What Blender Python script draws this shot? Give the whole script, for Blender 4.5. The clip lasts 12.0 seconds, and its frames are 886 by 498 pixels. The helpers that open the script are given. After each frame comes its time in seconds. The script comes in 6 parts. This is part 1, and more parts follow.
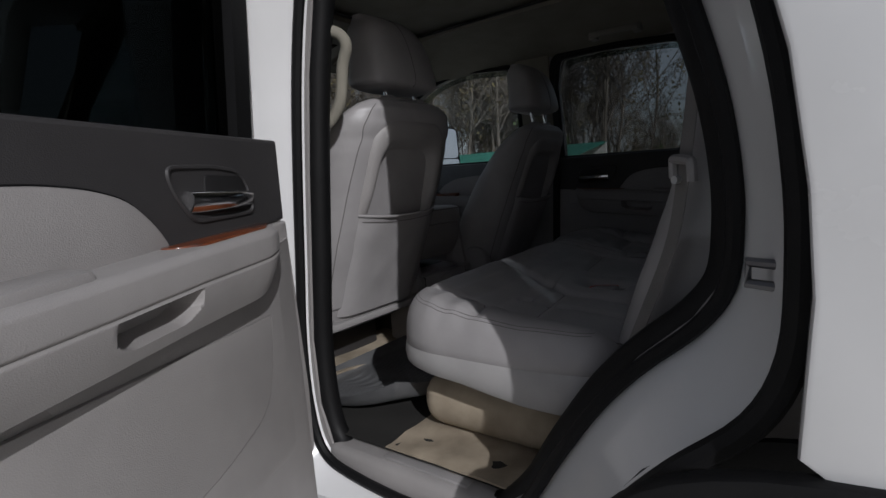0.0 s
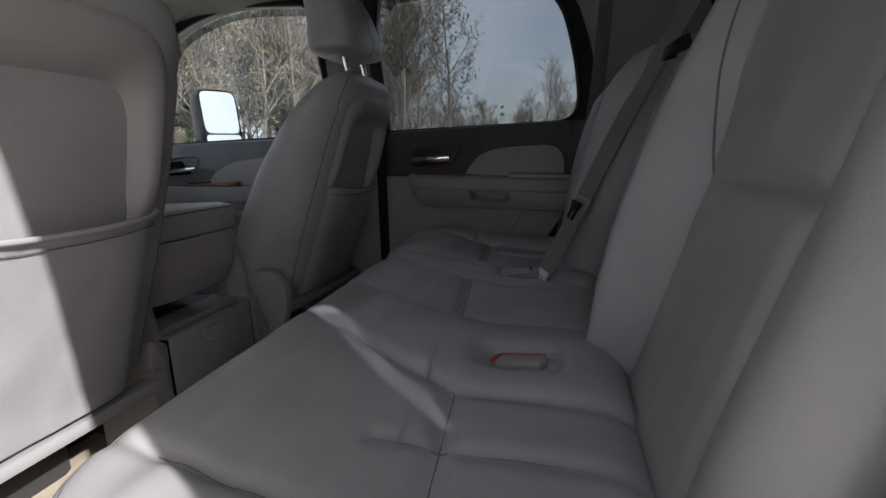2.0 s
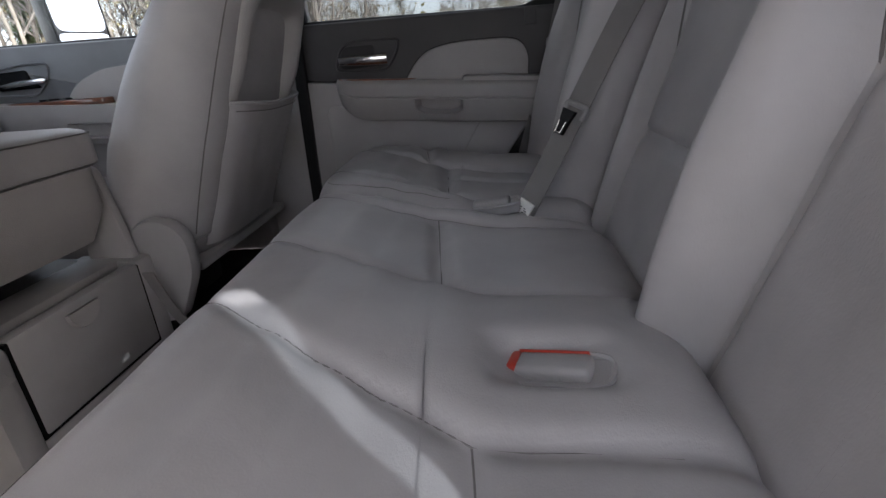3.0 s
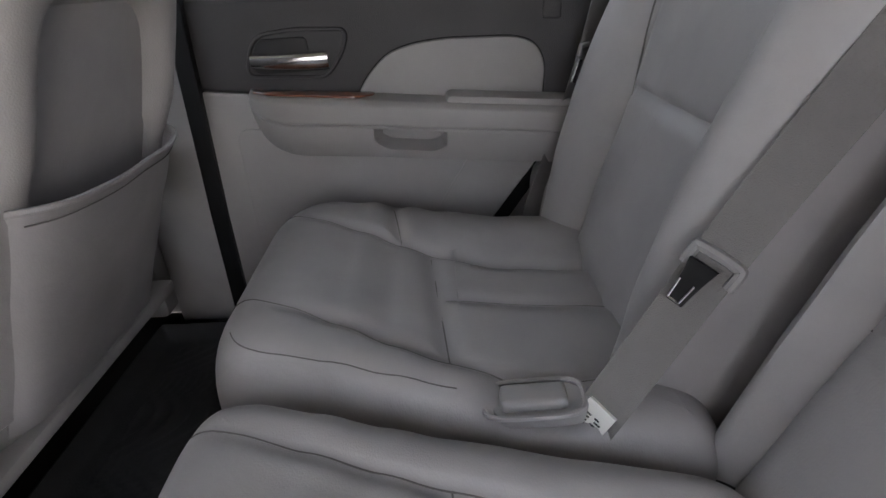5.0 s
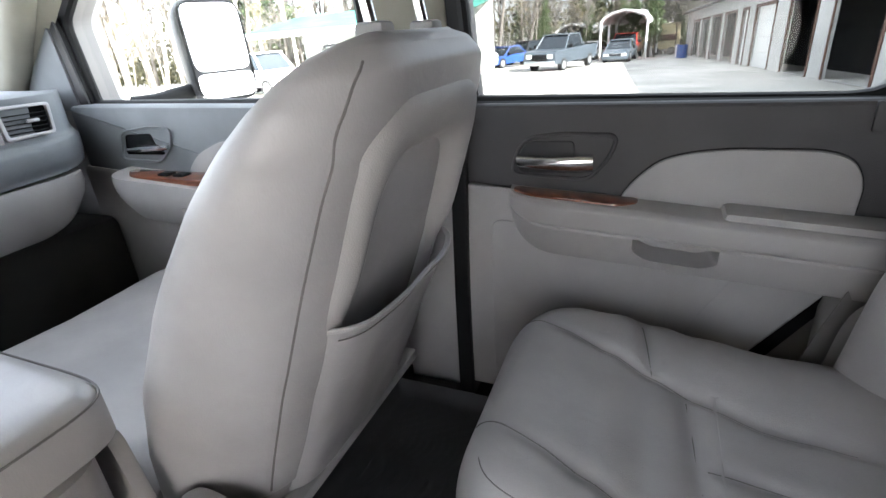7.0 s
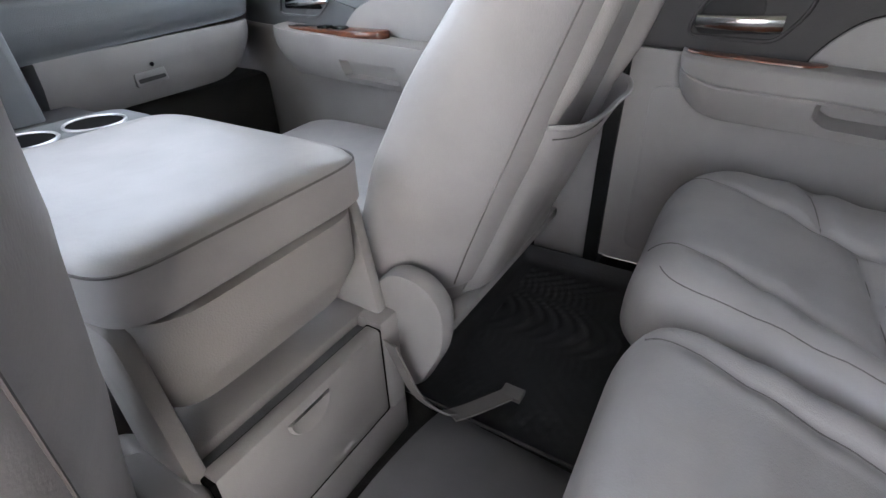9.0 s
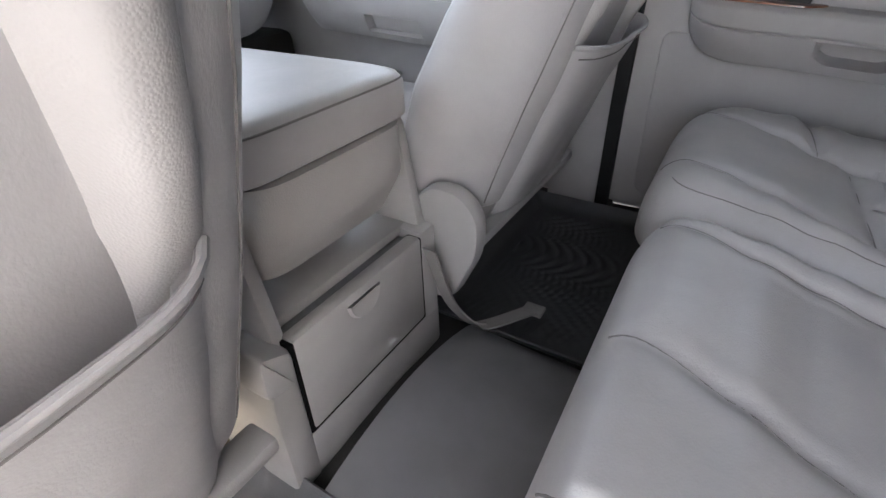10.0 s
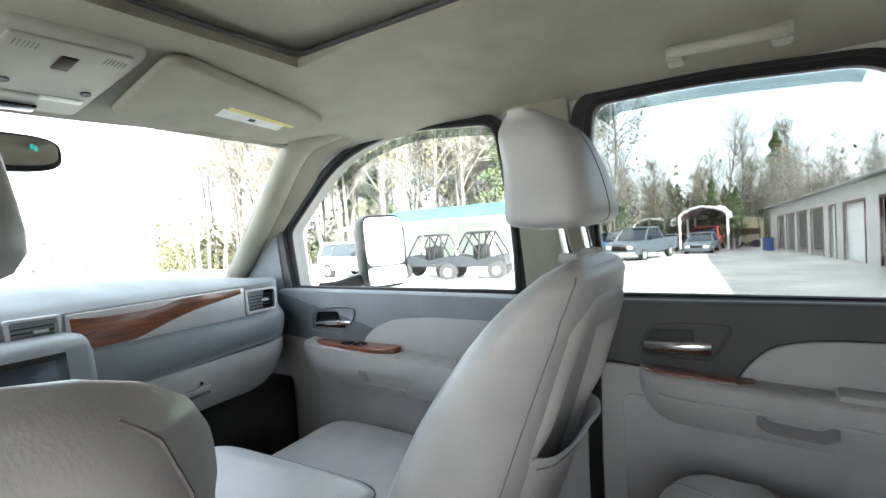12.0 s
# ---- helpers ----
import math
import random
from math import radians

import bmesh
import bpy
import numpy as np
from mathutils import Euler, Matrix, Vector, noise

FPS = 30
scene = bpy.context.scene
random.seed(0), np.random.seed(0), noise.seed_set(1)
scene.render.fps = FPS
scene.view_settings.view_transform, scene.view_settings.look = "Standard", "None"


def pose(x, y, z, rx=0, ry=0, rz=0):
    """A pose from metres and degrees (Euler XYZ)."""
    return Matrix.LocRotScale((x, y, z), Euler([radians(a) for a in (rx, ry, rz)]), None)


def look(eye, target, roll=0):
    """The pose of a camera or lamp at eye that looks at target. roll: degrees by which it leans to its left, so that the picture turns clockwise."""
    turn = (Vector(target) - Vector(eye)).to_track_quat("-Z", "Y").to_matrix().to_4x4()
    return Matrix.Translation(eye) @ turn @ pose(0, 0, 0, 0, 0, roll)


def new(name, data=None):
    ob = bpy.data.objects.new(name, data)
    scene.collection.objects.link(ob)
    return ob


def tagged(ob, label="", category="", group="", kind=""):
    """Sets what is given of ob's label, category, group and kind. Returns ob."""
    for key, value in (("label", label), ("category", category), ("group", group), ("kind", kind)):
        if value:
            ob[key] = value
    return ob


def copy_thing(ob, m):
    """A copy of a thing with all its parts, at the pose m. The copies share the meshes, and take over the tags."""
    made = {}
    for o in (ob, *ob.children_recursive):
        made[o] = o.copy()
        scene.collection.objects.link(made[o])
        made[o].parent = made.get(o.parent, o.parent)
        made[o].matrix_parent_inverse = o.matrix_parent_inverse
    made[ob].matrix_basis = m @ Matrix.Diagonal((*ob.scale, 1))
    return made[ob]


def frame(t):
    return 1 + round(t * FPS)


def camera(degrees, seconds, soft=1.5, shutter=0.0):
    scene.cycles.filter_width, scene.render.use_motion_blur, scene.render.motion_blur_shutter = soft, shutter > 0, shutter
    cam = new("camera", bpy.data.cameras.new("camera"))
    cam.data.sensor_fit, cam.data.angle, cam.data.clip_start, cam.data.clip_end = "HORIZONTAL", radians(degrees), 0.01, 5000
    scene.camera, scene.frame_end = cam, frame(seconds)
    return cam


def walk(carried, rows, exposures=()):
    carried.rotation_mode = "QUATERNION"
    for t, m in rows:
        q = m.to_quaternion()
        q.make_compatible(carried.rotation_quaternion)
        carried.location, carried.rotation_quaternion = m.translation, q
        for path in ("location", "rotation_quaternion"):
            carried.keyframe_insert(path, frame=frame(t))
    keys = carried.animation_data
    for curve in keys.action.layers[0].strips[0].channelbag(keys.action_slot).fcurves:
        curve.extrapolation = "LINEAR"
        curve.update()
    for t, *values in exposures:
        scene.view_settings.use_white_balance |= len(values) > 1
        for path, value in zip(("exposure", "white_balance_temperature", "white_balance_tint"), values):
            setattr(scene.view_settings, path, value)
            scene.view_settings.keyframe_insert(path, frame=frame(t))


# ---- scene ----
cam = camera(83.4, 12.0, soft=1.5)
PATH = [
    (0, (0.719, -1.484, 1.214), (-0.449, 0.116, 0.941), -3.6),
    (0.5, (0.591, -1.342, 1.212), (-0.574, 0.26, 0.94), -3.7),
    (1, (0.507, -1.179, 1.198), (-0.583, 0.476, 0.928), -3.8),
    (1.5, (0.45, -0.985, 1.186), (-0.32, 0.833, 0.865), -4.6),
    (2, (0.376, -0.871, 1.188), (-0.1, 1.037, 0.827), -3.3),
    (2.5, (0.305, -0.743, 1.193), (0.017, 1.196, 0.799), -2.9),
    (2.7, (0.289, -0.699, 1.173), (0.034, 1.217, 0.658), -3.7),
    (4.3, (0.208, -0.247, 1.271), (0.196, 1.451, 0.214), -2.8),
    (4.5, (0.196, -0.202, 1.288), (0.197, 1.499, 0.237), -2.3),
    (5, (0.177, -0.117, 1.298), (0.196, 1.644, 0.351), -2),
    (5.5, (0.166, -0.043, 1.317), (0.193, 1.763, 0.459), -1.4),
    (6, (0.118, -0.014, 1.366), (0.121, 1.787, 0.496), -1.5),
    (6.5, (0.104, -0.02, 1.395), (-0.183, 1.779, 0.569), -2.3),
    (7, (0.096, -0.062, 1.411), (-0.658, 1.608, 0.61), -4.5),
    (7.5, (0.051, -0.101, 1.392), (-0.901, 1.452, 0.565), -3.7),
    (7.7, (0.044, -0.114, 1.38), (-0.953, 1.397, 0.529), -3.4),
    (9.3, (-0.013, -0.292, 1.285), (-0.925, 1.134, 0.22), -2),
    (9.5, (-0.003, -0.323, 1.269), (-0.926, 1.093, 0.2), -2.5),
    (10, (0.011, -0.376, 1.267), (-0.899, 1.03, 0.175), -2.1),
    (10.5, (0.053, -0.421, 1.286), (-0.889, 1.032, 0.286), -1.9),
    (11, (0.072, -0.444, 1.314), (-0.923, 1.119, 0.56), -2.2),
    (11.5, (0.078, -0.442, 1.384), (-0.95, 1.202, 0.893), -2.5),
    (12, (0.076, -0.366, 1.474), (-0.977, 1.333, 1.393), -3.8),
]
walk(cam, [(t, look(eye, target, roll)) for t, eye, target, roll in PATH],
     exposures=[(0.0, -1.20, 6000, 12), (0.4, 0.10, 6000, 12), (1.0, 0.10, 6050, 12), (1.5, 0.10, 6200, 13),
                (2.0, 0.92, 6150, 13), (2.5, 1.80, 6200, 15), (4.5, 2.72, 6350, 15), (5.0, 3.12, 6400, 14), (5.5, 3.30, 6400, 11), (6.5, 3.65, 6300, 11),
                (7.5, 3.62, 6250, 11), (9.5, 3.60, 6250, 13), (11.0, 3.86, 6000, 11), (12.0, 3.34, 6150, 4)])


# ---- world and sun ----
SUN_TO = Vector((1.47, -1.0, 0.98)).normalized()
world = bpy.data.worlds.new("sky")
scene.world = world
world.use_nodes = True
wn = world.node_tree.nodes
sky = wn.new("ShaderNodeTexSky")
sky.sky_type = "NISHITA"
sky.sun_disc = False
sky.sun_elevation = math.asin(SUN_TO.z)
sky.sun_rotation = math.atan2(SUN_TO.x, SUN_TO.y)
sky.dust_density = 3.0
wn["Background"].inputs["Strength"].default_value = 0.10
veil = wn.new("ShaderNodeMix")
veil.data_type = "RGBA"
cloud = wn.new("ShaderNodeTexNoise")
cloud.inputs["Scale"].default_value = 2.2
cloud.inputs["Detail"].default_value = 7
share = wn.new("ShaderNodeMapRange")
share.inputs["From Min"].default_value, share.inputs["From Max"].default_value = 0.35, 0.65
share.inputs["To Min"].default_value, share.inputs["To Max"].default_value = 0.35, 0.8
veil.inputs["B"].default_value = (7.2, 7.4, 7.7, 1)  # thin high cloud
world.node_tree.links.new(cloud.outputs["Fac"], share.inputs["Value"])
world.node_tree.links.new(share.outputs[0], veil.inputs["Factor"])
world.node_tree.links.new(sky.outputs[0], veil.inputs["A"])
world.node_tree.links.new(veil.outputs["Result"], wn["Background"].inputs["Color"])
sun = new("sun", bpy.data.lights.new("sun", "SUN"))
sun.data.energy, sun.data.angle, sun.data.color = 5.0, radians(0.6), (1.0, 0.96, 0.91)
sun.matrix_world = look(SUN_TO * 20, (0, 0, 0))

# ---- materials ----


def nodes_of(name):
    m = bpy.data.materials.new(name)
    m.use_nodes = True
    nt = m.node_tree
    return m, nt, nt.nodes["Principled BSDF"]


def material(name, colour, rough=0.5, metal=0.0, grain=0.0, grain_size=600.0, wear=0.12, wear_size=9.0, tint=None, cells=False, coat=0.0, spec=0.5, stretch=None, crease=0.0):
    """A surface with a slow stain at one scale and a fine grain (colour and relief) at another."""
    m, nt, b = nodes_of(name)
    n, l = nt.nodes, nt.links
    co = n.new("ShaderNodeTexCoord")
    slow = n.new("ShaderNodeTexNoise")
    slow.inputs["Scale"].default_value = wear_size
    slow.inputs["Detail"].default_value = 6
    l.new(co.outputs["Object"], slow.inputs["Vector"])
    mix = n.new("ShaderNodeMix")
    mix.data_type = "RGBA"
    c = Vector(colour[:3])
    t = Vector(tint) if tint else c * 0.72
    mix.inputs["A"].default_value = (*(c * (1 + wear)), 1)
    mix.inputs["B"].default_value = (*(c * (1 - wear) + (t - c) * wear), 1)
    ramp = n.new("ShaderNodeMapRange")
    ramp.inputs["From Min"].default_value, ramp.inputs["From Max"].default_value = 0.3, 0.7
    l.new(slow.outputs["Fac"], ramp.inputs["Value"])
    l.new(ramp.outputs[0], mix.inputs["Factor"])
    l.new(mix.outputs["Result"], b.inputs["Base Color"])
    rr = n.new("ShaderNodeMapRange")
    rr.inputs["To Min"].default_value, rr.inputs["To Max"].default_value = max(0.02, rough - 0.08), min(1, rough + 0.08)
    l.new(slow.outputs["Fac"], rr.inputs["Value"])
    l.new(rr.outputs[0], b.inputs["Roughness"])
    b.inputs["Metallic"].default_value = metal
    b.inputs["Specular IOR Level"].default_value = spec
    b.inputs["Coat Weight"].default_value = coat
    b.inputs["Coat Roughness"].default_value = 0.06
    if grain > 0:
        if cells:
            g = n.new("ShaderNodeTexVoronoi")
            g.feature = "SMOOTH_F1"
            out = g.outputs["Distance"]
        else:
            g = n.new("ShaderNodeTexNoise")
            g.inputs["Detail"].default_value = 4
            out = g.outputs["Fac"]
        g.inputs["Scale"].default_value = grain_size
        if stretch:
            mp = n.new("ShaderNodeMapping")
            mp.inputs["Scale"].default_value = stretch
            l.new(co.outputs["Object"], mp.inputs[0])
            l.new(mp.outputs[0], g.inputs["Vector"])
        else:
            l.new(co.outputs["Object"], g.inputs["Vector"])
        bump = n.new("ShaderNodeBump")
        bump.inputs["Strength"].default_value = grain
        bump.inputs["Distance"].default_value = 0.002
        l.new(out, bump.inputs["Height"])
        l.new(bump.outputs[0], b.inputs["Normal"])
        if crease > 0:
            fold = n.new("ShaderNodeTexNoise")
            fold.inputs["Scale"].default_value = 26
            fold.inputs["Detail"].default_value = 5
            fold.inputs["Distortion"].default_value = 1.2
            l.new(co.outputs["Object"], fold.inputs["Vector"])
            soft_bump = n.new("ShaderNodeBump")
            soft_bump.inputs["Strength"].default_value = crease
            soft_bump.inputs["Distance"].default_value = 0.006
            l.new(fold.outputs["Fac"], soft_bump.inputs["Height"])
            l.new(soft_bump.outputs[0], bump.inputs["Normal"])
    return m


LEATHER = material("grey_leather", (0.335, 0.322, 0.322), 0.40, grain=0.13, grain_size=620, wear=0.08, stretch=(1.0, 0.8, 0.36), crease=0.10)
VINYL = material("light_vinyl_trim", (0.32, 0.305, 0.298), 0.55, grain=0.18, grain_size=700, cells=True, wear=0.06)
DARK_TRIM = material("dark_grey_trim", (0.041, 0.039, 0.040), 0.55, grain=0.2, grain_size=700, cells=True, wear=0.1)
SLATE_TRIM = material("slate_dashboard", (0.165, 0.175, 0.185), 0.6, grain=0.2, grain_size=700, cells=True, wear=0.1)
HEADLINER = material("headliner_cloth", (0.255, 0.240, 0.198), 0.95, grain=0.35, grain_size=900, wear=0.08)
CARPET = material("dark_carpet", (0.022, 0.021, 0.019), 0.95, grain=0.8, grain_size=500, wear=0.25)
TAN_CARPET = material("tan_carpet", (0.38, 0.32, 0.24), 0.95, grain=0.7, grain_size=450, wear=0.25, tint=(0.2, 0.16, 0.11))
# Shaded copy of the mat rubber; the doorway mat gets a sunlit one
SHADED_MAT = material("grey_rubber_mat", (0.030, 0.030, 0.032), 0.6, grain=0.3, grain_size=300, wear=0.2)
BLACK = material("black_rubber", (0.007, 0.007, 0.0075), 0.55, grain=0.2, grain_size=300, wear=0.2, spec=0.25)
GLOSS_BLACK = material("gloss_black", (0.008, 0.008, 0.009), 0.2, wear=0.1)
# Near-black painted as shade: vent and cup wells, drawer gap, workshop doorways
SHADE_BLACK = material("painted_shade_black", (0.004, 0.004, 0.004), 0.9, spec=0.1)
# Dark trim painted darker still, for the shade inside the handle pocket
POCKET_SHADE = material("shaded_dark_trim", (0.012, 0.0115, 0.012), 0.6, grain=0.2, grain_size=700, wear=0.1)
CHROME = material("chrome", (0.82, 0.82, 0.83), 0.16, metal=1.0, wear=0.05)
SILVER = material("satin_silver", (0.6, 0.61, 0.62), 0.35, metal=0.8, wear=0.05)
PAINT = material("white_paint", (0.80, 0.80, 0.80), 0.25, wear=0.04, coat=0.8, wear_size=4)
WEBBING = material("belt_webbing", (0.205, 0.195, 0.19), 0.8, grain=0.6, grain_size=900, wear=0.1)
LABEL = material("white_label", (0.75, 0.75, 0.72), 0.6, wear=0.05)
RED = material("red_plastic", (0.40, 0.035, 0.02), 0.4, wear=0.1)
SATIN = material("satin_trim", (0.50, 0.49, 0.50), 0.42, metal=0.35, wear=0.05)
BEIGE = material("beige_plastic", (0.29, 0.275, 0.238), 0.65, grain=0.1, grain_size=800, cells=True, wear=0.08)
PLASTIC = material("grey_plastic", (0.29, 0.28, 0.277), 0.5, grain=0.12, grain_size=800, cells=True, wear=0.08)


def wood_material():
    m, nt, b = nodes_of("burl_wood")
    n, l = nt.nodes, nt.links
    co = n.new("ShaderNodeTexCoord")
    w = n.new("ShaderNodeTexNoise")
    w.inputs["Scale"].default_value = 14
    w.inputs["Detail"].default_value = 9
    w.inputs["Distortion"].default_value = 2.5
    mp = n.new("ShaderNodeMapping")
    mp.inputs["Scale"].default_value = (1, 0.5, 4)
    l.new(co.outputs["Object"], mp.inputs[0])
    l.new(mp.outputs[0], w.inputs["Vector"])
    r = n.new("ShaderNodeValToRGB")
    r.color_ramp.elements[0].position, r.color_ramp.elements[0].color = 0.3, (0.075, 0.019, 0.008, 1)
    r.color_ramp.elements[1].position, r.color_ramp.elements[1].color = 0.7, (0.25, 0.072, 0.025, 1)
    l.new(w.outputs["Fac"], r.inputs[0])
    l.new(r.outputs[0], b.inputs["Base Color"])
    b.inputs["Roughness"].default_value = 0.3
    b.inputs["Coat Weight"].default_value = 1.0
    b.inputs["Coat Roughness"].default_value = 0.04
    return m


WOOD = wood_material()


def glass_material(name, tint):
    m = bpy.data.materials.new(name)
    m.use_nodes = True
    nt = m.node_tree
    nt.nodes.clear()
    out = nt.nodes.new("ShaderNodeOutputMaterial")
    mix = nt.nodes.new("ShaderNodeMixShader")
    tr = nt.nodes.new("ShaderNodeBsdfTransparent")
    tr.inputs[0].default_value = (*tint, 1)
    gl = nt.nodes.new("ShaderNodeBsdfGlossy")
    gl.inputs["Roughness"].default_value = 0.02
    mix.inputs[0].default_value = 0.018
    nt.links.new(tr.outputs[0], mix.inputs[1])
    nt.links.new(gl.outputs[0], mix.inputs[2])
    nt.links.new(mix.outputs[0], out.inputs[0])
    return m


GLASS = glass_material("clear_glass", (0.95, 0.97, 0.965))
TINTED = glass_material("privacy_glass", (0.53, 0.545, 0.545))
GUARD = glass_material("guard_glass", (0.58, 0.62, 0.60))
SMOKED = glass_material("smoked_glass", (0.05, 0.055, 0.06))
QUARTER = glass_material("quarter_glass", (0.55, 0.57, 0.58))
MIRROR = material("mirror_glass", (0.85, 0.86, 0.87), 0.03, metal=1.0, wear=0.02)

# ---- mesh tools ----
YC = 0.02  # the car's centre line
FLIP = Matrix.Translation((0, 2 * YC, 0)) @ Matrix.Diagonal((1, -1, 1, 1))
ONE = Matrix.Identity(4)


def thing(name, x, y, z, label, category, group="", kind=""):
    ob = new(name)
    ob.empty_display_size = 0.05
    ob.location = (x, y, z)
    return tagged(ob, label, category, group, kind)


def part(name, bm, mat, parent=None, label="", m=ONE, smooth=True, recalc=True, sharp=42):
    """One mesh object from a bmesh in world coordinates, under its thing."""
    bm.transform(m)
    if recalc:
        bmesh.ops.recalc_face_normals(bm, faces=bm.faces)
    me = bpy.data.meshes.new(name)
    bm.to_mesh(me)
    bm.free()
    me.materials.append(mat)
    if smooth:
        me.shade_smooth()
        me.set_sharp_from_angle(angle=radians(sharp))
    ob = new(name, me)
    if parent is not None:
        top, at = parent, Matrix.Identity(4)
        while top is not None:
            at = Matrix.Translation(top.location) @ at
            top = top.parent
        ob.parent = parent
        me.transform(at.inverted())
    if label:
        tagged(ob, label)
    return ob


def grid(fn, nu, nv, closed_u=False, closed_v=False):
    """A sheet of quads through fn(u, v), u and v from 0 to 1."""
    bm = bmesh.new()
    cu, cv = nu if closed_u else nu + 1, nv if closed_v else nv + 1
    vs = [[bm.verts.new(fn(i / nu, j / nv)) for j in range(cv)] for i in range(cu)]
    for i in range(nu):
        for j in range(nv):
            a, b = (i + 1) % cu, (j + 1) % cv
            bm.faces.new((vs[i][j], vs[a][j], vs[a][b], vs[i][b]))
    return bm


def thicken(bm, d):
    """Give a sheet the thickness d, against its normals."""
    bmesh.ops.recalc_face_normals(bm, faces=bm.faces)
    bmesh.ops.solidify(bm, geom=list(bm.faces), thickness=d)
    return bm


def loft(rings, cap=True):
    bm = bmesh.new()
    vs = [[bm.verts.new(p) for p in r] for r in rings]
    k = len(vs[0])
    for a, b in zip(vs, vs[1:]):
        for j in range(k):
            bm.faces.new((a[j], a[(j + 1) % k], b[(j + 1) % k], b[j]))
    if cap:
        bm.faces.new(vs[0])
        bm.faces.new(list(reversed(vs[-1])))
    return bm


def super_ring(cx, cy, z, hx, hy, e=4.0, k=36):
    """A rounded rectangle in the level z."""
    out = []
    for i in range(k):
        a = 2 * math.pi * i / k
        c, s = math.cos(a), math.sin(a)
        out.append((cx + hx * math.copysign(abs(c) ** (2 / e), c), cy + hy * math.copysign(abs(s) ** (2 / e), s), z))
    return out


def block(x0, x1, y0, y1, z0, z1, r=0.01, seg=2):
    bm = bmesh.new()
    bmesh.ops.create_cube(bm, size=1)
    bm.transform(Matrix.Translation(((x0 + x1) / 2, (y0 + y1) / 2, (z0 + z1) / 2)) @ Matrix.Diagonal((abs(x1 - x0), abs(y1 - y0), abs(z1 - z0), 1)))
    if r > 0:
        bmesh.ops.bevel(bm, geom=list(bm.edges), offset=min(r, 0.49 * min(abs(x1 - x0), abs(y1 - y0), abs(z1 - z0))), segments=seg, affect="EDGES", profile=0.5)
    return bm


def smooth_line(pts, n=8, closed=False):
    """Catmull-Rom through the points."""
    pts = [Vector(p) for p in pts]
    out, k = [], len(pts)
    for i in range(k if closed else k - 1):
        if closed:
            p0, p1, p2, p3 = pts[i - 1], pts[i], pts[(i + 1) % k], pts[(i + 2) % k]
        else:
            p0, p1, p2, p3 = pts[max(i - 1, 0)], pts[i], pts[i + 1], pts[min(i + 2, k - 1)]
        for j in range(n):
            t = j / n
            out.append(0.5 * ((2 * p1) + (p2 - p0) * t + (2 * p0 - 5 * p1 + 4 * p2 - p3) * t * t + (3 * p1 - p0 - 3 * p2 + p3) * t ** 3))
    if not closed:
        out.append(pts[-1])
    return out


def rounded(pts, r, n=5):
    """A 2D polygon with its corners rounded by r (a number or one for each corner)."""
    out, k = [], len(pts)
    for i in range(k):
        p, a, b = Vector(pts[i]), Vector(pts[i - 1]), Vector(pts[(i + 1) % k])
        ri = r[i] if isinstance(r, (list, tuple)) else r
        da, db = (a - p), (b - p)
        ri = min(ri, 0.48 * da.length, 0.48 * db.length)
        if ri <= 1e-5:
            out.append(p)
            continue
        s, e = p + da.normalized() * ri, p + db.normalized() * ri
        for j in range(n + 1):
            t = j / n
            out.append(s * (1 - t) ** 2 + p * 2 * t * (1 - t) + e * t * t)
    return out


def slab(outline, y0, y1, holes=(), bevel=0.0, axis="y"):
    """A plate whose outline is given in (x, z) and that runs from y0 to y1 (or in (y, z) from x0 to x1, or in (x, y) from z0 to z1)."""
    def at(p, d):
        return {"y": (p[0], d, p[1]), "x": (d, p[0], p[1]), "z": (p[0], p[1], d)}[axis]
    bm = bmesh.new()
    edges = []
    for loop in (outline, *holes):
        vs = [bm.verts.new(at(p, y0)) for p in loop]
        edges += [bm.edges.new((vs[i], vs[(i + 1) % len(vs)])) for i in range(len(vs))]
    if holes:
        bmesh.ops.triangle_fill(bm, use_beauty=True, use_dissolve=False, edges=edges)
    else:
        bm.faces.new([e.verts[0] for e in edges])
    faces = list(bm.faces)
    ret = bmesh.ops.extrude_face_region(bm, geom=faces)
    moved = [v for v in ret["geom"] if isinstance(v, bmesh.types.BMVert)]
    shift = {"y": (0, y1 - y0, 0), "x": (y1 - y0, 0, 0), "z": (0, 0, y1 - y0)}[axis]
    bmesh.ops.translate(bm, verts=moved, vec=shift)
    bmesh.ops.recalc_face_normals(bm, faces=bm.faces)
    if bevel > 0:
        k = {"y": 1, "x": 0, "z": 2}[axis]
        rim = [e for e in bm.edges if abs(e.verts[0].co[k] - e.verts[1].co[k]) < 1e-6 and len(e.link_faces) == 2
               and e.link_faces[0].normal.angle(e.link_faces[1].normal, 0) > 0.8]
        bmesh.ops.bevel(bm, geom=rim, offset=bevel, segments=2, affect="EDGES", profile=0.5)
    return bm


def tube(path, radius, k=8, closed=False):
    """A round bar along points; radius may be a list."""
    path = [Vector(p) for p in path]
    n = len(path)
    rings = []
    up = None
    for i, p in enumerate(path):
        d = (path[(i + 1) % n] - path[i - 1]) if closed else (path[min(i + 1, n - 1)] - path[max(i - 1, 0)])
        d.normalize()
        if up is None:
            up = d.orthogonal().normalized()
        up = (up - d * up.dot(d)).normalized()
        side = d.cross(up)
        r = radius[i] if isinstance(radius, (list, tuple)) else radius
        rings.append([p + (up * math.cos(2 * math.pi * j / k) + side * math.sin(2 * math.pi * j / k)) * r for j in range(k)])
    if closed:
        rings.append(rings[0])
        bm = loft(rings, cap=False)
        bmesh.ops.remove_doubles(bm, verts=bm.verts, dist=1e-6)
        return bm
    return loft(rings)


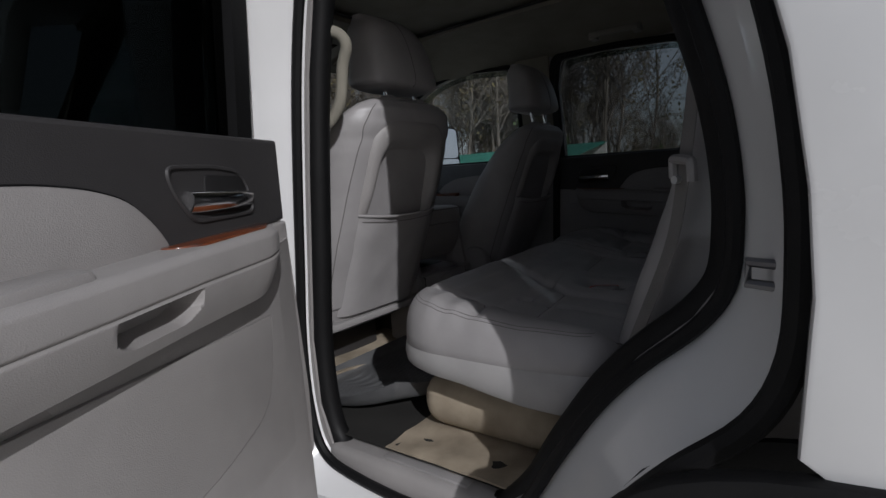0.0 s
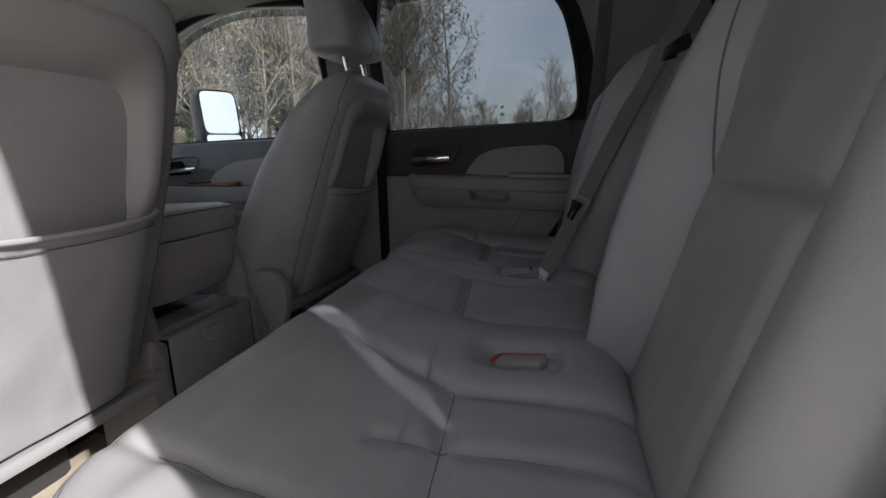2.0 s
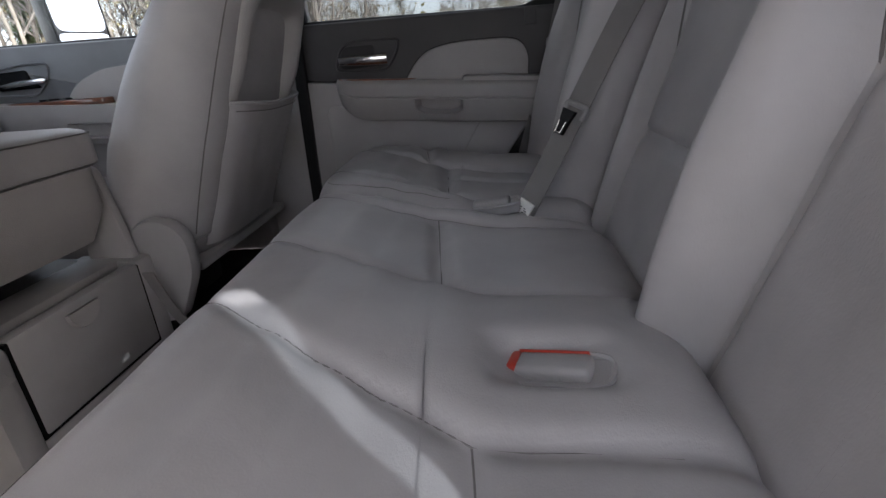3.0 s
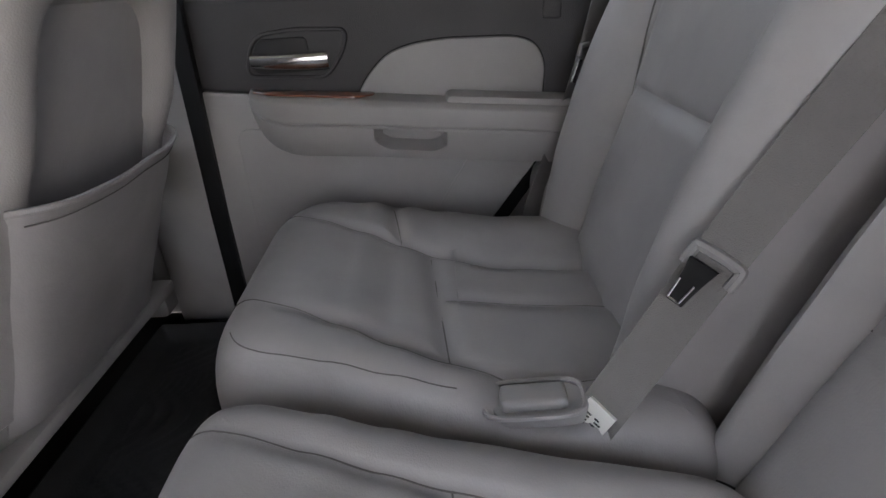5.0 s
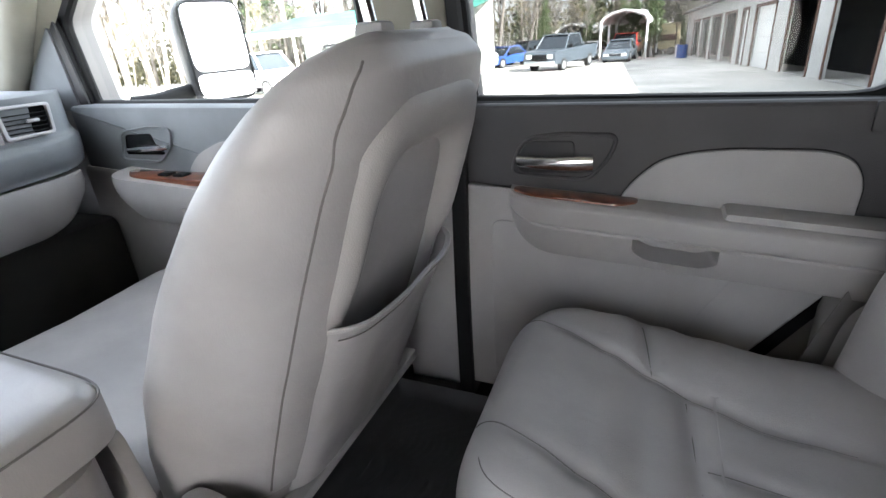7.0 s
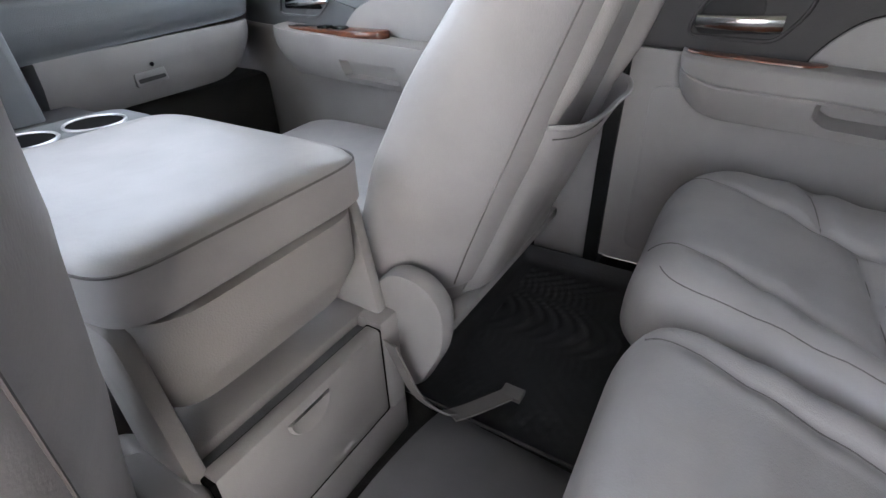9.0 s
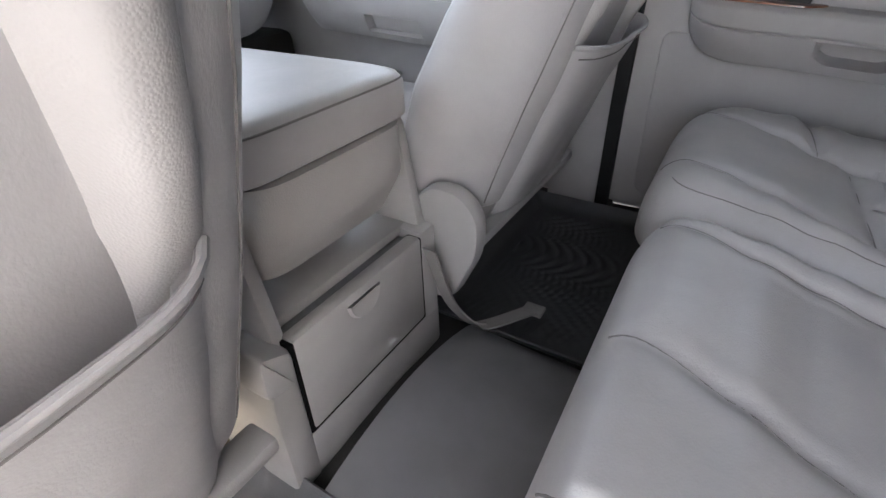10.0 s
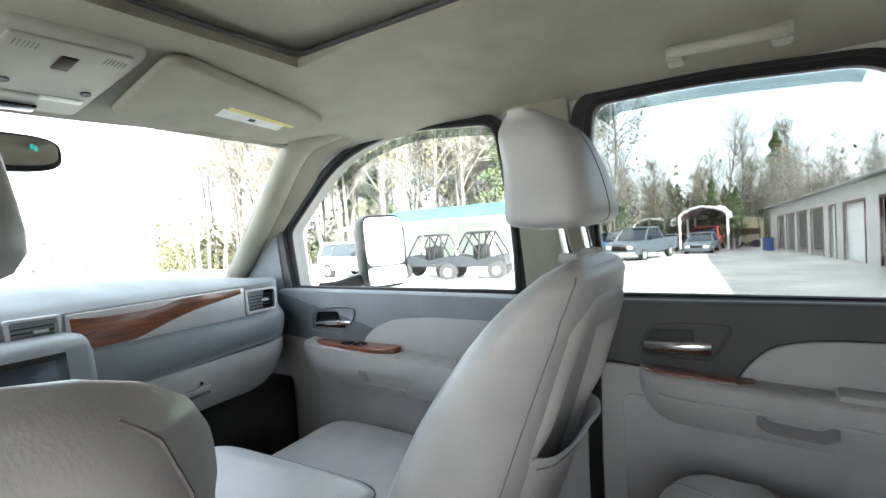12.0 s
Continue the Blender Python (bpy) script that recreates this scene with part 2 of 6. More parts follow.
def ribbon(path, across, width, thick=0.0016):
    """A flat strap along points; across gives the direction of its width (one vector, or one for each point)."""
    rings = []
    n = len(path)
    for i, p in enumerate(path):
        p = Vector(p)
        a = Vector(across[i] if isinstance(across, list) else across).normalized()
        d = (Vector(path[min(i + 1, n - 1)]) - Vector(path[max(i - 1, 0)])).normalized()
        a = (a - d * a.dot(d)).normalized()
        t = d.cross(a) * thick / 2
        w = a * width / 2
        rings.append([p - w - t, p + w - t, p + w + t, p - w + t])
    return loft(rings)


def lerp(table, v):
    """Piecewise line through (key, value) rows."""
    if v <= table[0][0]:
        return table[0][1]
    for (a, p), (b, q) in zip(table, table[1:]):
        if v <= b:
            t = (v - a) / (b - a)
            return p + (q - p) * t
    return table[-1][1]


def soft(table, v):
    """As lerp, eased between the rows."""
    if v <= table[0][0]:
        return table[0][1]
    for (a, p), (b, q) in zip(table, table[1:]):
        if v <= b:
            t = (v - a) / (b - a)
            t = t * t * (3 - 2 * t)
            return p + (q - p) * t
    return table[-1][1]


def groove(d, width=0.006):
    return math.exp(-(d / width) ** 2)

# ---- the car's shell ----
STEEL = material("dark_steel", (0.22, 0.22, 0.23), 0.4, metal=0.9, wear=0.2)
OPENING = [(-0.10, 1.62), (-0.140, 1.45), (-0.168, 1.25), (-0.192, 1.04), (-0.212, 0.86), (-0.208, 0.70), (-0.175, 0.605), (-0.09, 0.575), (0.096, 0.564), (0.255, 0.585),
           (0.335, 0.655), (0.400, 0.765), (0.465, 0.865), (0.530, 0.940), (0.600, 1.005), (0.636, 1.06), (0.644, 1.13), (0.640, 1.21), (0.622, 1.31),
           (0.582, 1.445), (0.535, 1.60), (0.485, 1.72), (0.40, 1.775), (0.0, 1.79), (-0.05, 1.74)]
OUTER = [(x + dx, z + dz) for (x, z), (dx, dz) in zip(OPENING, [(-0.08, 0.02), (-0.082, 0.0), (-0.085, 0.0), (-0.085, 0.0), (-0.08, -0.01), (-0.085, -0.03), (-0.08, -0.07), (-0.05, -0.085), (0.0, -0.085), (0.05, -0.085),
         (0.075, -0.05), (0.085, -0.05), (0.09, -0.05), (0.085, -0.055), (0.085, -0.05), (0.080, -0.03), (0.076, 0.0), (0.075, 0.0), (0.078, 0.0),
         (0.085, 0.0), (0.088, 0.02), (0.085, 0.04), (0.06, 0.055), (0.0, 0.06), (-0.06, 0.05)])]
R_WINDOW = rounded([(-0.235, 1.283), (0.435, 1.275), (0.428, 1.46), (0.385, 1.645), (0.300, 1.738), (0.0, 1.760), (-0.245, 1.757), (-0.262, 1.62)], [0.012, 0.09, 0.1, 0.08, 0.08, 0.1, 0.04, 0.02])
F_WINDOW = rounded([(-1.31, 1.295), (-0.455, 1.287), (-0.455, 1.47), (-0.495, 1.755), (-0.83, 1.787), (-1.08, 1.725), (-1.335, 1.50)], [0.02, 0.02, 0.1, 0.05, 0.12, 0.12, 0.03])
Q_WINDOW = rounded([(0.86, 1.36), (1.48, 1.38), (1.42, 1.70), (0.80, 1.72)], 0.06)
# Unseen opening, its outline cut to drop a sun patch on the cushion
Q_LEFT = rounded([(0.715, 1.225), (1.50, 1.29), (1.46, 1.56), (0.80, 1.545)], 0.04)


def ruled(a, b, closed=True):
    bm = bmesh.new()
    va, vb = [bm.verts.new(p) for p in a], [bm.verts.new(p) for p in b]
    n = len(va)
    for i in range(n if closed else n - 1):
        bm.faces.new((va[i], va[(i + 1) % n], vb[(i + 1) % n], vb[i]))
    return bm


car = thing("car_body", 0.2, YC, 0.3, "white full-size utility car body with rear door opening", "car", kind="structure")

# passenger side wall, with its three windows
side = [(-1.75, 0.42), (1.75, 0.42), (1.75, 1.55), (1.55, 1.82), (-0.55, 1.85), (-0.92, 1.835), (-1.16, 1.76), (-1.75, 1.30)]
tagged(part("wall_right", slab(side, 0.872, 0.93, holes=(R_WINDOW, F_WINDOW, Q_WINDOW)), VINYL, smooth=False), "light grey vinyl trimmed side wall with window openings", "wall", kind="structure")
for name, outline, mat in (("window_1", F_WINDOW, GLASS), ("window_2", R_WINDOW, TINTED), ("window_3", Q_WINDOW, SMOKED)):
    c = sum((Vector(p) for p in outline), Vector((0, 0))) / len(outline)
    w = thing(name, c.x, 0.9, c.y, "side window of tinted glass in black rubber seal" if mat is not GLASS else "clear front side window in black rubber seal", "window", kind="structure")
    pane = part("pane", slab(outline, 0.902, 0.906), mat, w, smooth=False)
    pane.visible_shadow = False
    if mat is not SMOKED:
        c2 = Vector((c.x + 0.05, 1.42))
        edge = [Vector(p) for p in outline if p[1] > (1.725 if mat is TINTED else 1.58) and p[0] < outline[0][0] + 0.95]
        part("rain_guard", slab(edge + [p + (c2 - p) * 0.07 for p in reversed(edge)], 0.938, 0.942), GUARD, w, "smoked rain guard", smooth=False)
    part("seal", tube([(p[0], 0.866, p[1]) for p in outline], 0.012, 8, closed=True), BLACK, w)

rim = rounded([(-0.270, 1.262), (0.485, 1.250), (0.478, 1.47), (0.420, 1.665), (0.320, 1.755), (0.0, 1.777), (-0.280, 1.777), (-0.305, 1.62)], [0.01, 0.06, 0.1, 0.08, 0.08, 0.1, 0.05, 0.02])
part("window_surround", slab(rim, 0.858, 0.871, holes=(R_WINDOW,)), BLACK, car, "black window surround", smooth=False)
rim_f = rounded([(-1.345, 1.272), (-0.425, 1.265), (-0.430, 1.47), (-0.475, 1.770), (-0.83, 1.803), (-1.095, 1.742), (-1.365, 1.51)], [0.02, 0.02, 0.1, 0.05, 0.12, 0.12, 0.03])
part("window_surround", slab(rim_f, 0.860, 0.871, holes=(F_WINDOW,)), BLACK, car, "black window surround", smooth=False)
part("outer_skin", slab([(-1.70, 0.50), (2.25, 0.50), (2.25, 1.87), (-0.55, 1.88), (-0.95, 1.855), (-1.18, 1.79), (-1.70, 1.36)], 0.945, 0.985, holes=[rounded(h, 0.03) for h in ([(-1.37, 1.25), (-0.42, 1.25), (-0.46, 1.80), (-0.83, 1.825), (-1.11, 1.76), (-1.38, 1.51)], [(-0.33, 1.24), (0.50, 1.24), (0.47, 1.50), (0.35, 1.785), (-0.33, 1.80)], [(0.80, 1.33), (1.55, 1.35), (1.48, 1.74), (0.72, 1.76)])]), PAINT, car, "white painted outer side", smooth=False)
# driver side wall: the open doorway, the front window and the quarter window
door_hole = [(p[0], p[1]) for p in OPENING]
wall_l = part("wall_left", slab(side, -0.742, -0.756, holes=(door_hole, F_WINDOW, Q_LEFT)), VINYL, smooth=False)
tagged(wall_l, "light grey vinyl trimmed side wall with an open doorway", "wall", kind="structure")
for name, outline in (("window_4", F_WINDOW), ("window_5", Q_LEFT)):
    c = sum((Vector(p) for p in outline), Vector((0, 0))) / len(outline)
    w = thing(name, c.x, -0.8, c.y, "side window glass in the driver side wall", "window", kind="structure")
    pane = part("pane", slab(outline, -0.80, -0.804), GLASS if name == "window_4" else QUARTER, w, smooth=False)
    pane.visible_shadow = name != "window_4"
    part("seal", tube([(p[0], -0.757, p[1]) for p in outline], 0.012, 8, closed=True), BLACK, w)
o1 = smooth_line([(x, -0.735, z) for x, z in OPENING], 4, True)
o2 = smooth_line([(x, -0.93, z) for x, z in OUTER], 4, True)
mid = [(a * 0.45 + b * 0.55) + Vector((0, 0.035, 0)) for a, b in zip(o1, o2)]
bm = ruled(o1, mid)
bm2 = ruled(mid, o2)
me_tmp = bpy.data.meshes.new("jamb_join")
bm2.to_mesh(me_tmp)
bm2.free()
bm.from_mesh(me_tmp)
bpy.data.meshes.remove(me_tmp)
bmesh.ops.remove_doubles(bm, verts=bm.verts, dist=1e-5)
part("door_jamb", thicken(bm, 0.004), PAINT, car, "white painted door jamb")
part("door_seal", tube([p + Vector((0, 0.010, 0)) for p in o1], 0.026, 10, closed=True), BLACK, car, "black rubber door seal")
part("seal_lip", tube([p + Vector((0, -0.022, 0)) + (q - p) * 0.10 for p, q in zip(o1, o2)], 0.011, 8, closed=True), BLACK, car, "black rubber seal lip")
part("outer_seal", tube([Vector((p.x, -0.938, p.z)) for p in o2 if p.x > 0.35], 0.014, 8), BLACK, car, "black weatherstrip on the panel edge")
# outer skin behind the doorway, with the wheel arch


def arch_curve(grow, a0, a1, n=28):
    """The squared wheel arch, from angle a0 to a1."""
    out = []
    for i in range(n + 1):
        a = radians(a0 + (a1 - a0) * i / n)
        c, q = math.cos(a), math.sin(a)
        out.append((1.12 + (0.62 + grow) * math.copysign(abs(c) ** 0.44, c), 0.40 + (0.55 + grow) * abs(q) ** 0.44))
    return out


quarter = [(2.3, 0.5), (1.80, 0.5)] + [p for p in arch_curve(0.0, 8, 172) if p[0] > 0.74] + [(0.722, 0.96), (0.728, 1.10), (0.722, 1.19), (0.706, 1.30), (0.672, 1.428), (0.628, 1.62), (0.58, 1.76), (0.53, 1.88), (2.25, 1.90)]
q_hole = rounded([(0.90, 1.38), (1.95, 1.40), (1.85, 1.76), (0.84, 1.775)], 0.06)
part("quarter_panel", slab(quarter, -0.945, -1.0, holes=(q_hole,), bevel=0.006), PAINT, car, "white painted rear quarter panel")
part("quarter_glass", slab(q_hole, -0.97, -0.975), QUARTER, car, "dark tinted quarter glass", smooth=False)
band = arch_curve(0.012, 8, 172)
inner = arch_curve(-0.05, 8, 172)
part("arch_cladding", slab(band + inner[::-1], -0.985, -1.012, bevel=0.006), BLACK, car, "black plastic wheel arch cladding")
part("wheel_house", slab(arch_curve(0.0, 4, 176), -0.90, -0.91), BLACK, car, "black wheel house liner", smooth=False)
part("sill_trim", block(-0.185, 0.33, -0.765, -0.60, 0.50, 0.612, 0.02, 3), VINYL, car, "light grey plastic sill trim")
part("front_panel", slab([(-1.7, 0.5), (-0.30, 0.5), (-0.30, 1.0), (-0.265, 1.25), (-0.235, 1.45), (-0.19, 1.64), (-0.13, 1.80), (-0.6, 1.87), (-0.95, 1.855), (-1.18, 1.78), (-1.7, 1.36)], -0.93, -0.99,
     holes=(rounded([(-1.34, 1.27), (-0.38, 1.27), (-0.40, 1.62), (-0.46, 1.77), (-0.83, 1.80), (-1.09, 1.74), (-1.34, 1.51)], 0.03),), bevel=0.004), PAINT, car, "white painted front door skin")
striker = part("striker", slab(rounded([(0.700, 1.055), (0.732, 1.055), (0.732, 1.125), (0.700, 1.125)], 0.01), -0.862, -0.872, bevel=0.002), STEEL, car, "steel door striker plate")
part("striker_bar", tube([(0.714, -0.868, 1.08), (0.672, -0.850, 1.08), (0.672, -0.850, 1.104), (0.714, -0.868, 1.104)], 0.006), STEEL, striker)
part("roof_skin", grid(lambda u, v: (-1.20 + 3.35 * u, YC + (v - 0.5) * 1.9, 1.945 - 0.08 * (2 * v - 1) ** 4 - 0.12 * max(0, 0.2 - u) / 0.2), 12, 16), PAINT, car, "white painted roof")
part("sill_skin", block(-1.6, 0.5, -0.99, -0.80, 0.38, 0.53, 0.03), PAINT, car, "white painted rocker panel")
part("sill_plate", block(-0.02, 0.20, -0.745, -0.68, 0.608, 0.618, 0.004), PLASTIC, car, "grey plastic sill plate")

# floor, headliner, ends
floor = tagged(part("floor", grid(lambda u, v: (-1.7 + 3.4 * u, -0.73 + 1.60 * v, 0.625 + 0.03 * math.exp(-(((-0.73 + 1.60 * v) - YC) / 0.2) ** 2) + 0.0025 * noise.noise(Vector((u * 40, v * 20, 0)))), 60, 40), CARPET), "dark grey carpeted car floor", "floor", kind="structure")


def roof_z(x, y):
    z = 1.872 - 0.070 * min(1.2, abs(y - YC) / 0.82) ** 4
    if x < -0.55:
        z -= 0.070 * ((-0.55 - x) / 0.5) ** 1.5 * (1 - 0.68 * min(1.0, abs(y - YC) / 0.82) ** 2)
    return z


SUN_X, SUN_Y = (-0.72, 0.03), (-0.355, 0.395)
ceil_bm = grid(lambda u, v: (-1.16 + 2.92 * u, -0.80 + 1.68 * v, roof_z(-1.16 + 2.92 * u, -0.80 + 1.68 * v)), 116, 84)
cut = [f for f in ceil_bm.faces if SUN_X[0] < f.calc_center_median().x < SUN_X[1] and SUN_Y[0] < f.calc_center_median().y < SUN_Y[1]]
bmesh.ops.delete(ceil_bm, geom=cut, context="FACES")
tagged(part("ceiling", thicken(ceil_bm, 0.02), HEADLINER), "beige cloth headliner", "ceiling", kind="structure")
shade = thing("sunroof_shade", -0.36, 0.02, 1.87, "closed beige sliding sunroof shade set in the headliner", "sunroof")
part("panel", block(-0.80, 0.09, -0.42, 0.46, 1.8755, 1.892, 0.003), HEADLINER, shade)
# Dark tube drawn where the opening's lip only casts a shadow line
part("surround", tube([(x, y, roof_z(x, y) + 0.001) for x, y in rounded([(-0.722, -0.357), (0.032, -0.357), (0.032, 0.397), (-0.722, 0.397)], 0.03)], 0.0050, 8, closed=True), DARK_TRIM, shade, "dark tube for the shadow line of the opening")
back = tagged(part("wall_rear", slab([(-0.82, 0.60), (0.9, 0.60), (0.9, 1.85), (-0.82, 1.85)], 1.75, 1.80, holes=(rounded([(-0.62, 1.25), (0.66, 1.25), (0.60, 1.66), (-0.56, 1.66)], 0.06),), axis="x"), DARK_TRIM, smooth=False), "dark trimmed tailgate with a glass hatch", "wall", kind="structure")
hatch = thing("window_6", 1.78, 0.02, 1.45, "tinted rear hatch glass", "window", kind="structure")
pane = part("pane", slab(rounded([(-0.62, 1.25), (0.66, 1.25), (0.60, 1.66), (-0.56, 1.66)], 0.06), 1.77, 1.775, axis="x"), SMOKED, hatch, smooth=False)
# windscreen with its pillars
ws = thing("window_7", -1.5, YC, 1.4, "wide clear windscreen between the front pillars", "window", kind="structure")
pane = part("pane", grid(lambda u, v: (-1.16 - 0.44 * u - 0.14 * (1 - (2 * v - 1) ** 2) * u, YC + (2 * v - 1) * (0.68 + 0.11 * u), 1.775 - 0.425 * u), 8, 16), GLASS, ws)
pane.visible_shadow = False
for s in (1, -1):
    pts = [(-0.98, YC + s * 0.765, 1.815), (-1.13, YC + s * 0.735, 1.765), (-1.32, YC + s * 0.765, 1.60), (-1.47, YC + s * 0.79, 1.46), (-1.62, YC + s * 0.815, 1.32)]
    part("front_pillar", tube(smooth_line(pts, 6), 0.042, 12), HEADLINER, car, "beige trimmed front pillar")
    inner_line = smooth_line([(x, y, z - 0.012) for x, y, z in pts], 6)
    outer_line = smooth_line([(x, YC + s * 0.828, z) for x, z in ((-0.80, 1.806), (-1.065, 1.748), (-1.185, 1.645), (-1.325, 1.520), (-1.485, 1.385))], 6)
    bm = grid(lambda u, v: inner_line[round(u * 24)].lerp(outer_line[round(u * 24)], v) - Vector((0.010, 0, 0.014)) * math.sin(math.pi * v), 24, 8)
    part("pillar_trim", thicken(bm, 0.006), HEADLINER, car, "beige front pillar trim")
    part("pillar_seal", tube(smooth_line([(x - 0.035, y - s * 0.028, z - 0.012) for x, y, z in pts[1:]], 6), 0.006, 8), BLACK, car, "black windscreen seal")
    part("sail_panel", slab(rounded([(-1.343, 1.285), (-1.365, 1.505), (-1.52, 1.375), (-1.56, 1.285)], 0.01), YC + s * 0.812, YC + s * 0.826, bevel=0.003), SLATE_TRIM, car, "grey corner panel behind the door mirror")
part("windscreen_header", tube(smooth_line([(-1.15, -0.70, 1.778), (-1.17, YC, 1.792), (-1.15, 0.74, 1.778)], 8), 0.022, 8), HEADLINER, car)
part("bulkhead", slab([(-0.80, 0.60), (0.87, 0.60), (0.87, 1.22), (-0.80, 1.22)], -1.66, -1.70, axis="x"), CARPET, car, smooth=False)
for s in (1, -1):
    skin = slab([(-2.95, 0.55), (-2.75, 0.52), (-2.62, 0.86), (-2.35, 1.0), (-2.05, 0.86), (-1.92, 0.52), (-1.55, 0.50), (-1.55, 1.30), (-1.75, 1.27), (-2.90, 1.10)], 0.93, 0.99, bevel=0.01)
    part("front_wing", skin, PAINT, car, "white painted front wing", m=ONE if s > 0 else FLIP)
part("front_panel", block(-2.99, -2.90, YC - 0.90, YC + 0.90, 0.50, 1.08, 0.03), PAINT, car, "white front end")
part("bonnet", grid(lambda u, v: (-1.78 - 1.12 * u, YC + (v - 0.5) * 1.75, 1.30 - 0.16 * u - 0.05 * (2 * v - 1) ** 2), 8, 12), PAINT, car, "white bonnet")
for s in (1, -1):
    low_trim = [(-0.42, 0.62), (-0.26, 0.62), (-0.245, 1.10), (-0.263, 1.285), (-0.43, 1.285), (-0.42, 1.0)]
    high_trim = [(-0.432, 1.289), (-0.266, 1.289), (-0.285, 1.60), (-0.295, 1.79), (-0.475, 1.79), (-0.45, 1.55)]
    over = ONE if s > 0 else Matrix.Translation((-0.045, 0.055, 0)) @ FLIP
    part("centre_pillar", slab(low_trim, 0.835, 0.872, bevel=0.008), VINYL, car, "light grey centre pillar trim", m=over)
    part("upper_pillar", slab(high_trim, 0.853, 0.872, bevel=0.010), HEADLINER, car, "beige upper pillar trim", m=over)

strip = [(-0.278, 0.625), (-0.244, 0.625), (-0.242, 0.90), (-0.230, 1.288), (-0.262, 1.288), (-0.274, 0.90)]
part("pillar_strip", slab(strip, 0.800, 0.868, bevel=0.003), BLACK, car, "black rubber door seal", smooth=False)
part("rear_strip", slab(rounded([(0.385, 1.0), (0.412, 1.02), (0.405, 0.972), (0.302, 0.812), (0.19, 0.63), (0.15, 0.63), (0.278, 0.842)], 0.01), 0.842, 0.868), BLACK, car, "black rubber door seal", smooth=False)
part("wheel_box", block(0.365, 0.9, 0.758, 0.87, 0.62, 1.0, 0.06, 4), VINYL, car, "grey trimmed wheel box")
part("wheel_box", block(0.47, 0.9, -0.73, -0.665, 0.62, 0.915, 0.03, 4), VINYL, car, "grey trimmed wheel box")

# ---- front seats ----
SEAM = material("dark_stitching", (0.14, 0.13, 0.128), 0.8, wear=0.1)
REAR_X = [(0.80, -0.330), (0.89, -0.296), (1.09, -0.216), (1.20, -0.176), (1.30, -0.142), (1.355, -0.122), (1.385, -0.116), (1.403, -0.124), (1.415, -0.142)]
FRONT_X = [(0.80, -0.50), (0.95, -0.485), (1.07, -0.440), (1.17, -0.382), (1.22, -0.347), (1.295, -0.290), (1.34, -0.250), (1.372, -0.216), (1.398, -0.184), (1.415, -0.155)]
ROUND = 4.6
HALF_W = [(0.80, 0.240), (0.90, 0.250), (1.05, 0.256), (1.20, 0.250), (1.28, 0.240), (1.33, 0.226), (1.36, 0.211), (1.382, 0.192), (1.397, 0.168), (1.407, 0.140), (1.415, 0.095)]


REAR_W = 0.80  # the rear face is narrower than the front bolsters


def seat_ring(z, yc, shrink=1.0):
    """The backrest's outline in the level z: a rounded box whose sides close in towards the rear, with a sunken rear panel."""
    xr, xf, h = soft(REAR_X, z) if z > 1.30 else lerp(REAR_X, z), lerp(FRONT_X, z), lerp(HALF_W, z) * shrink
    xm, hx = (xr + xf) / 2, (xr - xf) / 2 * shrink

    def rim(a, n=ROUND):
        return (1 - min(1.0, abs(a)) ** n) ** (1 / n)
    wide, deep = [-0.95 + 1.9 * i / 60 for i in range(61)], [-0.70 + 1.4 * i / 12 for i in range(13)]
    pts = [(hx * rim(a), h * a) for a in wide] + [(hx * -a, h * rim(a)) for a in deep] + [(-hx * rim(a), -h * a) for a in wide[::3]] + [(hx * a, -h * rim(a)) for a in deep]
    out = []
    for x, y in pts:
        q = min(1.0, max(0.0, (x / hx + 0.3) / 1.3))
        y *= 1 - (1 - REAR_W) * q * q * (3 - 2 * q)
        if x > 0 and shrink == 1.0:
            sunk = min(1.0, max(0.0, (0.136 - 0.09 * max(0.0, z - 1.12) - abs(y)) / 0.012)) * min(1.0, max(0.0, (1.308 - z) / 0.014)) * min(1.0, max(0.0, (z - 0.95) / 0.05))
            x -= 0.020 * sunk
        out.append((xm + x, yc + y, z))
    return out


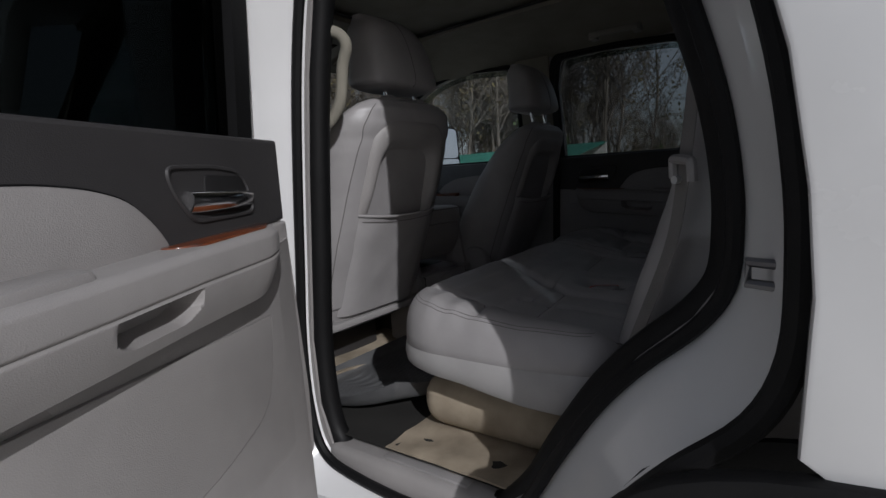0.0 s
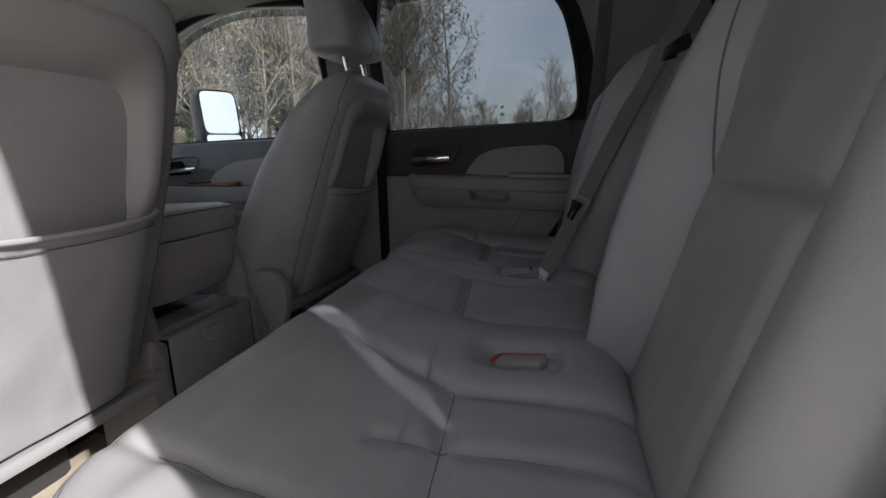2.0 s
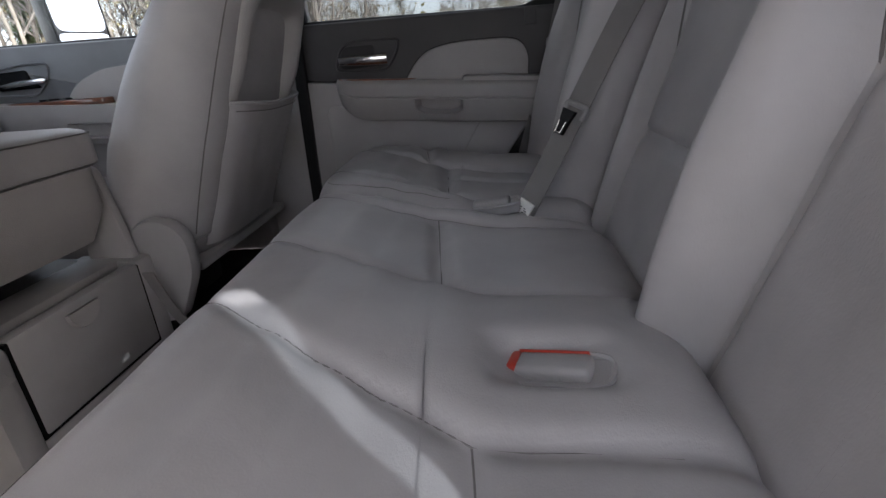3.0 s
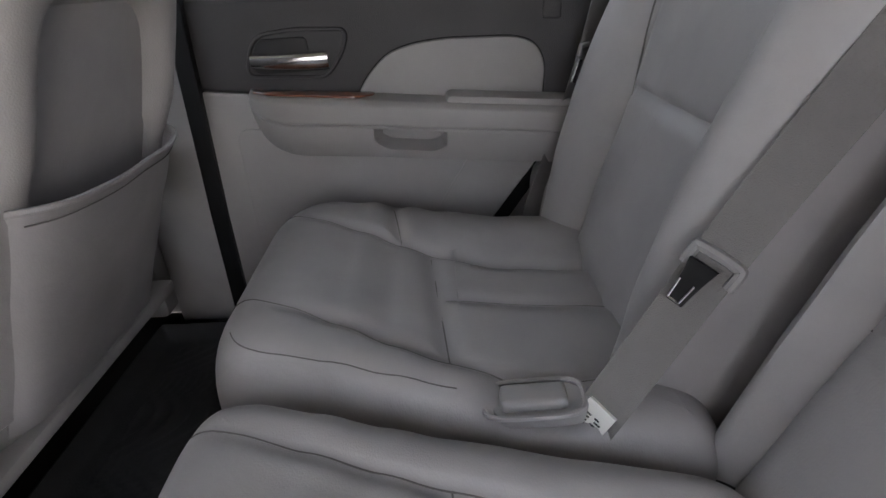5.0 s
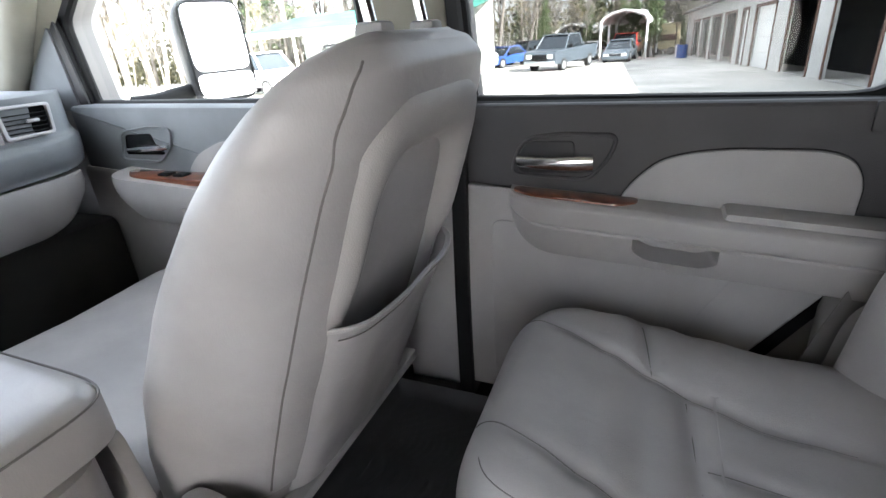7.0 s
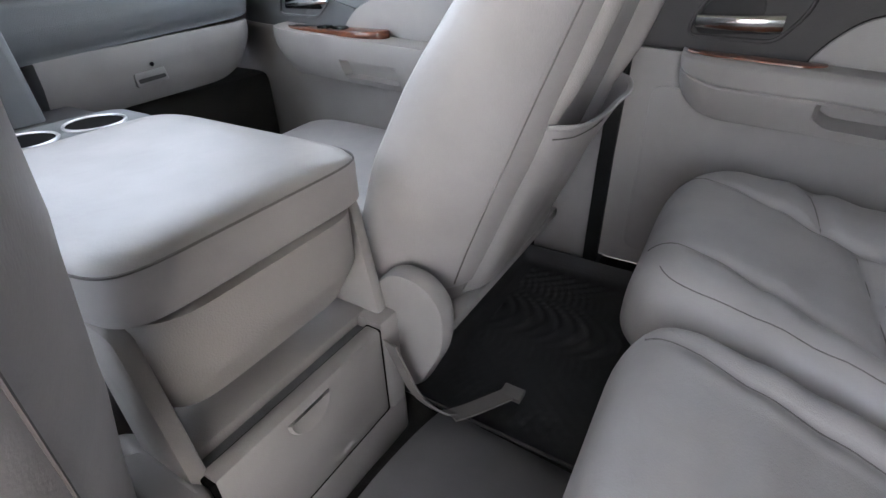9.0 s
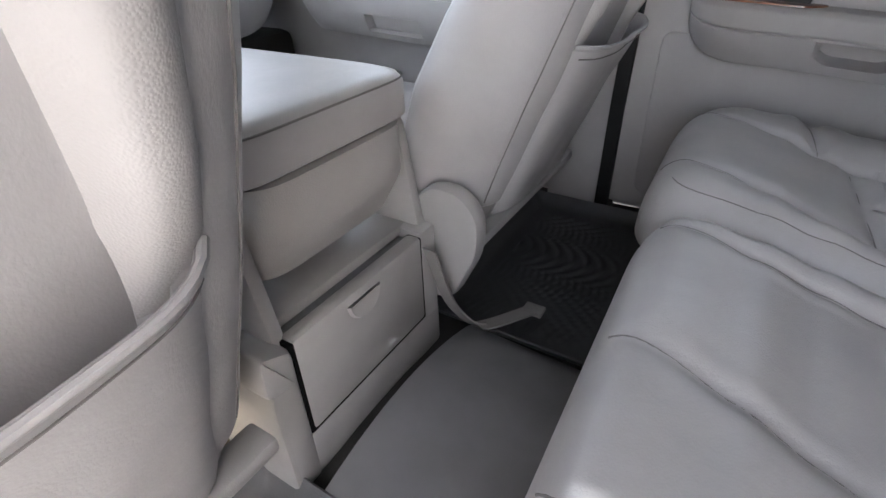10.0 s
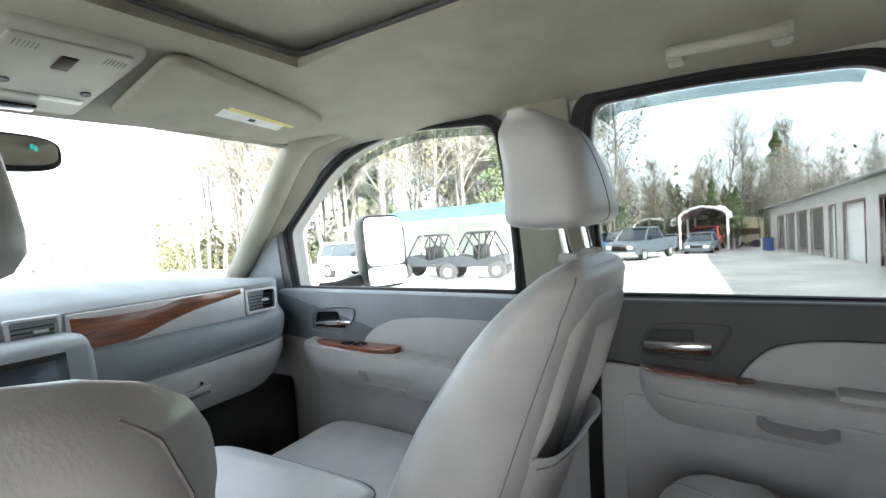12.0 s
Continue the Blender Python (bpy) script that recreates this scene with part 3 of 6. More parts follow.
def front_seat(m, label, cover=0.243, raised=0.0):
    yc = 0.455
    at = m @ Vector((-0.55, yc, 0.64))
    t = thing("front_seat", *at, label, "car seat", group="front seats")
    zs = [0.872 + 0.543 * (1 - (1 - i / 90) ** 1.35) for i in range(91)]
    rings = [seat_ring(0.872, yc, shrink=0.97)] + [seat_ring(max(z, 0.877), yc) for z in zs]
    back = part("backrest", loft(rings), LEATHER, t, "grey leather backrest", m)

    part("lower_shell", loft([seat_ring(z, yc, shrink=f) for z, f in ((0.800, 0.86), (0.815, 0.92), (0.870, 0.955), (0.876, 0.95))]), PLASTIC, t, "grey plastic lower shell", m)

    def on_back(bm, lift):
        for v in bm.verts:
            d = abs(v.co.y - yc)
            z = v.co.z
            v.co.x += lerp(REAR_X, z) + lift - (lerp(REAR_X, z) - lerp(FRONT_X, z)) / 2 * (1 - (1 - min(0.99, d / (REAR_W * lerp(HALF_W, z))) ** ROUND) ** (1 / ROUND))
        return bm
    # raised arch of the back panel with its sunken middle
    k = 60

    def resample(poly, n):
        pts = [Vector(p) for p in poly]
        line = pts
        seg = [(line[i + 1] - line[i]).length for i in range(len(line) - 1)]
        tot, out = sum(seg), []
        for j in range(n):
            d, i = tot * j / (n - 1), 0
            while i < len(seg) - 1 and d > seg[i]:
                d -= seg[i]
                i += 1
            out.append(line[i].lerp(line[i + 1], min(1, d / max(seg[i], 1e-9))))
        return out

    def arch_line(half_low, half_top, top, r):
        p = [(yc - half_low, 1.096), (yc - half_low, 1.131), (yc - half_top, top), (yc + half_top, top), (yc + half_low, 1.131), (yc + half_low, 1.096)]
        return resample(rounded(p, [0, 0.02, r, r, 0.02, 0], 8)[0:], k)
    bm = bmesh.new()
    rows = []
    for q in [i / 10 for i in range(11)]:
        edge = arch_line(0.163 - 0.045 * q, 0.148 - 0.050 * q, 1.360 - 0.072 * q, 0.085 - 0.035 * q)
        lift = -0.006 + 0.0175 * math.sin(math.pi * (0.02 + 0.96 * q ** 0.8)) ** 0.75 - 0.020 * max(0.0, (q - 0.7) / 0.3) ** 1.5
        rows.append([bm.verts.new((-0.006 + (lift + 0.006) * min(1.0, max(0.15, (p.y - 1.085) / 0.085)), p.x, p.y)) for p in edge])
    for ra, rb in zip(rows, rows[1:]):
        for i in range(k - 1):
            bm.faces.new((ra[i], ra[i + 1], rb[i + 1], rb[i]))
    panel = part("back_panel", on_back(bm, 0.0), VINYL, back, "moulded grey vinyl back panel", m)

    def pouch(u, v):
        y = (2 * u - 1)
        z = 0.850 + v * (0.272 + 0.004 * y * y)
        half = 0.160 - 0.004 * v
        bulge = -0.004 + 0.017 * (1 - y ** 10) + 0.014 * v ** 2 * (1 - y ** 4) + 0.003 * noise.noise(Vector((y * 3, v * 4, 1.0)))
        if v > 0.96:
            bulge += 0.004
        return (bulge, yc + y * half, z - 0.007 * (1 - y * y) * v ** 3)
    part("seat_pocket", on_back(thicken(grid(pouch, 28, 24), 0.004), 0.0), LEATHER, back, "grey leather map pocket", m)
    hem = [pouch(i / 28, 1.0) for i in range(29)]
    bm = tube([Vector(p) for p in hem], 0.0038, 8)
    part("pocket_hem", on_back(bm, 0.001), LEATHER, back, "", m)
    part("stitching", on_back(tube([Vector(pouch(0.03 + 0.94 * i / 40, 0.945)) + Vector((0.0008, 0, 0)) for i in range(41)], 0.0009, 6), 0.0022), SEAM, back, "", m)
    # stitched seam round the rear edge of the backrest
    for s in (1, -1):
        line = []
        for i in range(80):
            z = 0.885 + 0.508 * i / 79
            ring = seat_ring(z, yc)
            xr, xf = lerp(REAR_X, z), lerp(FRONT_X, z)
            goal, found = xr - (0.12 + 0.06 * max(0.0, (z - 1.30) / 0.1)) * (xr - xf), []
            for a, b in zip(ring, ring[1:] + ring[:1]):
                if (a[1] - yc) * s > 0 and (b[1] - yc) * s > 0 and (a[0] - goal) * (b[0] - goal) <= 0 and a[0] != b[0]:
                    found.append(Vector(a).lerp(Vector(b), (goal - a[0]) / (b[0] - a[0])))
            line.append(max(found, key=lambda p: abs(p.y - yc)) + Vector((0, s * 0.0003, 0)))
        part("seam", tube(line, 0.0013, 6), SEAM, back, "", m)
    # head restraint on two posts
    rings = []
    for i in range(25):
        f = 0.5 - 0.5 * math.cos(math.pi * i / 24)
        z = 1.462 + raised + 0.190 * f
        w = 0.134 * (1 - abs(2 * f - 1) ** (6 if f > 0.5 else 14)) ** 0.4 * (1 - 0.24 * f) if 0 < i < 24 else 0.09
        d = 0.078 * (1 - abs(2 * f - 1) ** (5 if f > 0.5 else 12)) ** 0.45 * (1 - 0.28 * f) if 0 < i < 24 else 0.026
        rings.append(super_ring(-0.188 + 0.012 * math.sin(math.pi * f) - 0.040 * f, yc, z, max(d, 0.026), max(w, 0.09), 3.6, 44))
    head = part("headrest", loft(rings), LEATHER, t, "grey leather head restraint", m)
    part("seam", tube([max(ring, key=lambda p: p[0] - abs(p[1] - yc)) for ring in rings[3:22]], 0.0012, 6), SEAM, head, "", m)
    for s in (1, -1):
        part("post", tube([(-0.162, yc + s * 0.06, 1.39), (-0.180, yc + s * 0.06, 1.50)], 0.0065, 12), CHROME, head, "chrome post", m)
        part("post_collar", block(-0.180, -0.148, yc + s * 0.06 - 0.014, yc + s * 0.06 + 0.014, 1.408, 1.424, 0.005), PLASTIC, head, "", m)
    # seat cushion

    def cush(u, v):
        x = -1.03 + 0.59 * u
        a = 2 * math.pi * v
        c, s = math.cos(a), math.sin(a)
        end = (1 - abs(2 * u - 1) ** 6) ** 0.25
        y = yc + 0.27 * math.copysign(abs(c) ** 0.4, c) * (0.8 + 0.2 * end)
        top = 0.075 + 0.03 * (abs(y - yc) / 0.27) ** 2
        z = 0.855 + (top if s > 0 else 0.06) * math.copysign(abs(s) ** 0.5, s) * end - 0.02 * u
        return (x, y, z)
    bm = grid(cush, 30, 48, closed_v=True)
    bmesh.ops.holes_fill(bm, edges=bm.edges)
    part("seat_cushion", bm, LEATHER, t, "grey leather seat cushion", m)
    part("seat_base", block(-0.93, -0.52, yc - 0.20, yc + 0.20, 0.625, 0.80, 0.02), DARK_TRIM, t, "dark seat base", m)
    shield = rounded([(-0.405, 0.735), (-0.335, 0.735), (-0.285, 0.84), (-0.285, 0.905), (-0.315, 0.940), (-0.37, 0.945), (-0.41, 0.90)], 0.03)
    if cover:
        part("recliner_cover", slab(shield, yc - cover - 0.018, yc - cover + 0.02, bevel=0.012), PLASTIC, t, "grey plastic recliner cover", m)
    part("seat_frame_bar", block(-0.35, -0.308, yc - 0.215, yc + 0.215, 0.815, 0.836, 0.006), PLASTIC, t, "grey lower frame bar", m)
    return t


front_seat(ONE, "grey leather front passenger seat with a rear map pocket", 0.262)
# the driver seat stands a little taller
front_seat(Matrix.Translation((0, -0.001, 0.854)) @ Matrix.Diagonal((1, 1, 1.022, 1)) @ Matrix.Translation((0, 0, -0.85)) @ FLIP, "grey leather driver seat with a rear map pocket", 0.0, -0.024)

# ---- rear bench ----
def even(poly, n):
    """n points at even steps round a closed polygon."""
    pts = [Vector(p[:2]) for p in poly]
    pts.append(pts[0])
    seg = [(b - a).length for a, b in zip(pts, pts[1:])]
    step, out, i, run = sum(seg) / n, [], 0, 0.0
    for k in range(n):
        while i < len(seg) - 1 and run + seg[i] < k * step:
            run += seg[i]
            i += 1
        out.append(pts[i].lerp(pts[i + 1], min(1.0, (k * step - run) / max(seg[i], 1e-9))))
    return out


def shrunk(outline, d):
    """The outline moved inwards by d."""
    k, out = len(outline), []
    for i in range(k):
        along = (outline[(i + 2) % k] - outline[i - 2]).normalized()
        out.append(outline[i] + Vector((-along.y, along.x)) * d)
    return out


def bench_cushion(name, outline, core, longs, shorts, crosses, hollows, puffs, parent, label, piped, insets):
    """outline: plan of the cushion, counter-clockwise; core: the two ends of its middle line; longs: (y at the back, flare) of seams over the whole depth; shorts: y of seams behind the cross seam; crosses: (xa, ya, xb, yb); hollows: (x, y, rx, ry); puffs: (y, flare, half width, height) of padded ridges; piped: stretch of the outline that carries stitching, at the given insets."""
    def long_y(sy, flare, x):
        return sy + flare * max(0.0, 0.25 - x)

    def top_z(x, y):
        z = soft([(-0.12, 0.966), (0.0, 0.970), (0.06, 0.960), (0.12, 0.942), (0.18, 0.930), (0.30, 0.918), (0.45, 0.910)], x)
        d = 0.0
        for sy, flare in longs:
            d = max(d, groove(y - long_y(sy, flare, x), 0.012) * min(1, max(0, (x + 0.05) / 0.10)))
        for sy in shorts:
            if x > 0.185:
                d = max(d, 0.6 * groove(y - sy, 0.012))
        for xa, ya, xb, yb in crosses:
            if ya < y < yb:
                d = max(d, groove(x - xa - (xb - xa) * (y - ya) / (yb - ya), 0.013))
        for py, flare, half, up in puffs:
            q = (y - long_y(py, flare, x)) / half
            z += up * max(0.0, 1 - q * q) * min(1, max(0, (x - 0.02) / 0.12))
        for hx, hy, rx, ry in hollows:
            z -= 0.023 * math.exp(-((x - hx) / rx) ** 4 - ((y - hy) / ry) ** 4)
        return z - 0.010 * d + 0.003 * noise.noise(Vector((x * 6, y * 6, 3))) + 0.0012 * noise.noise(Vector((x * 24, y * 15, 5)))
    base = even(outline, 420)
    r, foot = 0.062, 0.856
    a, b = Vector(core[0]), Vector(core[1])

    def edge_z(p, d):
        return foot + (top_z(p.x, p.y) - foot) * (1 - (1 - min(1.0, d / r)) ** 2.3) ** (1 / 2.3)
    rings = [[(p.x, p.y, foot - 0.004) for p in shrunk(base, 0.020)], [(p.x, p.y, foot - 0.004) for p in shrunk(base, 0.004)]]
    for d in (0.0, 0.0006, 0.002, 0.0045, 0.008, 0.013, 0.019, 0.026, 0.034, 0.043, 0.052, 0.062):
        rings.append([(p.x, p.y, edge_z(p, d)) for p in shrunk(base, d)])
    inner = shrunk(base, 0.062)
    goal = []
    for p in inner:
        f = min(1.0, max(0.0, (p - a).dot(b - a) / (b - a).length_squared))
        goal.append(a.lerp(b, f))
    for i in range(1, 37):
        ring = [p.lerp(g, i / 36 * 0.995) for p, g in zip(inner, goal)]
        rings.append([(p.x, p.y, top_z(p.x, p.y)) for p in ring])
    ob = part(name, loft(rings), LEATHER, parent, label, sharp=80)
    lines = [[(x, long_y(sy, fl, x)) for x in [(0.04 if sy < -0.5 else -0.045 if sy < 0.2 else -0.085) + 0.44 * i / 60 for i in range(61)]] for sy, fl in longs]
    lines += [[(0.185 + 0.22 * i / 30, sy) for i in range(31)] for sy in shorts]
    lines += [[(xa + (xb - xa) * i / 30, ya + (yb - ya) * i / 30) for i in range(31)] for xa, ya, xb, yb in crosses]
    for line in lines:
        run = [(Vector(q), min((Vector(q) - p).length for p in base)) for q in line]
        run = [(p, d) for p, d in run if d > 0.012 and -0.2 < p.x < 0.5]
        part("seam", tube([(p.x, p.y, edge_z(p, d) - 0.0009) for p, d in run], 0.0015, 6), SEAM, ob)
    for d in insets:
        run = [p for p in shrunk(base, d) if piped(p)]
        k = max(range(len(run)), key=lambda i: (run[i] - run[i - 1]).length)
        run = run[k:] + run[:k]
        part("stitching", tube([(p.x, p.y, edge_z(p, d) + 0.0001) for p in run[::3]], 0.0007, 6), SEAM, ob)
    return ob


def bench_back(name, y0, y1, x_at, z0, z1, longs, crosses, parent, label, wings=(0.03, 0.03)):
    """x_at: rows (z, x of the front face). Rings go up; the front face carries the seams."""
    mid = (y0 + y1) / 2

    def seam_y(sy, z):
        return sy + 0.02 * math.copysign(1, sy - mid) * max(0, (z - 1.14) / 0.2)

    def top_of(z):
        return min(1.0, max(0.0, (z - (z1 - 0.085)) / 0.085))

    def face(y, z):
        x, top = lerp(x_at, z), top_of(z)
        sh = 0.085 * (1 - math.sqrt(max(0, 1 - top ** 2)))
        dist = min(y - y0, y1 - y)
        r = 0.062
        s = r * (1 - math.sqrt(max(0, 1 - ((r - min(r, dist)) / r) ** 2)))
        d = 0.0
        for sy in longs:
            d = max(d, groove(y - seam_y(sy, z), 0.011))
        for cz, ya, yb in crosses:
            if ya < y < yb:
                d = max(d, groove(z - cz, 0.009))
        lo, hi = longs[0], longs[-1]
        puff = 0.0
        if y < lo:
            puff = wings[0] * math.sin(math.pi * min(1, (lo - y) / max(0.04, lo - y0)) * 0.9) ** 0.9
        elif y > hi:
            puff = wings[1] * math.sin(math.pi * min(1, (y - hi) / max(0.04, y1 - hi)) * 0.9) ** 0.9
        sag = 0.006 * noise.noise(Vector((y * 5, z * 5, 7))) + 0.0025 * noise.noise(Vector((y * 17, z * 13, 2)))
        return x + s + sh + 0.012 * d - puff * (1 - 0.4 * top) * (0.7 + 0.4 * math.sin(math.pi * min(1, max(0, (z - 0.86) / 0.5)))) + sag
    rings = []
    nf = int((y1 - y0) / 0.006)
    for i in range(90):
        f = i / 89
        z = z0 + (z1 - z0) * (1 - (1 - f) ** 1.3)
        x, top = lerp(x_at, z), top_of(z)
        sh = 0.085 * (1 - math.sqrt(max(0, 1 - top ** 2)))
        ring = [(face(y0 + (y1 - y0) * j / nf, z), y0 + (y1 - y0) * j / nf, z) for j in range(nf + 1)]
        ring += [(x + 0.17 - sh, y1 - 0.004, z), (x + 0.18 - sh, y1 - 0.02, z), (x + 0.18 - sh, y0 + 0.02, z), (x + 0.17 - sh, y0 + 0.004, z)]
        rings.append(ring)
    ob = part(name, loft(rings), LEATHER, parent, label)
    lines = [[(seam_y(sy, z), z) for z in [z0 + 0.03 + (z1 - z0 - 0.05) * i / 50 for i in range(51)]] for sy in longs]
    lines += [[(ya + (yb - ya) * i / 24, cz) for i in range(25)] for cz, ya, yb in crosses]
    if wings[1] > 0.04:
        for off in (-0.0045, 0.0045):
            lines.append([(mid + off - 0.02 * (1.13 - z), z) for z in [z0 + 0.03 + (crosses[0][0] - z0 - 0.045) * i / 24 for i in range(25)]])
    for line in lines:
        part("seam", tube([(face(y, z) + 0.0006, y, z) for y, z in line], 0.0016 if len(line) != 25 or abs(line[0][0] - line[-1][0]) > 0.06 else 0.0006, 6), SEAM, ob)
    return ob


bench_l = thing("rear_bench_seat", 0.2, -0.24, 0.64, "wide grey leather rear bench section beside the open doorway", "car seat", group="rear seats")
PLAN_L = rounded([(0.46, -0.665), (0.46, 0.175), (0.20, 0.222), (-0.078, 0.270), (-0.066, -0.05), (-0.056, -0.30), (-0.040, -0.695), (0.30, -0.695)], [0.07, 0.07, 0.0, 0.10, 0.1, 0.1, 0.155, 0.1], 12)
bench_cushion("seat_cushion", PLAN_L, ((0.22, -0.48), (0.19, 0.05)), [(-0.580, 0.10), (-0.345, 0.55), (-0.105, 0.30), (0.135, 0.20)], [-0.46], [(0.268, -0.580, 0.248, -0.345), (0.205, -0.09, 0.180, 0.150), (0.190, -0.655, 0.165, -0.585)],
              [(0.315, -0.250, 0.052, 0.034)], [(-0.63, 0.05, 0.07, 0.018), (-0.225, 0.42, 0.13, 0.016), (0.19, 0.1, 0.07, 0.012)], bench_l, "wide grey leather cushion with stitched seams", lambda p: p.y < -0.40 and p.x < 0.42, (0.028, 0.034))
BACK_L = [(0.86, 0.440), (1.14, 0.535), (1.46, 0.630)]
BACK_R = [(0.86, 0.385), (1.15, 0.456), (1.42, 0.530)]
bench_back("backrest", -0.605, -0.145, BACK_L, 0.86, 1.44, [-0.50, -0.225], [(1.147, -0.50, -0.225)], bench_l, "grey leather backrest", (0.012, 0.075))
bench_back("centre_backrest", -0.140, 0.243, BACK_L, 0.86, 1.40, [-0.10, 0.19], [(1.045, -0.10, 0.19)], bench_l, "grey leather centre backrest", (0.02, 0.035))
bench_r = thing("rear_bench_seat", 0.2, 0.46, 0.64, "narrow grey leather rear bench section beside the closed door", "car seat", group="rear seats")
PLAN_R = rounded([(0.46, 0.180), (0.46, 0.735), (-0.112, 0.735), (-0.098, 0.279), (0.20, 0.228)], [0.07, 0.07, 0.15, 0.10, 0.0], 12)
bench_cushion("seat_cushion", PLAN_R, ((0.20, 0.40), (0.20, 0.56)), [(0.287, 0.34), (0.530, 0.34)], [0.43], [(0.185, 0.309, 0.165, 0.552), (0.120, 0.578, 0.100, 0.700)],
              [(0.272, 0.256, 0.060, 0.030)], [(0.250, 0.22, 0.055, 0.012), (0.63, 0.15, 0.085, 0.018)], bench_r, "grey leather cushion with stitched seams", lambda p: p.y < 0.34 and p.x < 0.20, (0.032,))
bench_back("backrest", 0.252, 0.745, BACK_R, 0.86, 1.40, [0.356, 0.614], [(1.155, 0.356, 0.614)], bench_r, "grey leather backrest", (0.045, 0.05))
for t, a, b in ((bench_l, -0.38, 0.18), (bench_r, 0.22, 0.72)):
    part("seat_base", block(0.05, 0.42, a, b, 0.64, 0.86, 0.02), DARK_TRIM, t, "dark seat base")
hem = [p for p in even(PLAN_L, 240) if p.x < 0.10 or p.y < -0.6]
first = max(range(len(hem)), key=lambda i: (hem[i] - hem[i - 1]).length)
hem = hem[first:] + hem[:first]
hem = [p for p in hem if p.x < 0.445 and p.y < 0.15]
rings = []
for i, p in enumerate(hem):
    along = (hem[min(i + 2, len(hem) - 1)] - hem[max(i - 2, 0)]).normalized()
    out = Vector((along.y, -along.x))
    low = lerp([(-0.1, 0.806), (0.05, 0.808), (0.16, 0.800), (0.30, 0.780), (0.45, 0.768)], p.x)
    rings.append([(p.x + out.x * o, p.y + out.y * o, z) for o, z in ((-0.09, low), (-0.006, low), (0.001, low + 0.008), (0.004, (low + 0.862) / 2), (0.002, 0.852), (-0.004, 0.860), (-0.09, 0.864))])
bm = loft(rings)
part("side_valance", bm, material("pale_vinyl", (0.36, 0.35, 0.345), 0.5, grain=0.15, grain_size=700, cells=True, wear=0.08), bench_l, "pale vinyl valance")

# ---- centre console ----
console = thing("centre_console", -0.6, YC, 0.65, "light grey centre console with a padded lid and a drawer", "console")
lid_pts = [super_ring(-0.575, YC, z, 0.198 - d, 0.158 - d, 8, 64) for z, d in ((1.052, 0.01), (1.058, 0.0), (1.100, 0.0), (1.110, 0.006), (1.115, 0.02), (1.117, 0.05))]
part("lid", loft(lid_pts), LEATHER, console, "padded grey leather lid")
part("lid_seam", tube([Vector(p) for p in super_ring(-0.575, YC, 1.106, 0.197, 0.157, 8, 64)], 0.0013, 6, closed=True), SEAM, console)
rings = [super_ring(-0.555 - 0.015 * max(0, 0.99 - z) / 0.06, YC - 0.008, z, 0.188 - 0.018 * max(0, 0.99 - z) / 0.06, 0.134 - 0.008 * max(0, 0.97 - z) / 0.04, 7, 48) for z in (0.932, 0.938, 0.95, 0.97, 0.99, 1.03, 1.055)]
part("bin", loft(rings), VINYL, console, "rounded vinyl bin")
part("body", block(-1.00, -0.47, YC - 0.14, YC + 0.14, 0.64, 0.89, 0.02), DARK_TRIM, console, "dark inner body")
for s in (1, -1):
    leg = rounded([(-0.46, 0.64), (-0.365, 0.64), (-0.365, 0.80), (-0.385, 0.93), (-0.405, 1.05), (-0.47, 1.05)], 0.02)
    part("side_leg", slab(leg, YC + s * 0.136, YC + s * 0.156, bevel=0.006), PLASTIC, console, "grey plastic side leg")
foot = rounded([(YC - 0.190, 0.64), (YC - 0.146, 0.64), (YC - 0.146, 0.870), (YC - 0.160, 0.882), (YC - 0.182, 0.870), (YC - 0.190, 0.800)], 0.008)
part("leg_foot", slab(foot, -0.50, -0.358, axis="x", bevel=0.008), PLASTIC, console, "grey plastic foot")
part("foot_cap", slab(rounded([(YC - 0.196, 0.835), (YC - 0.152, 0.825), (YC - 0.150, 0.875), (YC - 0.192, 0.895)], 0.010), -0.46, -0.352, axis="x", bevel=0.006), PLASTIC, console, "grey plastic foot cap")
part("leg_foot", block(-0.50, -0.360, YC + 0.118, YC + 0.160, 0.64, 0.882, 0.008), PLASTIC, console, "grey plastic foot")
part("plinth", block(-0.48, -0.359, YC - 0.150, YC + 0.160, 0.64, 0.722, 0.008), PLASTIC, console, "grey plastic plinth")
drawer = part("drawer", block(-0.382, -0.357, YC - 0.143, YC + 0.114, 0.726, 0.880, 0.006), PLASTIC, console, "grey plastic drawer front")
# Black plate puts the shade of the gap round the drawer into colour
part("drawer_gap", block(-0.384, -0.3595, YC - 0.1475, YC + 0.1175, 0.7215, 0.876, 0.002), SHADE_BLACK, console, "black plate for the shaded gap round the drawer")
# Notch as a raised lip in paler vinyl, in place of a lit scoop
notch = [(math.cos(a), math.sin(a)) for a in [math.pi + math.pi * i / 16 for i in range(17)]]
part("finger_notch", loft([[(-0.3568 + d, YC - 0.022 + r * c, 0.866 + q * r * n) for c, n in notch] for d, r, q in ((0.0, 0.033, 1.0), (0.004, 0.030, 1.0), (0.003, 0.027, 0.95), (0.0008, 0.020, 0.75))]), VINYL, drawer, "paler raised half-moon for the lit finger notch")
part("tray", block(-0.49, -0.383, YC - 0.138, YC + 0.125, 0.70, 0.866, 0.004), SLATE_TRIM, console, "grey tray behind the drawer front")
part("tray_lip", block(-0.50, -0.40, YC - 0.138, YC + 0.138, 0.866, 0.884, 0.006), PLASTIC, console, "grey shelf under the bin")
bin_top = part("front_bin", block(-1.16, -0.74, YC - 0.15, YC + 0.185, 0.90, 1.068, 0.018), DARK_TRIM, console, "dark cup holder bin")
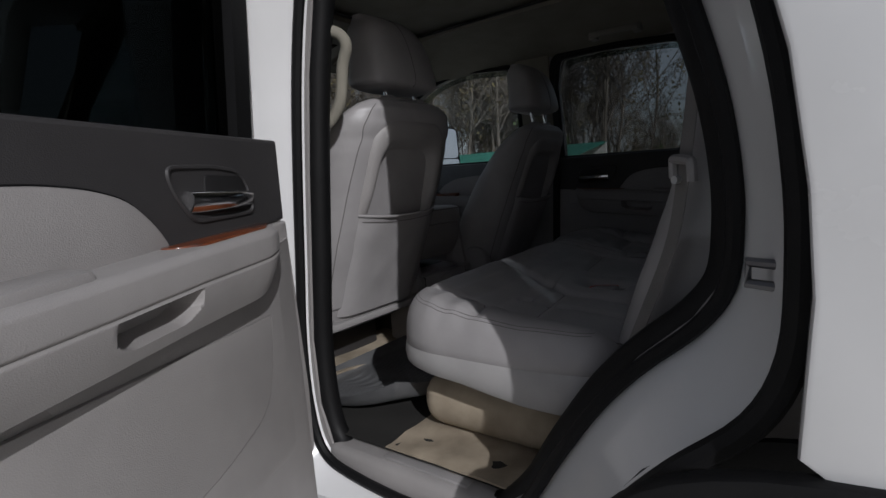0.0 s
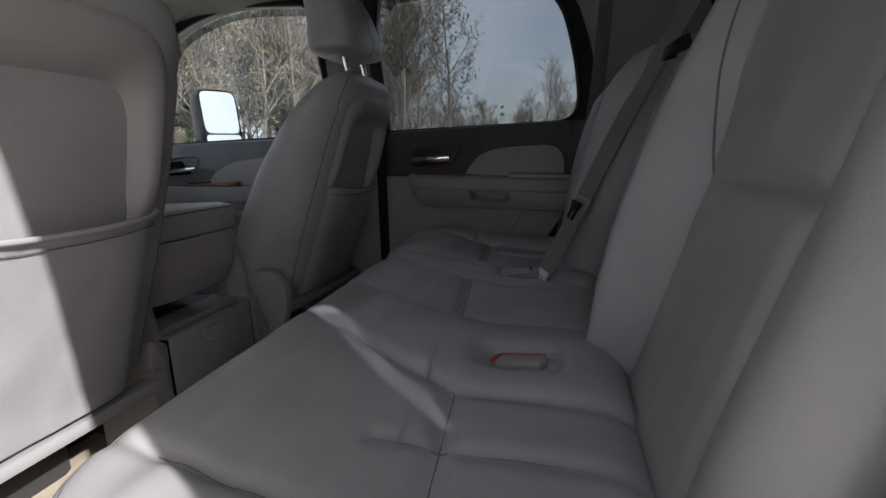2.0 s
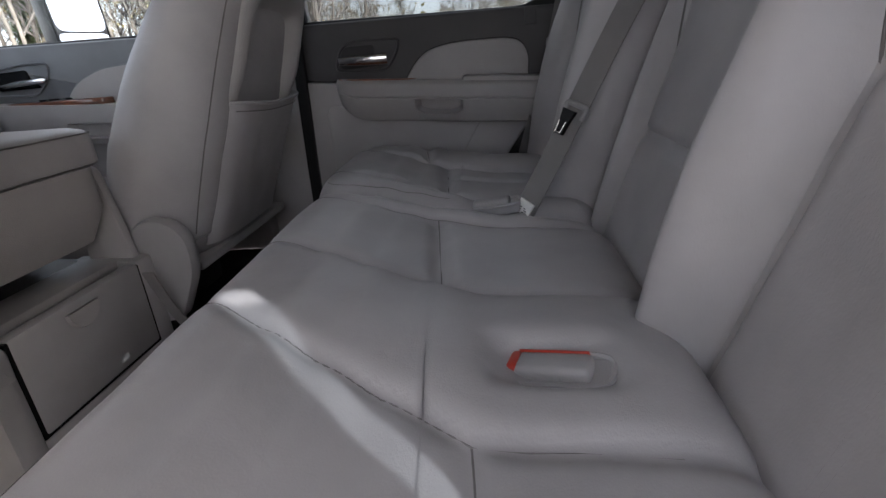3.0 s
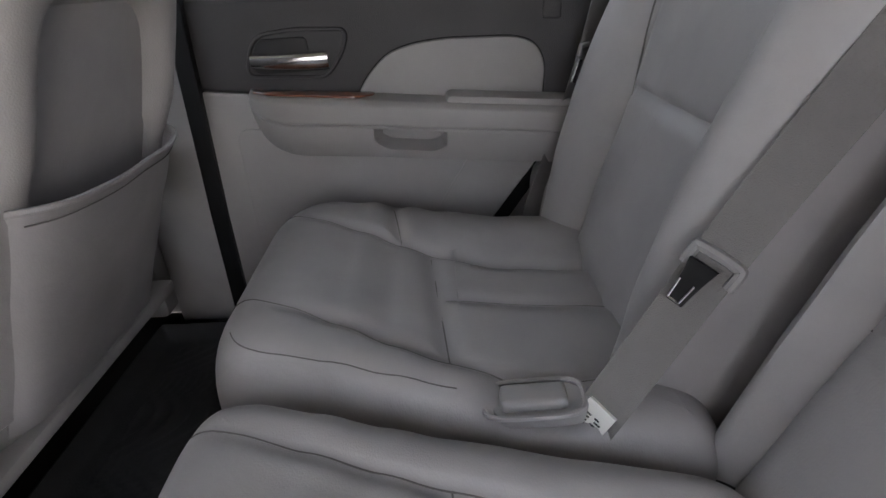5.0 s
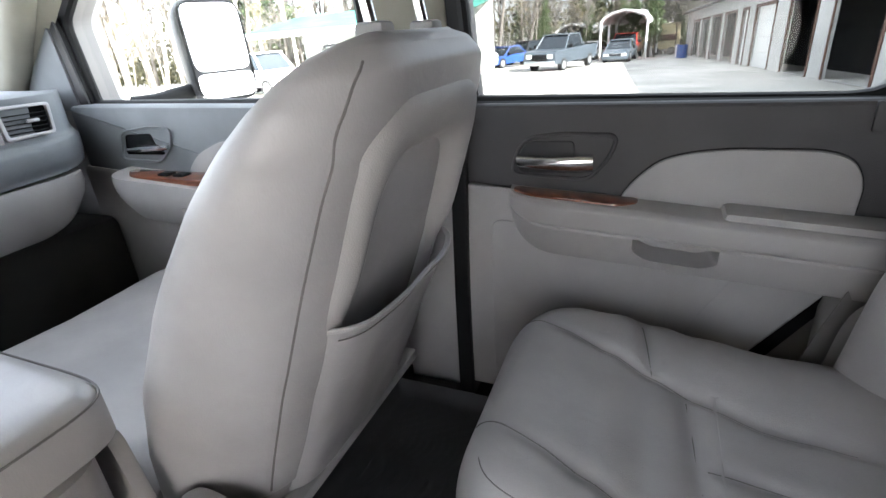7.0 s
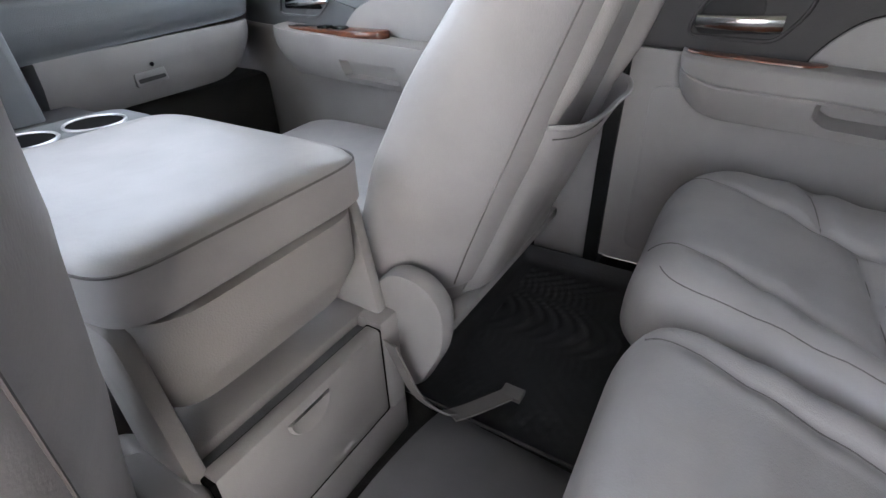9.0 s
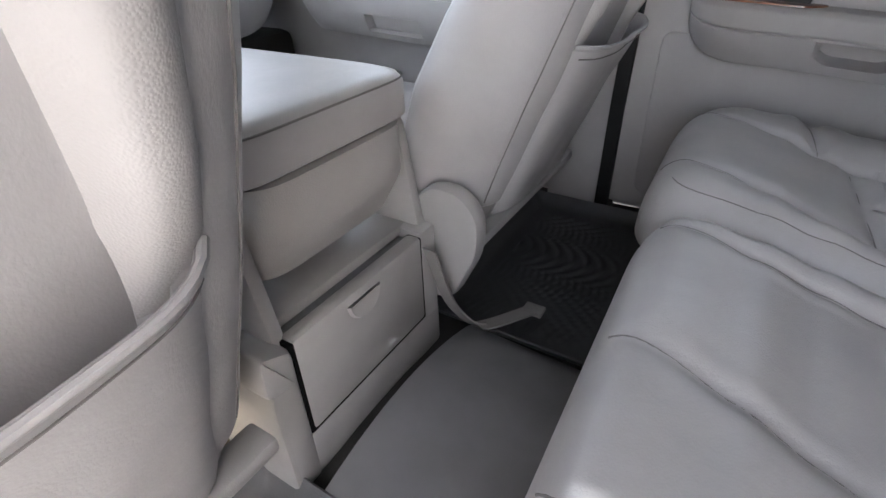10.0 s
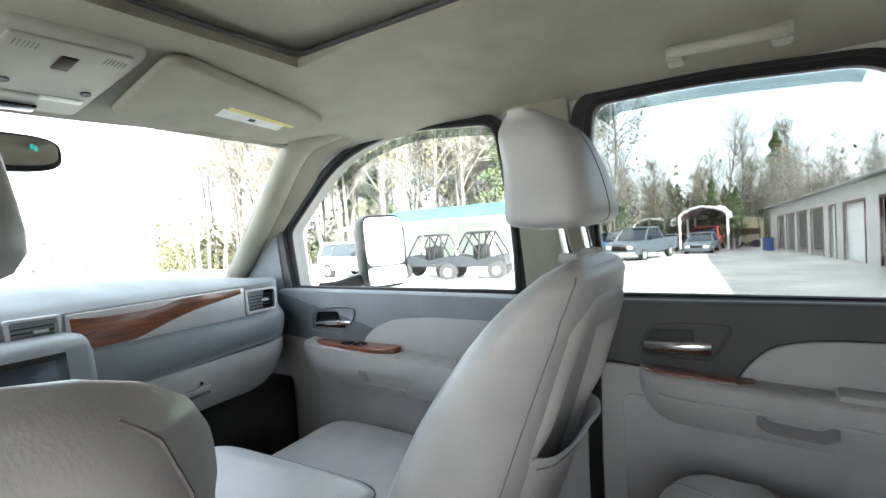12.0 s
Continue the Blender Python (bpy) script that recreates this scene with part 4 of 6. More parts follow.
part("cup_plate", loft([super_ring(-0.945, 0.085, z, 0.078 - d, 0.135 - d, 5, 48) for z, d in ((1.060, 0.0), (1.071, 0.0), (1.0745, 0.004))]), SLATE_TRIM, bin_top, "grey cup holder plate")
for y in (0.035, 0.142):
    ring = [(-0.945 + 0.046 * math.cos(a), y + 0.046 * math.sin(a), 1.0755) for a in [2 * math.pi * i / 32 for i in range(32)]]
    part("cup_ring", tube(ring, 0.0028, 8, closed=True), SILVER, bin_top, "satin silver cup ring")
    # Flat near-black disc, its colour standing in for the cup's shaded depth
    part("cup_well", loft([[(-0.945 + (p[0] + 0.945) * q, y + (p[1] - y) * q, z) for p in ring] for q, z in ((0.97, 1.0755), (0.6, 1.0756))]), SHADE_BLACK, bin_top, "flat black disc for the shade in the cup")

# ---- doors ----


def rear_door(m, label, drop=0.0):
    """Built closed on the passenger side."""
    at = m @ Vector((0.08, 0.85, 0.7))
    t = thing("rear_door", *at, label, "car door", group="rear doors")
    upper = rounded([(-0.240, 1.284), (0.47, 1.282), (0.47, 1.05), (0.04, 1.11), (-0.240, 1.138)], [0.004, 0.02, 0.02, 0.02, 0.004])
    part("upper_trim", slab(upper, 0.832, 0.872, bevel=0.007), DARK_TRIM, t, "dark grey moulded upper trim", m, smooth=False)
    lower = rounded([(-0.240, 1.136), (0.0, 1.12), (0.405, 1.085), (0.378, 0.99), (0.274, 0.840), (0.19, 0.72), (0.14, 0.66), (-0.26, 0.66), (-0.262, 0.80)], [0.004, 0, 0.01, 0.01, 0.02, 0.02, 0.02, 0.02, 0.02])
    part("lower_trim", slab(lower, 0.829, 0.872, bevel=0.005), VINYL, t, "light grey vinyl lower trim", m, smooth=False)
    part("lower_panel", slab(rounded([(-0.19, 1.07), (0.262, 1.03), (0.170, 0.88), (0.11, 0.70), (-0.19, 0.70)], [0.03, 0.02, 0.08, 0.03, 0.03], 8), 0.8255, 0.835, bevel=0.0025), VINYL, t, "", m)
    insert = [(0.040, 1.118), (0.066, 1.158), (0.102, 1.192), (0.150, 1.206), (0.205, 1.212), (0.325, 1.212), (0.362, 1.200), (0.380, 1.165), (0.376, 1.08), (0.20, 1.07)]
    ins = rounded(insert, 0.02, 4)
    part("padded_insert", slab(ins, 0.824, 0.84, bevel=0.006), VINYL, t, "light grey padded insert", m)
    part("insert_seam", tube([(p[0], 0.8315, p[1]) for p in ins], 0.0022, 6, closed=True), BLACK, t, "", m)

    # armrest: a section in (y, z) swept back along the door, with a pull cup pressed into its face
    def arm(u, v):
        x = -0.147 + 0.60 * u
        q = min(1.0, u / 0.13)
        grow = math.sqrt(max(0.0, 1 - (1 - q) ** 2))
        top = lerp([(-0.147, 1.136), (0.07, 1.124), (0.20, 1.114), (0.45, 1.098)], x) - drop
        bot = top - 0.032 - 0.070 * math.sqrt(max(0.0, 1 - (1 - min(1.0, u / 0.16)) ** 2))
        out = 0.828 - 0.014 - 0.056 * grow
        if v < 0.2:
            g = v / 0.2
            y, z = 0.845 + (out + 0.006 - 0.845) * g, top + 0.003 * math.sin(math.pi * g)
        elif v < 0.85:
            g = (v - 0.2) / 0.65
            edge = 0.006 * max(0, 1 - g * 12) ** 2
            y, z = out + edge - 0.004 * math.sin(math.pi * g) + 0.022 * g * g, top - 0.002 + (bot - top) * g
            y += 0.0035 * groove(g - 0.40, 0.02)
            ex = min(1, max(0, (0.064 - abs(x - 0.138)) / 0.010))
            low = 0.82 - 0.16 * max(0, (abs(x - 0.138) - 0.030) / 0.034) ** 2
            ez = min(1, max(0, (g - 0.44) / 0.03)) * min(1, max(0, (low - g) / 0.10))
            y += 0.044 * ex * ex * (3 - 2 * ex) * ez
        else:
            g = (v - 0.85) / 0.15
            y, z = out + 0.022 + (0.86 - out - 0.022) * g, bot - 0.006 * math.sin(math.pi * g)
        return (x, y, z)
    part("armrest", grid(arm, 150, 120), VINYL, t, "light grey padded armrest with a pull cup", m)
    part("armrest_cap", block(0.200, 0.445, 0.772, 0.835, 1.100, 1.128, 0.010), VINYL, t, "", m @ Matrix.Translation((0.17, 0, 1.106 - drop)) @ Matrix.Rotation(radians(3.5), 4, "Y") @ Matrix.Translation((-0.17, 0, -1.105)))
    wood = rounded([(-0.138, 0.800), (-0.10, 0.778), (0.045, 0.774), (0.076, 0.795), (0.076, 0.822), (-0.138, 0.822)], 0.012)
    tilt = Matrix.Translation((-0.13, 0, 1.135 - drop)) @ Matrix.Rotation(radians(3.2), 4, "Y") @ Matrix.Translation((0.13, 0, -1.152))
    part("wood_trim", slab(wood, 1.149, 1.157, axis="z", bevel=0.002), WOOD, t, "dark red burl wood trim", m @ tilt)
    # handle: bezel, flat plate darkened like a shaded pocket, and chrome lever
    bez = rounded([(-0.150, 1.160), (-0.128, 1.226), (-0.055, 1.234), (0.036, 1.232), (0.026, 1.198), (-0.008, 1.154)], [0.02, 0.03, 0.01, 0.02, 0.02, 0.02])
    part("handle_bezel", tube([(p[0], 0.831, p[1]) for p in bez], 0.0035, 6, closed=True), DARK_TRIM, t, "dark handle bezel", m)
    part("handle_pocket", slab(rounded([(-0.140, 1.182), (-0.120, 1.220), (-0.035, 1.222), (-0.035, 1.190), (-0.006, 1.166), (-0.13, 1.162)], 0.012), 0.8285, 0.835, bevel=0.002), POCKET_SHADE, t, "flat dark plate for the shaded handle pocket", m)
    lever = []
    for i in range(15):
        f = i / 14
        x, zc, h = -0.136 + 0.134 * f, 1.184 - 0.001 * f, 0.0125 + 0.0035 * f ** 1.5
        out = 0.826 - 0.016 * math.sin(math.pi * min(1, 0.12 + 0.8 * f))
        lever.append([(x, out + 0.010 * (1 - math.cos(a)) - 0.002 * math.sin(2 * a), zc + h * math.sin(a)) for a in [2 * math.pi * j / 12 for j in range(12)]])
    part("door_handle", loft(lever), CHROME, t, "chrome pull handle", m)
    part("latch_cover", slab(rounded([(0.370, 1.238), (0.402, 1.237), (0.400, 1.280), (0.370, 1.282)], 0.005), 0.827, 0.835, bevel=0.002), DARK_TRIM, t, "", m)
    part("weather_strip", tube([(-0.238, 0.862, 1.278), (0.10, 0.862, 1.277), (0.44, 0.862, 1.274)], 0.009, 8), BLACK, t, "black window seal", m)
    return t


rear_door(Matrix.Translation((0, -0.017, 0)), "closed rear door with dark upper trim and chrome handle")
HINGE = Vector((-0.235, -0.968, 0.0))
OPEN = Matrix.Translation(HINGE) @ Matrix.Rotation(radians(-68.5), 4, "Z") @ Matrix.Translation(-HINGE) @ FLIP
TALL = OPEN @ Matrix.Translation((0, 0, 0.022))
left_door = rear_door(TALL, "wide open rear door with light grey panel and wood trim", 0.0)
skin = rounded([(-0.262, 0.48), (0.36, 0.48), (0.52, 0.72), (0.70, 0.95), (0.70, 1.29), (-0.262, 1.30)], [0.02, 0.05, 0.05, 0.05, 0.02, 0.02])
part("door_shell", slab(skin, 0.874, 0.985, bevel=0.012), PAINT, left_door, "white painted door shell", OPEN)
panel = rounded([(-0.236, 1.128), (-0.25, 0.50), (0.34, 0.50), (0.50, 0.72), (0.60, 0.92), (0.60, 1.02), (0.345, 1.032), (0.0, 1.083)], [0.004, 0.03, 0.04, 0.05, 0.05, 0.02, 0.0, 0.0])
part("kick_panel", slab(panel, 0.8265, 0.873, bevel=0.004), VINYL, left_door, "light grey vinyl kick panel", OPEN)
part("raised_panel", slab(rounded([(-0.150, 1.0), (-0.145, 0.92), (-0.115, 0.84), (0.03, 0.79), (0.30, 0.79), (0.48, 0.88), (0.50, 1.0)], [0.0, 0.05, 0.06, 0.12, 0.1, 0.1, 0.0], 8), 0.819, 0.8275, bevel=0.006), VINYL, left_door, "softly raised vinyl panel below the armrest", OPEN)
part("rear_upper_trim", slab(rounded([(0.44, 1.08), (0.64, 1.08), (0.64, 1.29), (0.44, 1.30)], 0.02), 0.836, 0.873, bevel=0.008), DARK_TRIM, left_door, "", OPEN)
part("speaker_ring", tube([(0.02 + 0.075 * math.cos(a), 0.825, 0.58 + 0.075 * math.sin(a)) for a in [2 * math.pi * i / 32 for i in range(32)]], 0.008, 8, closed=True), VINYL, left_door, "", OPEN)
door_win = rounded([(-0.215, 1.305), (0.55, 1.300), (0.52, 1.48), (0.38, 1.76), (-0.20, 1.78), (-0.25, 1.64)], [0.01, 0.04, 0.1, 0.09, 0.05, 0.02])
frame_out = rounded([(-0.255, 1.285), (0.62, 1.280), (0.59, 1.50), (0.44, 1.82), (-0.21, 1.835), (-0.295, 1.64)], [0.01, 0.04, 0.1, 0.09, 0.05, 0.02])
part("window_frame", slab(frame_out, 0.895, 0.94, holes=(door_win,)), BLACK, left_door, "black window frame", OPEN, smooth=False)
part("pane", slab(door_win, 0.915, 0.919), glass_material("dark_privacy_glass", (0.10, 0.11, 0.11)), left_door, "dark privacy glass", OPEN, smooth=False)

# ---- front passenger door ----
fd = thing("front_door", -0.8, 0.83, 0.7, "closed front door with slate upper trim and wood switch panel", "car door")
part("upper_trim", slab(rounded([(-1.345, 1.300), (-0.425, 1.287), (-0.425, 1.05), (-0.75, 1.07), (-1.345, 1.12)], 0.012), 0.802, 0.865, bevel=0.012), SLATE_TRIM, fd, "slate grey upper trim")
part("lower_trim", slab(rounded([(-1.36, 1.145), (-0.42, 1.08), (-0.42, 0.66), (-1.36, 0.66)], 0.02), 0.797, 0.86, bevel=0.008), VINYL, fd, "light grey vinyl lower trim")
ins = rounded([(-0.965, 1.135), (-0.915, 1.185), (-0.83, 1.218), (-0.70, 1.228), (-0.50, 1.225), (-0.47, 1.11), (-0.70, 1.07)], 0.03)
part("padded_insert", slab(ins, 0.793, 0.81, bevel=0.006), VINYL, fd, "light grey padded insert")
part("insert_seam", tube([(p[0], 0.7985, p[1]) for p in ins], 0.0022, 6, closed=True), SLATE_TRIM, fd)


def front_arm(u, v):
    x = -1.17 + 0.74 * u
    grow = math.sqrt(max(0.0, 1 - (1 - min(1, u / 0.12)) ** 2))
    top = lerp([(-1.17, 1.145), (-0.42, 1.105)], x)
    bot = top - 0.035 - 0.075 * min(1, u / 0.12) ** 0.5
    out = 0.805 - 0.02 - 0.080 * grow
    k = v * 3
    if k < 1:
        return (x, 0.83 + (out - 0.83) * k, top)
    if k < 2:
        g = k - 1
        dent = 0.02 if -0.90 < x < -0.74 and 0.45 < g < 0.8 else 0.0
        return (x, out - 0.006 * math.sin(math.pi * g) + 0.03 * g * g + dent, top + (bot - top) * g)
    return (x, out + 0.03 + (0.85 - out - 0.03) * (k - 2), bot)


part("armrest", grid(front_arm, 70, 60), VINYL, fd, "light grey padded armrest")
part("wood_trim", slab(rounded([(-1.140, 0.770), (-1.08, 0.727), (-0.86, 0.722), (-0.800, 0.752), (-0.800, 0.79), (-1.140, 0.79)], 0.025), 1.120, 1.143, axis="z", bevel=0.003), WOOD, fd, "red burl wood switch panel")
for i in range(2):
    part("switch", block(-1.00 + 0.05 * i, -0.965 + 0.05 * i, 0.740, 0.768, 1.140, 1.149, 0.004), GLOSS_BLACK, fd, "black window switch")
part("handle_bezel", tube([(p[0], 0.800, p[1]) for p in rounded([(-1.19, 1.165), (-1.165, 1.235), (-1.06, 1.248), (-0.985, 1.245), (-1.00, 1.20), (-1.05, 1.160)], 0.02)], 0.0035, 6, closed=True), SLATE_TRIM, fd)
part("handle_pocket", slab(rounded([(-1.165, 1.178), (-1.150, 1.228), (-1.06, 1.232), (-1.055, 1.205), (-1.025, 1.180)], 0.01), 0.798, 0.81), GLOSS_BLACK, fd)
part("door_handle", tube([(-1.15, 0.795, 1.190), (-1.09, 0.786, 1.196), (-1.00, 0.792, 1.200)], [0.006, 0.008, 0.007], 8), CHROME, fd, "chrome pull handle")
part("sail_panel", slab([(-1.56, 1.300), (-1.31, 1.298), (-1.345, 1.52)], 0.838, 0.868), DARK_TRIM, fd, "dark triangular sail panel")
part("sail_edge", tube([(-1.310, 0.85, 1.298), (-1.345, 0.85, 1.52)], 0.006, 8), BLACK, fd, "black window channel")

# ---- dashboard ----
dash = thing("dashboard", -1.2, YC, 1.0, "slate grey dashboard with red burl wood band", "dashboard")
prof = [(-1.62, 1.322), (-1.40, 1.338), (-1.24, 1.326), (-1.145, 1.302), (-1.112, 1.284), (-1.102, 1.268), (-1.102, 1.195), (-1.086, 1.178), (-1.075, 1.145), (-1.085, 1.105), (-1.12, 1.090), (-1.40, 1.08)]
prof = smooth_line([(x, 0, z) for x, z in prof], 4)


def dash_point(p, y):
    """The dash crowns in the middle, its lower edge rises to the sides, and its ends round away."""
    z = p.z - 0.055 * max(0.0, (p.z - 1.28) / 0.05) * ((y - 0.05) / 0.85) ** 2 + (0.055 * (y - 0.55) if p.z < 1.17 else 0.0)
    return (p.x - 0.05 * max(0.0, (y - 0.71) / 0.1) ** 2 - 0.05 * max(0.0, (-0.60 - y) / 0.1) ** 2, y, z)


part("upper_dash", loft([[dash_point(p, y) for p in prof] for y in [-0.70 + 1.59 * i / 44 for i in range(45)]]), SLATE_TRIM, dash, "slate grey upper dash")
part("silver_band", block(-1.107, -1.098, 0.198, 0.648, 1.189, 1.275, 0.003), SATIN, dash, "satin silver trim band")
swoosh = rounded([(0.204, 1.266), (0.212, 1.191), (0.340, 1.191), (0.400, 1.212), (0.482, 1.235), (0.56, 1.247), (0.636, 1.258), (0.636, 1.2735), (0.46, 1.2735), (0.40, 1.259), (0.30, 1.256)], [0.004, 0.02, 0.03, 0.05, 0.05, 0.05, 0.002, 0.002, 0.05, 0.05, 0.05])
part("wood_band", slab([(p.x, p.y) for p in swoosh], -1.099, -1.0965, axis="x", bevel=0.0008), WOOD, dash, "glossy red burl wood band")
gl = [[(x - 0.03 * max(0.0, (y - 0.70) / 0.085) ** 2, y, 1.086 + 0.03 * (y - 0.4) + (z - 1.092) * (1 - 0.48 * max(0.0, (y - 0.64) / 0.15) ** 2)) for x, z in ((-1.13, 1.094), (-1.087, 1.092), (-1.083, 1.086), (-1.084, 1.04), (-1.098, 0.985), (-1.112, 0.962), (-1.15, 0.952), (-1.2, 0.96))] for y in [0.262 + 0.528 * i / 30 for i in range(31)]]
gb = part("glove_box", loft(gl), VINYL, dash, "light grey glove box lid")
part("latch", slab(rounded([(0.440, 0.995), (0.516, 1.000), (0.512, 1.030), (0.438, 1.026)], 0.006), -1.110, -1.0835, axis="x", bevel=0.002), PLASTIC, gb, "grey latch")
part("latch_gap", slab(rounded([(0.445, 1.004), (0.510, 1.008), (0.508, 1.016), (0.444, 1.013)], 0.003), -1.100, -1.0828, axis="x"), DARK_TRIM, gb, "dark finger slot")
part("keyhole", tube([(-1.084, 0.484, 1.040), (-1.0805, 0.484, 1.040)], 0.0045, 12), GLOSS_BLACK, gb)


def vent(y0, y1, zc, h, parent, label):
    b = part("vent_frame", slab(rounded([(y0, zc - h), (y1 - 0.006, zc - h + 0.004), (y1, zc + h - 0.002), (y0 - 0.004, zc + h)], 0.009), -1.108, -1.0955, holes=(rounded([(y0 + 0.008, zc - h + 0.008), (y1 - 0.012, zc - h + 0.010), (y1 - 0.008, zc + h - 0.008), (y0 + 0.005, zc + h - 0.007)], 0.006),), axis="x", bevel=0.0015), SATIN, parent, label)
    # Shallow well coloured near-black for the shade deep behind the slats
    part("vent_well", block(-1.112, -1.1035, y0 + 0.005, y1 - 0.008, zc - h + 0.007, zc + h - 0.006, 0.002), SHADE_BLACK, b)
    n = int((2 * h - 0.018) / 0.0095)
    for i in range(n):
        z = zc - h + 0.013 + i * 0.0095
        part("slat", block(-1.105, -1.0985, y0 + 0.009, y1 - 0.012, z, z + 0.0022, 0), BLACK, b)
    part("tab", block(-1.100, -1.092, (y0 + y1) / 2 - 0.004, (y0 + y1) / 2 + 0.022, zc - 0.003, zc + 0.004, 0.002), SATIN, b)


vent(0.652, 0.762, 1.229, 0.037, dash, "silver framed air vent")
vent(0.094, 0.192, 1.250, 0.032, dash, "silver framed air vent")
vent(-0.025, 0.078, 1.254, 0.032, dash, "silver framed air vent")
vent(-0.62, -0.52, 1.229, 0.034, dash, "silver framed air vent")
part("trim_button", block(-1.104, -1.0945, 0.176, 0.184, 1.236, 1.264, 0.002), SLATE_TRIM, dash)
stack = part("centre_console_face", loft([[(x - d, y, z - d) for x, z in ((-1.14, 1.242), (-1.04, 1.240), (-1.012, 1.232), (-0.998, 1.215), (-0.976, 1.08), (-0.955, 0.92), (-1.14, 0.92))] for y, d in ((-0.150, 0.012), (-0.140, 0.0), (0.192, 0.0), (0.202, 0.003), (0.208, 0.012))]), SLATE_TRIM, dash, "grey centre stack")


def on_stack(bm):
    for v in bm.verts:
        v.co.x += -0.998 + (1.215 - v.co.z) * 0.163
    return bm


part("radio", on_stack(block(0.0, 0.004, -0.105, 0.155, 1.070, 1.214, 0.003)), GLOSS_BLACK, stack, "black radio with screen")
part("screen", on_stack(block(0.003, 0.0055, -0.085, 0.135, 1.115, 1.202, 0.002)), material("dark_screen", (0.03, 0.035, 0.05), 0.15, wear=0.1), stack, "dark radio screen")
part("radio_bar", on_stack(block(0.003, 0.006, -0.06, 0.11, 1.098, 1.104, 0.002)), SILVER, stack)
for s in (0.125, -0.075):
    part("knob", on_stack(tube([(0.003, s, 1.088), (0.018, s, 1.088)], 0.013, 20)), SILVER, stack, "silver radio knob")
part("climate_panel", on_stack(block(0.0, 0.005, -0.09, 0.14, 0.96, 1.05, 0.004)), GLOSS_BLACK, stack, "black climate panel")
for i in range(3):
    part("dial", on_stack(tube([(0.003, -0.055 + 0.08 * i, 1.005), (0.018, -0.055 + 0.08 * i, 1.005)], 0.022, 24)), SILVER, stack, "silver climate dial")
part("lower_dash", block(-1.50, -1.16, -0.69, 0.875, 0.58, 0.95, 0.03), CARPET, dash, "dark footwell carpet")
dash.location += Vector((-0.10, -0.085, 0.065))
wheel = thing("steering_wheel", -0.92, -0.40, 1.12, "dark steering wheel on its column", "steering wheel")
rim = [Vector((-0.90, -0.40, 1.13)) + Matrix.Rotation(radians(-25), 3, "Y") @ Vector((0, 0.19 * math.cos(a), 0.19 * math.sin(a))) for a in [2 * math.pi * i / 40 for i in range(40)]]
part("rim", tube(rim, 0.015, 10, closed=True), SLATE_TRIM, wheel)
part("hub", tube([(-0.92, -0.40, 1.12), (-1.1, -0.40, 1.03)], [0.07, 0.045], 20), SLATE_TRIM, wheel)
for a in (0.1, 3.04, 4.71):
    part("spoke", tube([(-0.92, -0.40, 1.12), rim[int(a / (2 * math.pi) * 40) % 40]], 0.014, 8), SLATE_TRIM, wheel)

# ---- overhead ----
BROWN_SWITCH = material("brown_switch", (0.030, 0.018, 0.016), 0.7, wear=0.1, spec=0.2)
SLOT = material("black_slot", (0.01, 0.01, 0.01), 0.6, wear=0.1)


def lay(bm, drop):
    for v in bm.verts:
        v.co.x -= 0.065
        v.co.y -= 0.075
        v.co.z += roof_z(v.co.x, 0.1) - drop
    return bm


visor = thing("sun_visor", -0.9, 0.46, 1.66, "folded beige cloth sun visor with a warning label", "sun visor")
VA, VB, VC, VD = Vector((-0.785, 0.150, 1.812)), Vector((-0.905, 0.650, 1.792)), Vector((-1.095, 0.675, 1.757)), Vector((-1.075, 0.175, 1.764))


def on_visor(u, v, d=0.0):
    """u across the car, v from the rear edge to the front edge, d down from the board's underside."""
    return VA.lerp(VB, u).lerp(VD.lerp(VC, u), v) - Vector((0.25, 0, 1)).normalized() * d


def visor_patch(u0, u1, v0, v1, d, thick):
    return loft([[on_visor(u, v, d - k) for u, v in rounded([(u0, v0), (u1, v0), (u1, v1), (u0, v1)], 0.12 if thick > 0.01 else 0.0)] for k in (0.0, thick)])


board = loft([[on_visor(0.5 + (u - 0.5) * k, 0.5 + (v - 0.5) * k, d) for u, v in rounded([(0, 0), (1, 0), (1, 1), (0, 1)], 0.13, 8)] for d, k in ((-0.018, 0.95), (-0.012, 0.985), (-0.005, 1.0), (0.001, 0.99), (0.0045, 0.965), (0.005, 0.93))])
part("board", board, HEADLINER, visor)
part("warning_label", visor_patch(0.40, 0.80, 0.42, 0.58, 0.0055, 0.002), material("pale_label", (0.52, 0.52, 0.50), 0.6), visor, "pale warning label")
part("label_band", visor_patch(0.42, 0.86, 0.35, 0.42, 0.0056, 0.002), material("yellow_label", (0.50, 0.44, 0.16), 0.6), visor, "yellow label band")
part("print_bar", visor_patch(0.575, 0.615, 0.46, 0.52, 0.0062, 0.002), SLOT, visor, "dark print bars")
part("clip", block(-1.075, -1.055, 0.24, 0.29, 1.778, 1.798, 0.006), PLASTIC, visor)
over = thing("overhead_console", -0.9, 0.07, 1.66, "beige overhead console with switches and map lamps", "overhead console")
oc = rounded([(-1.06, 0.005), (-0.78, -0.010), (-0.745, 0.005), (-0.745, 0.205), (-0.78, 0.220), (-1.06, 0.210)], 0.02)
part("housing", lay(slab(oc, 0.0, 0.06, axis="z", bevel=0.014), 0.030), BEIGE, over, "beige plastic housing")
part("raised_panel", lay(slab(rounded([(-1.000, 0.030), (-0.775, 0.015), (-0.770, 0.195), (-0.995, 0.205)], 0.012), -0.004, 0.02, axis="z", bevel=0.003), 0.030), BEIGE, over, "raised beige switch panel")
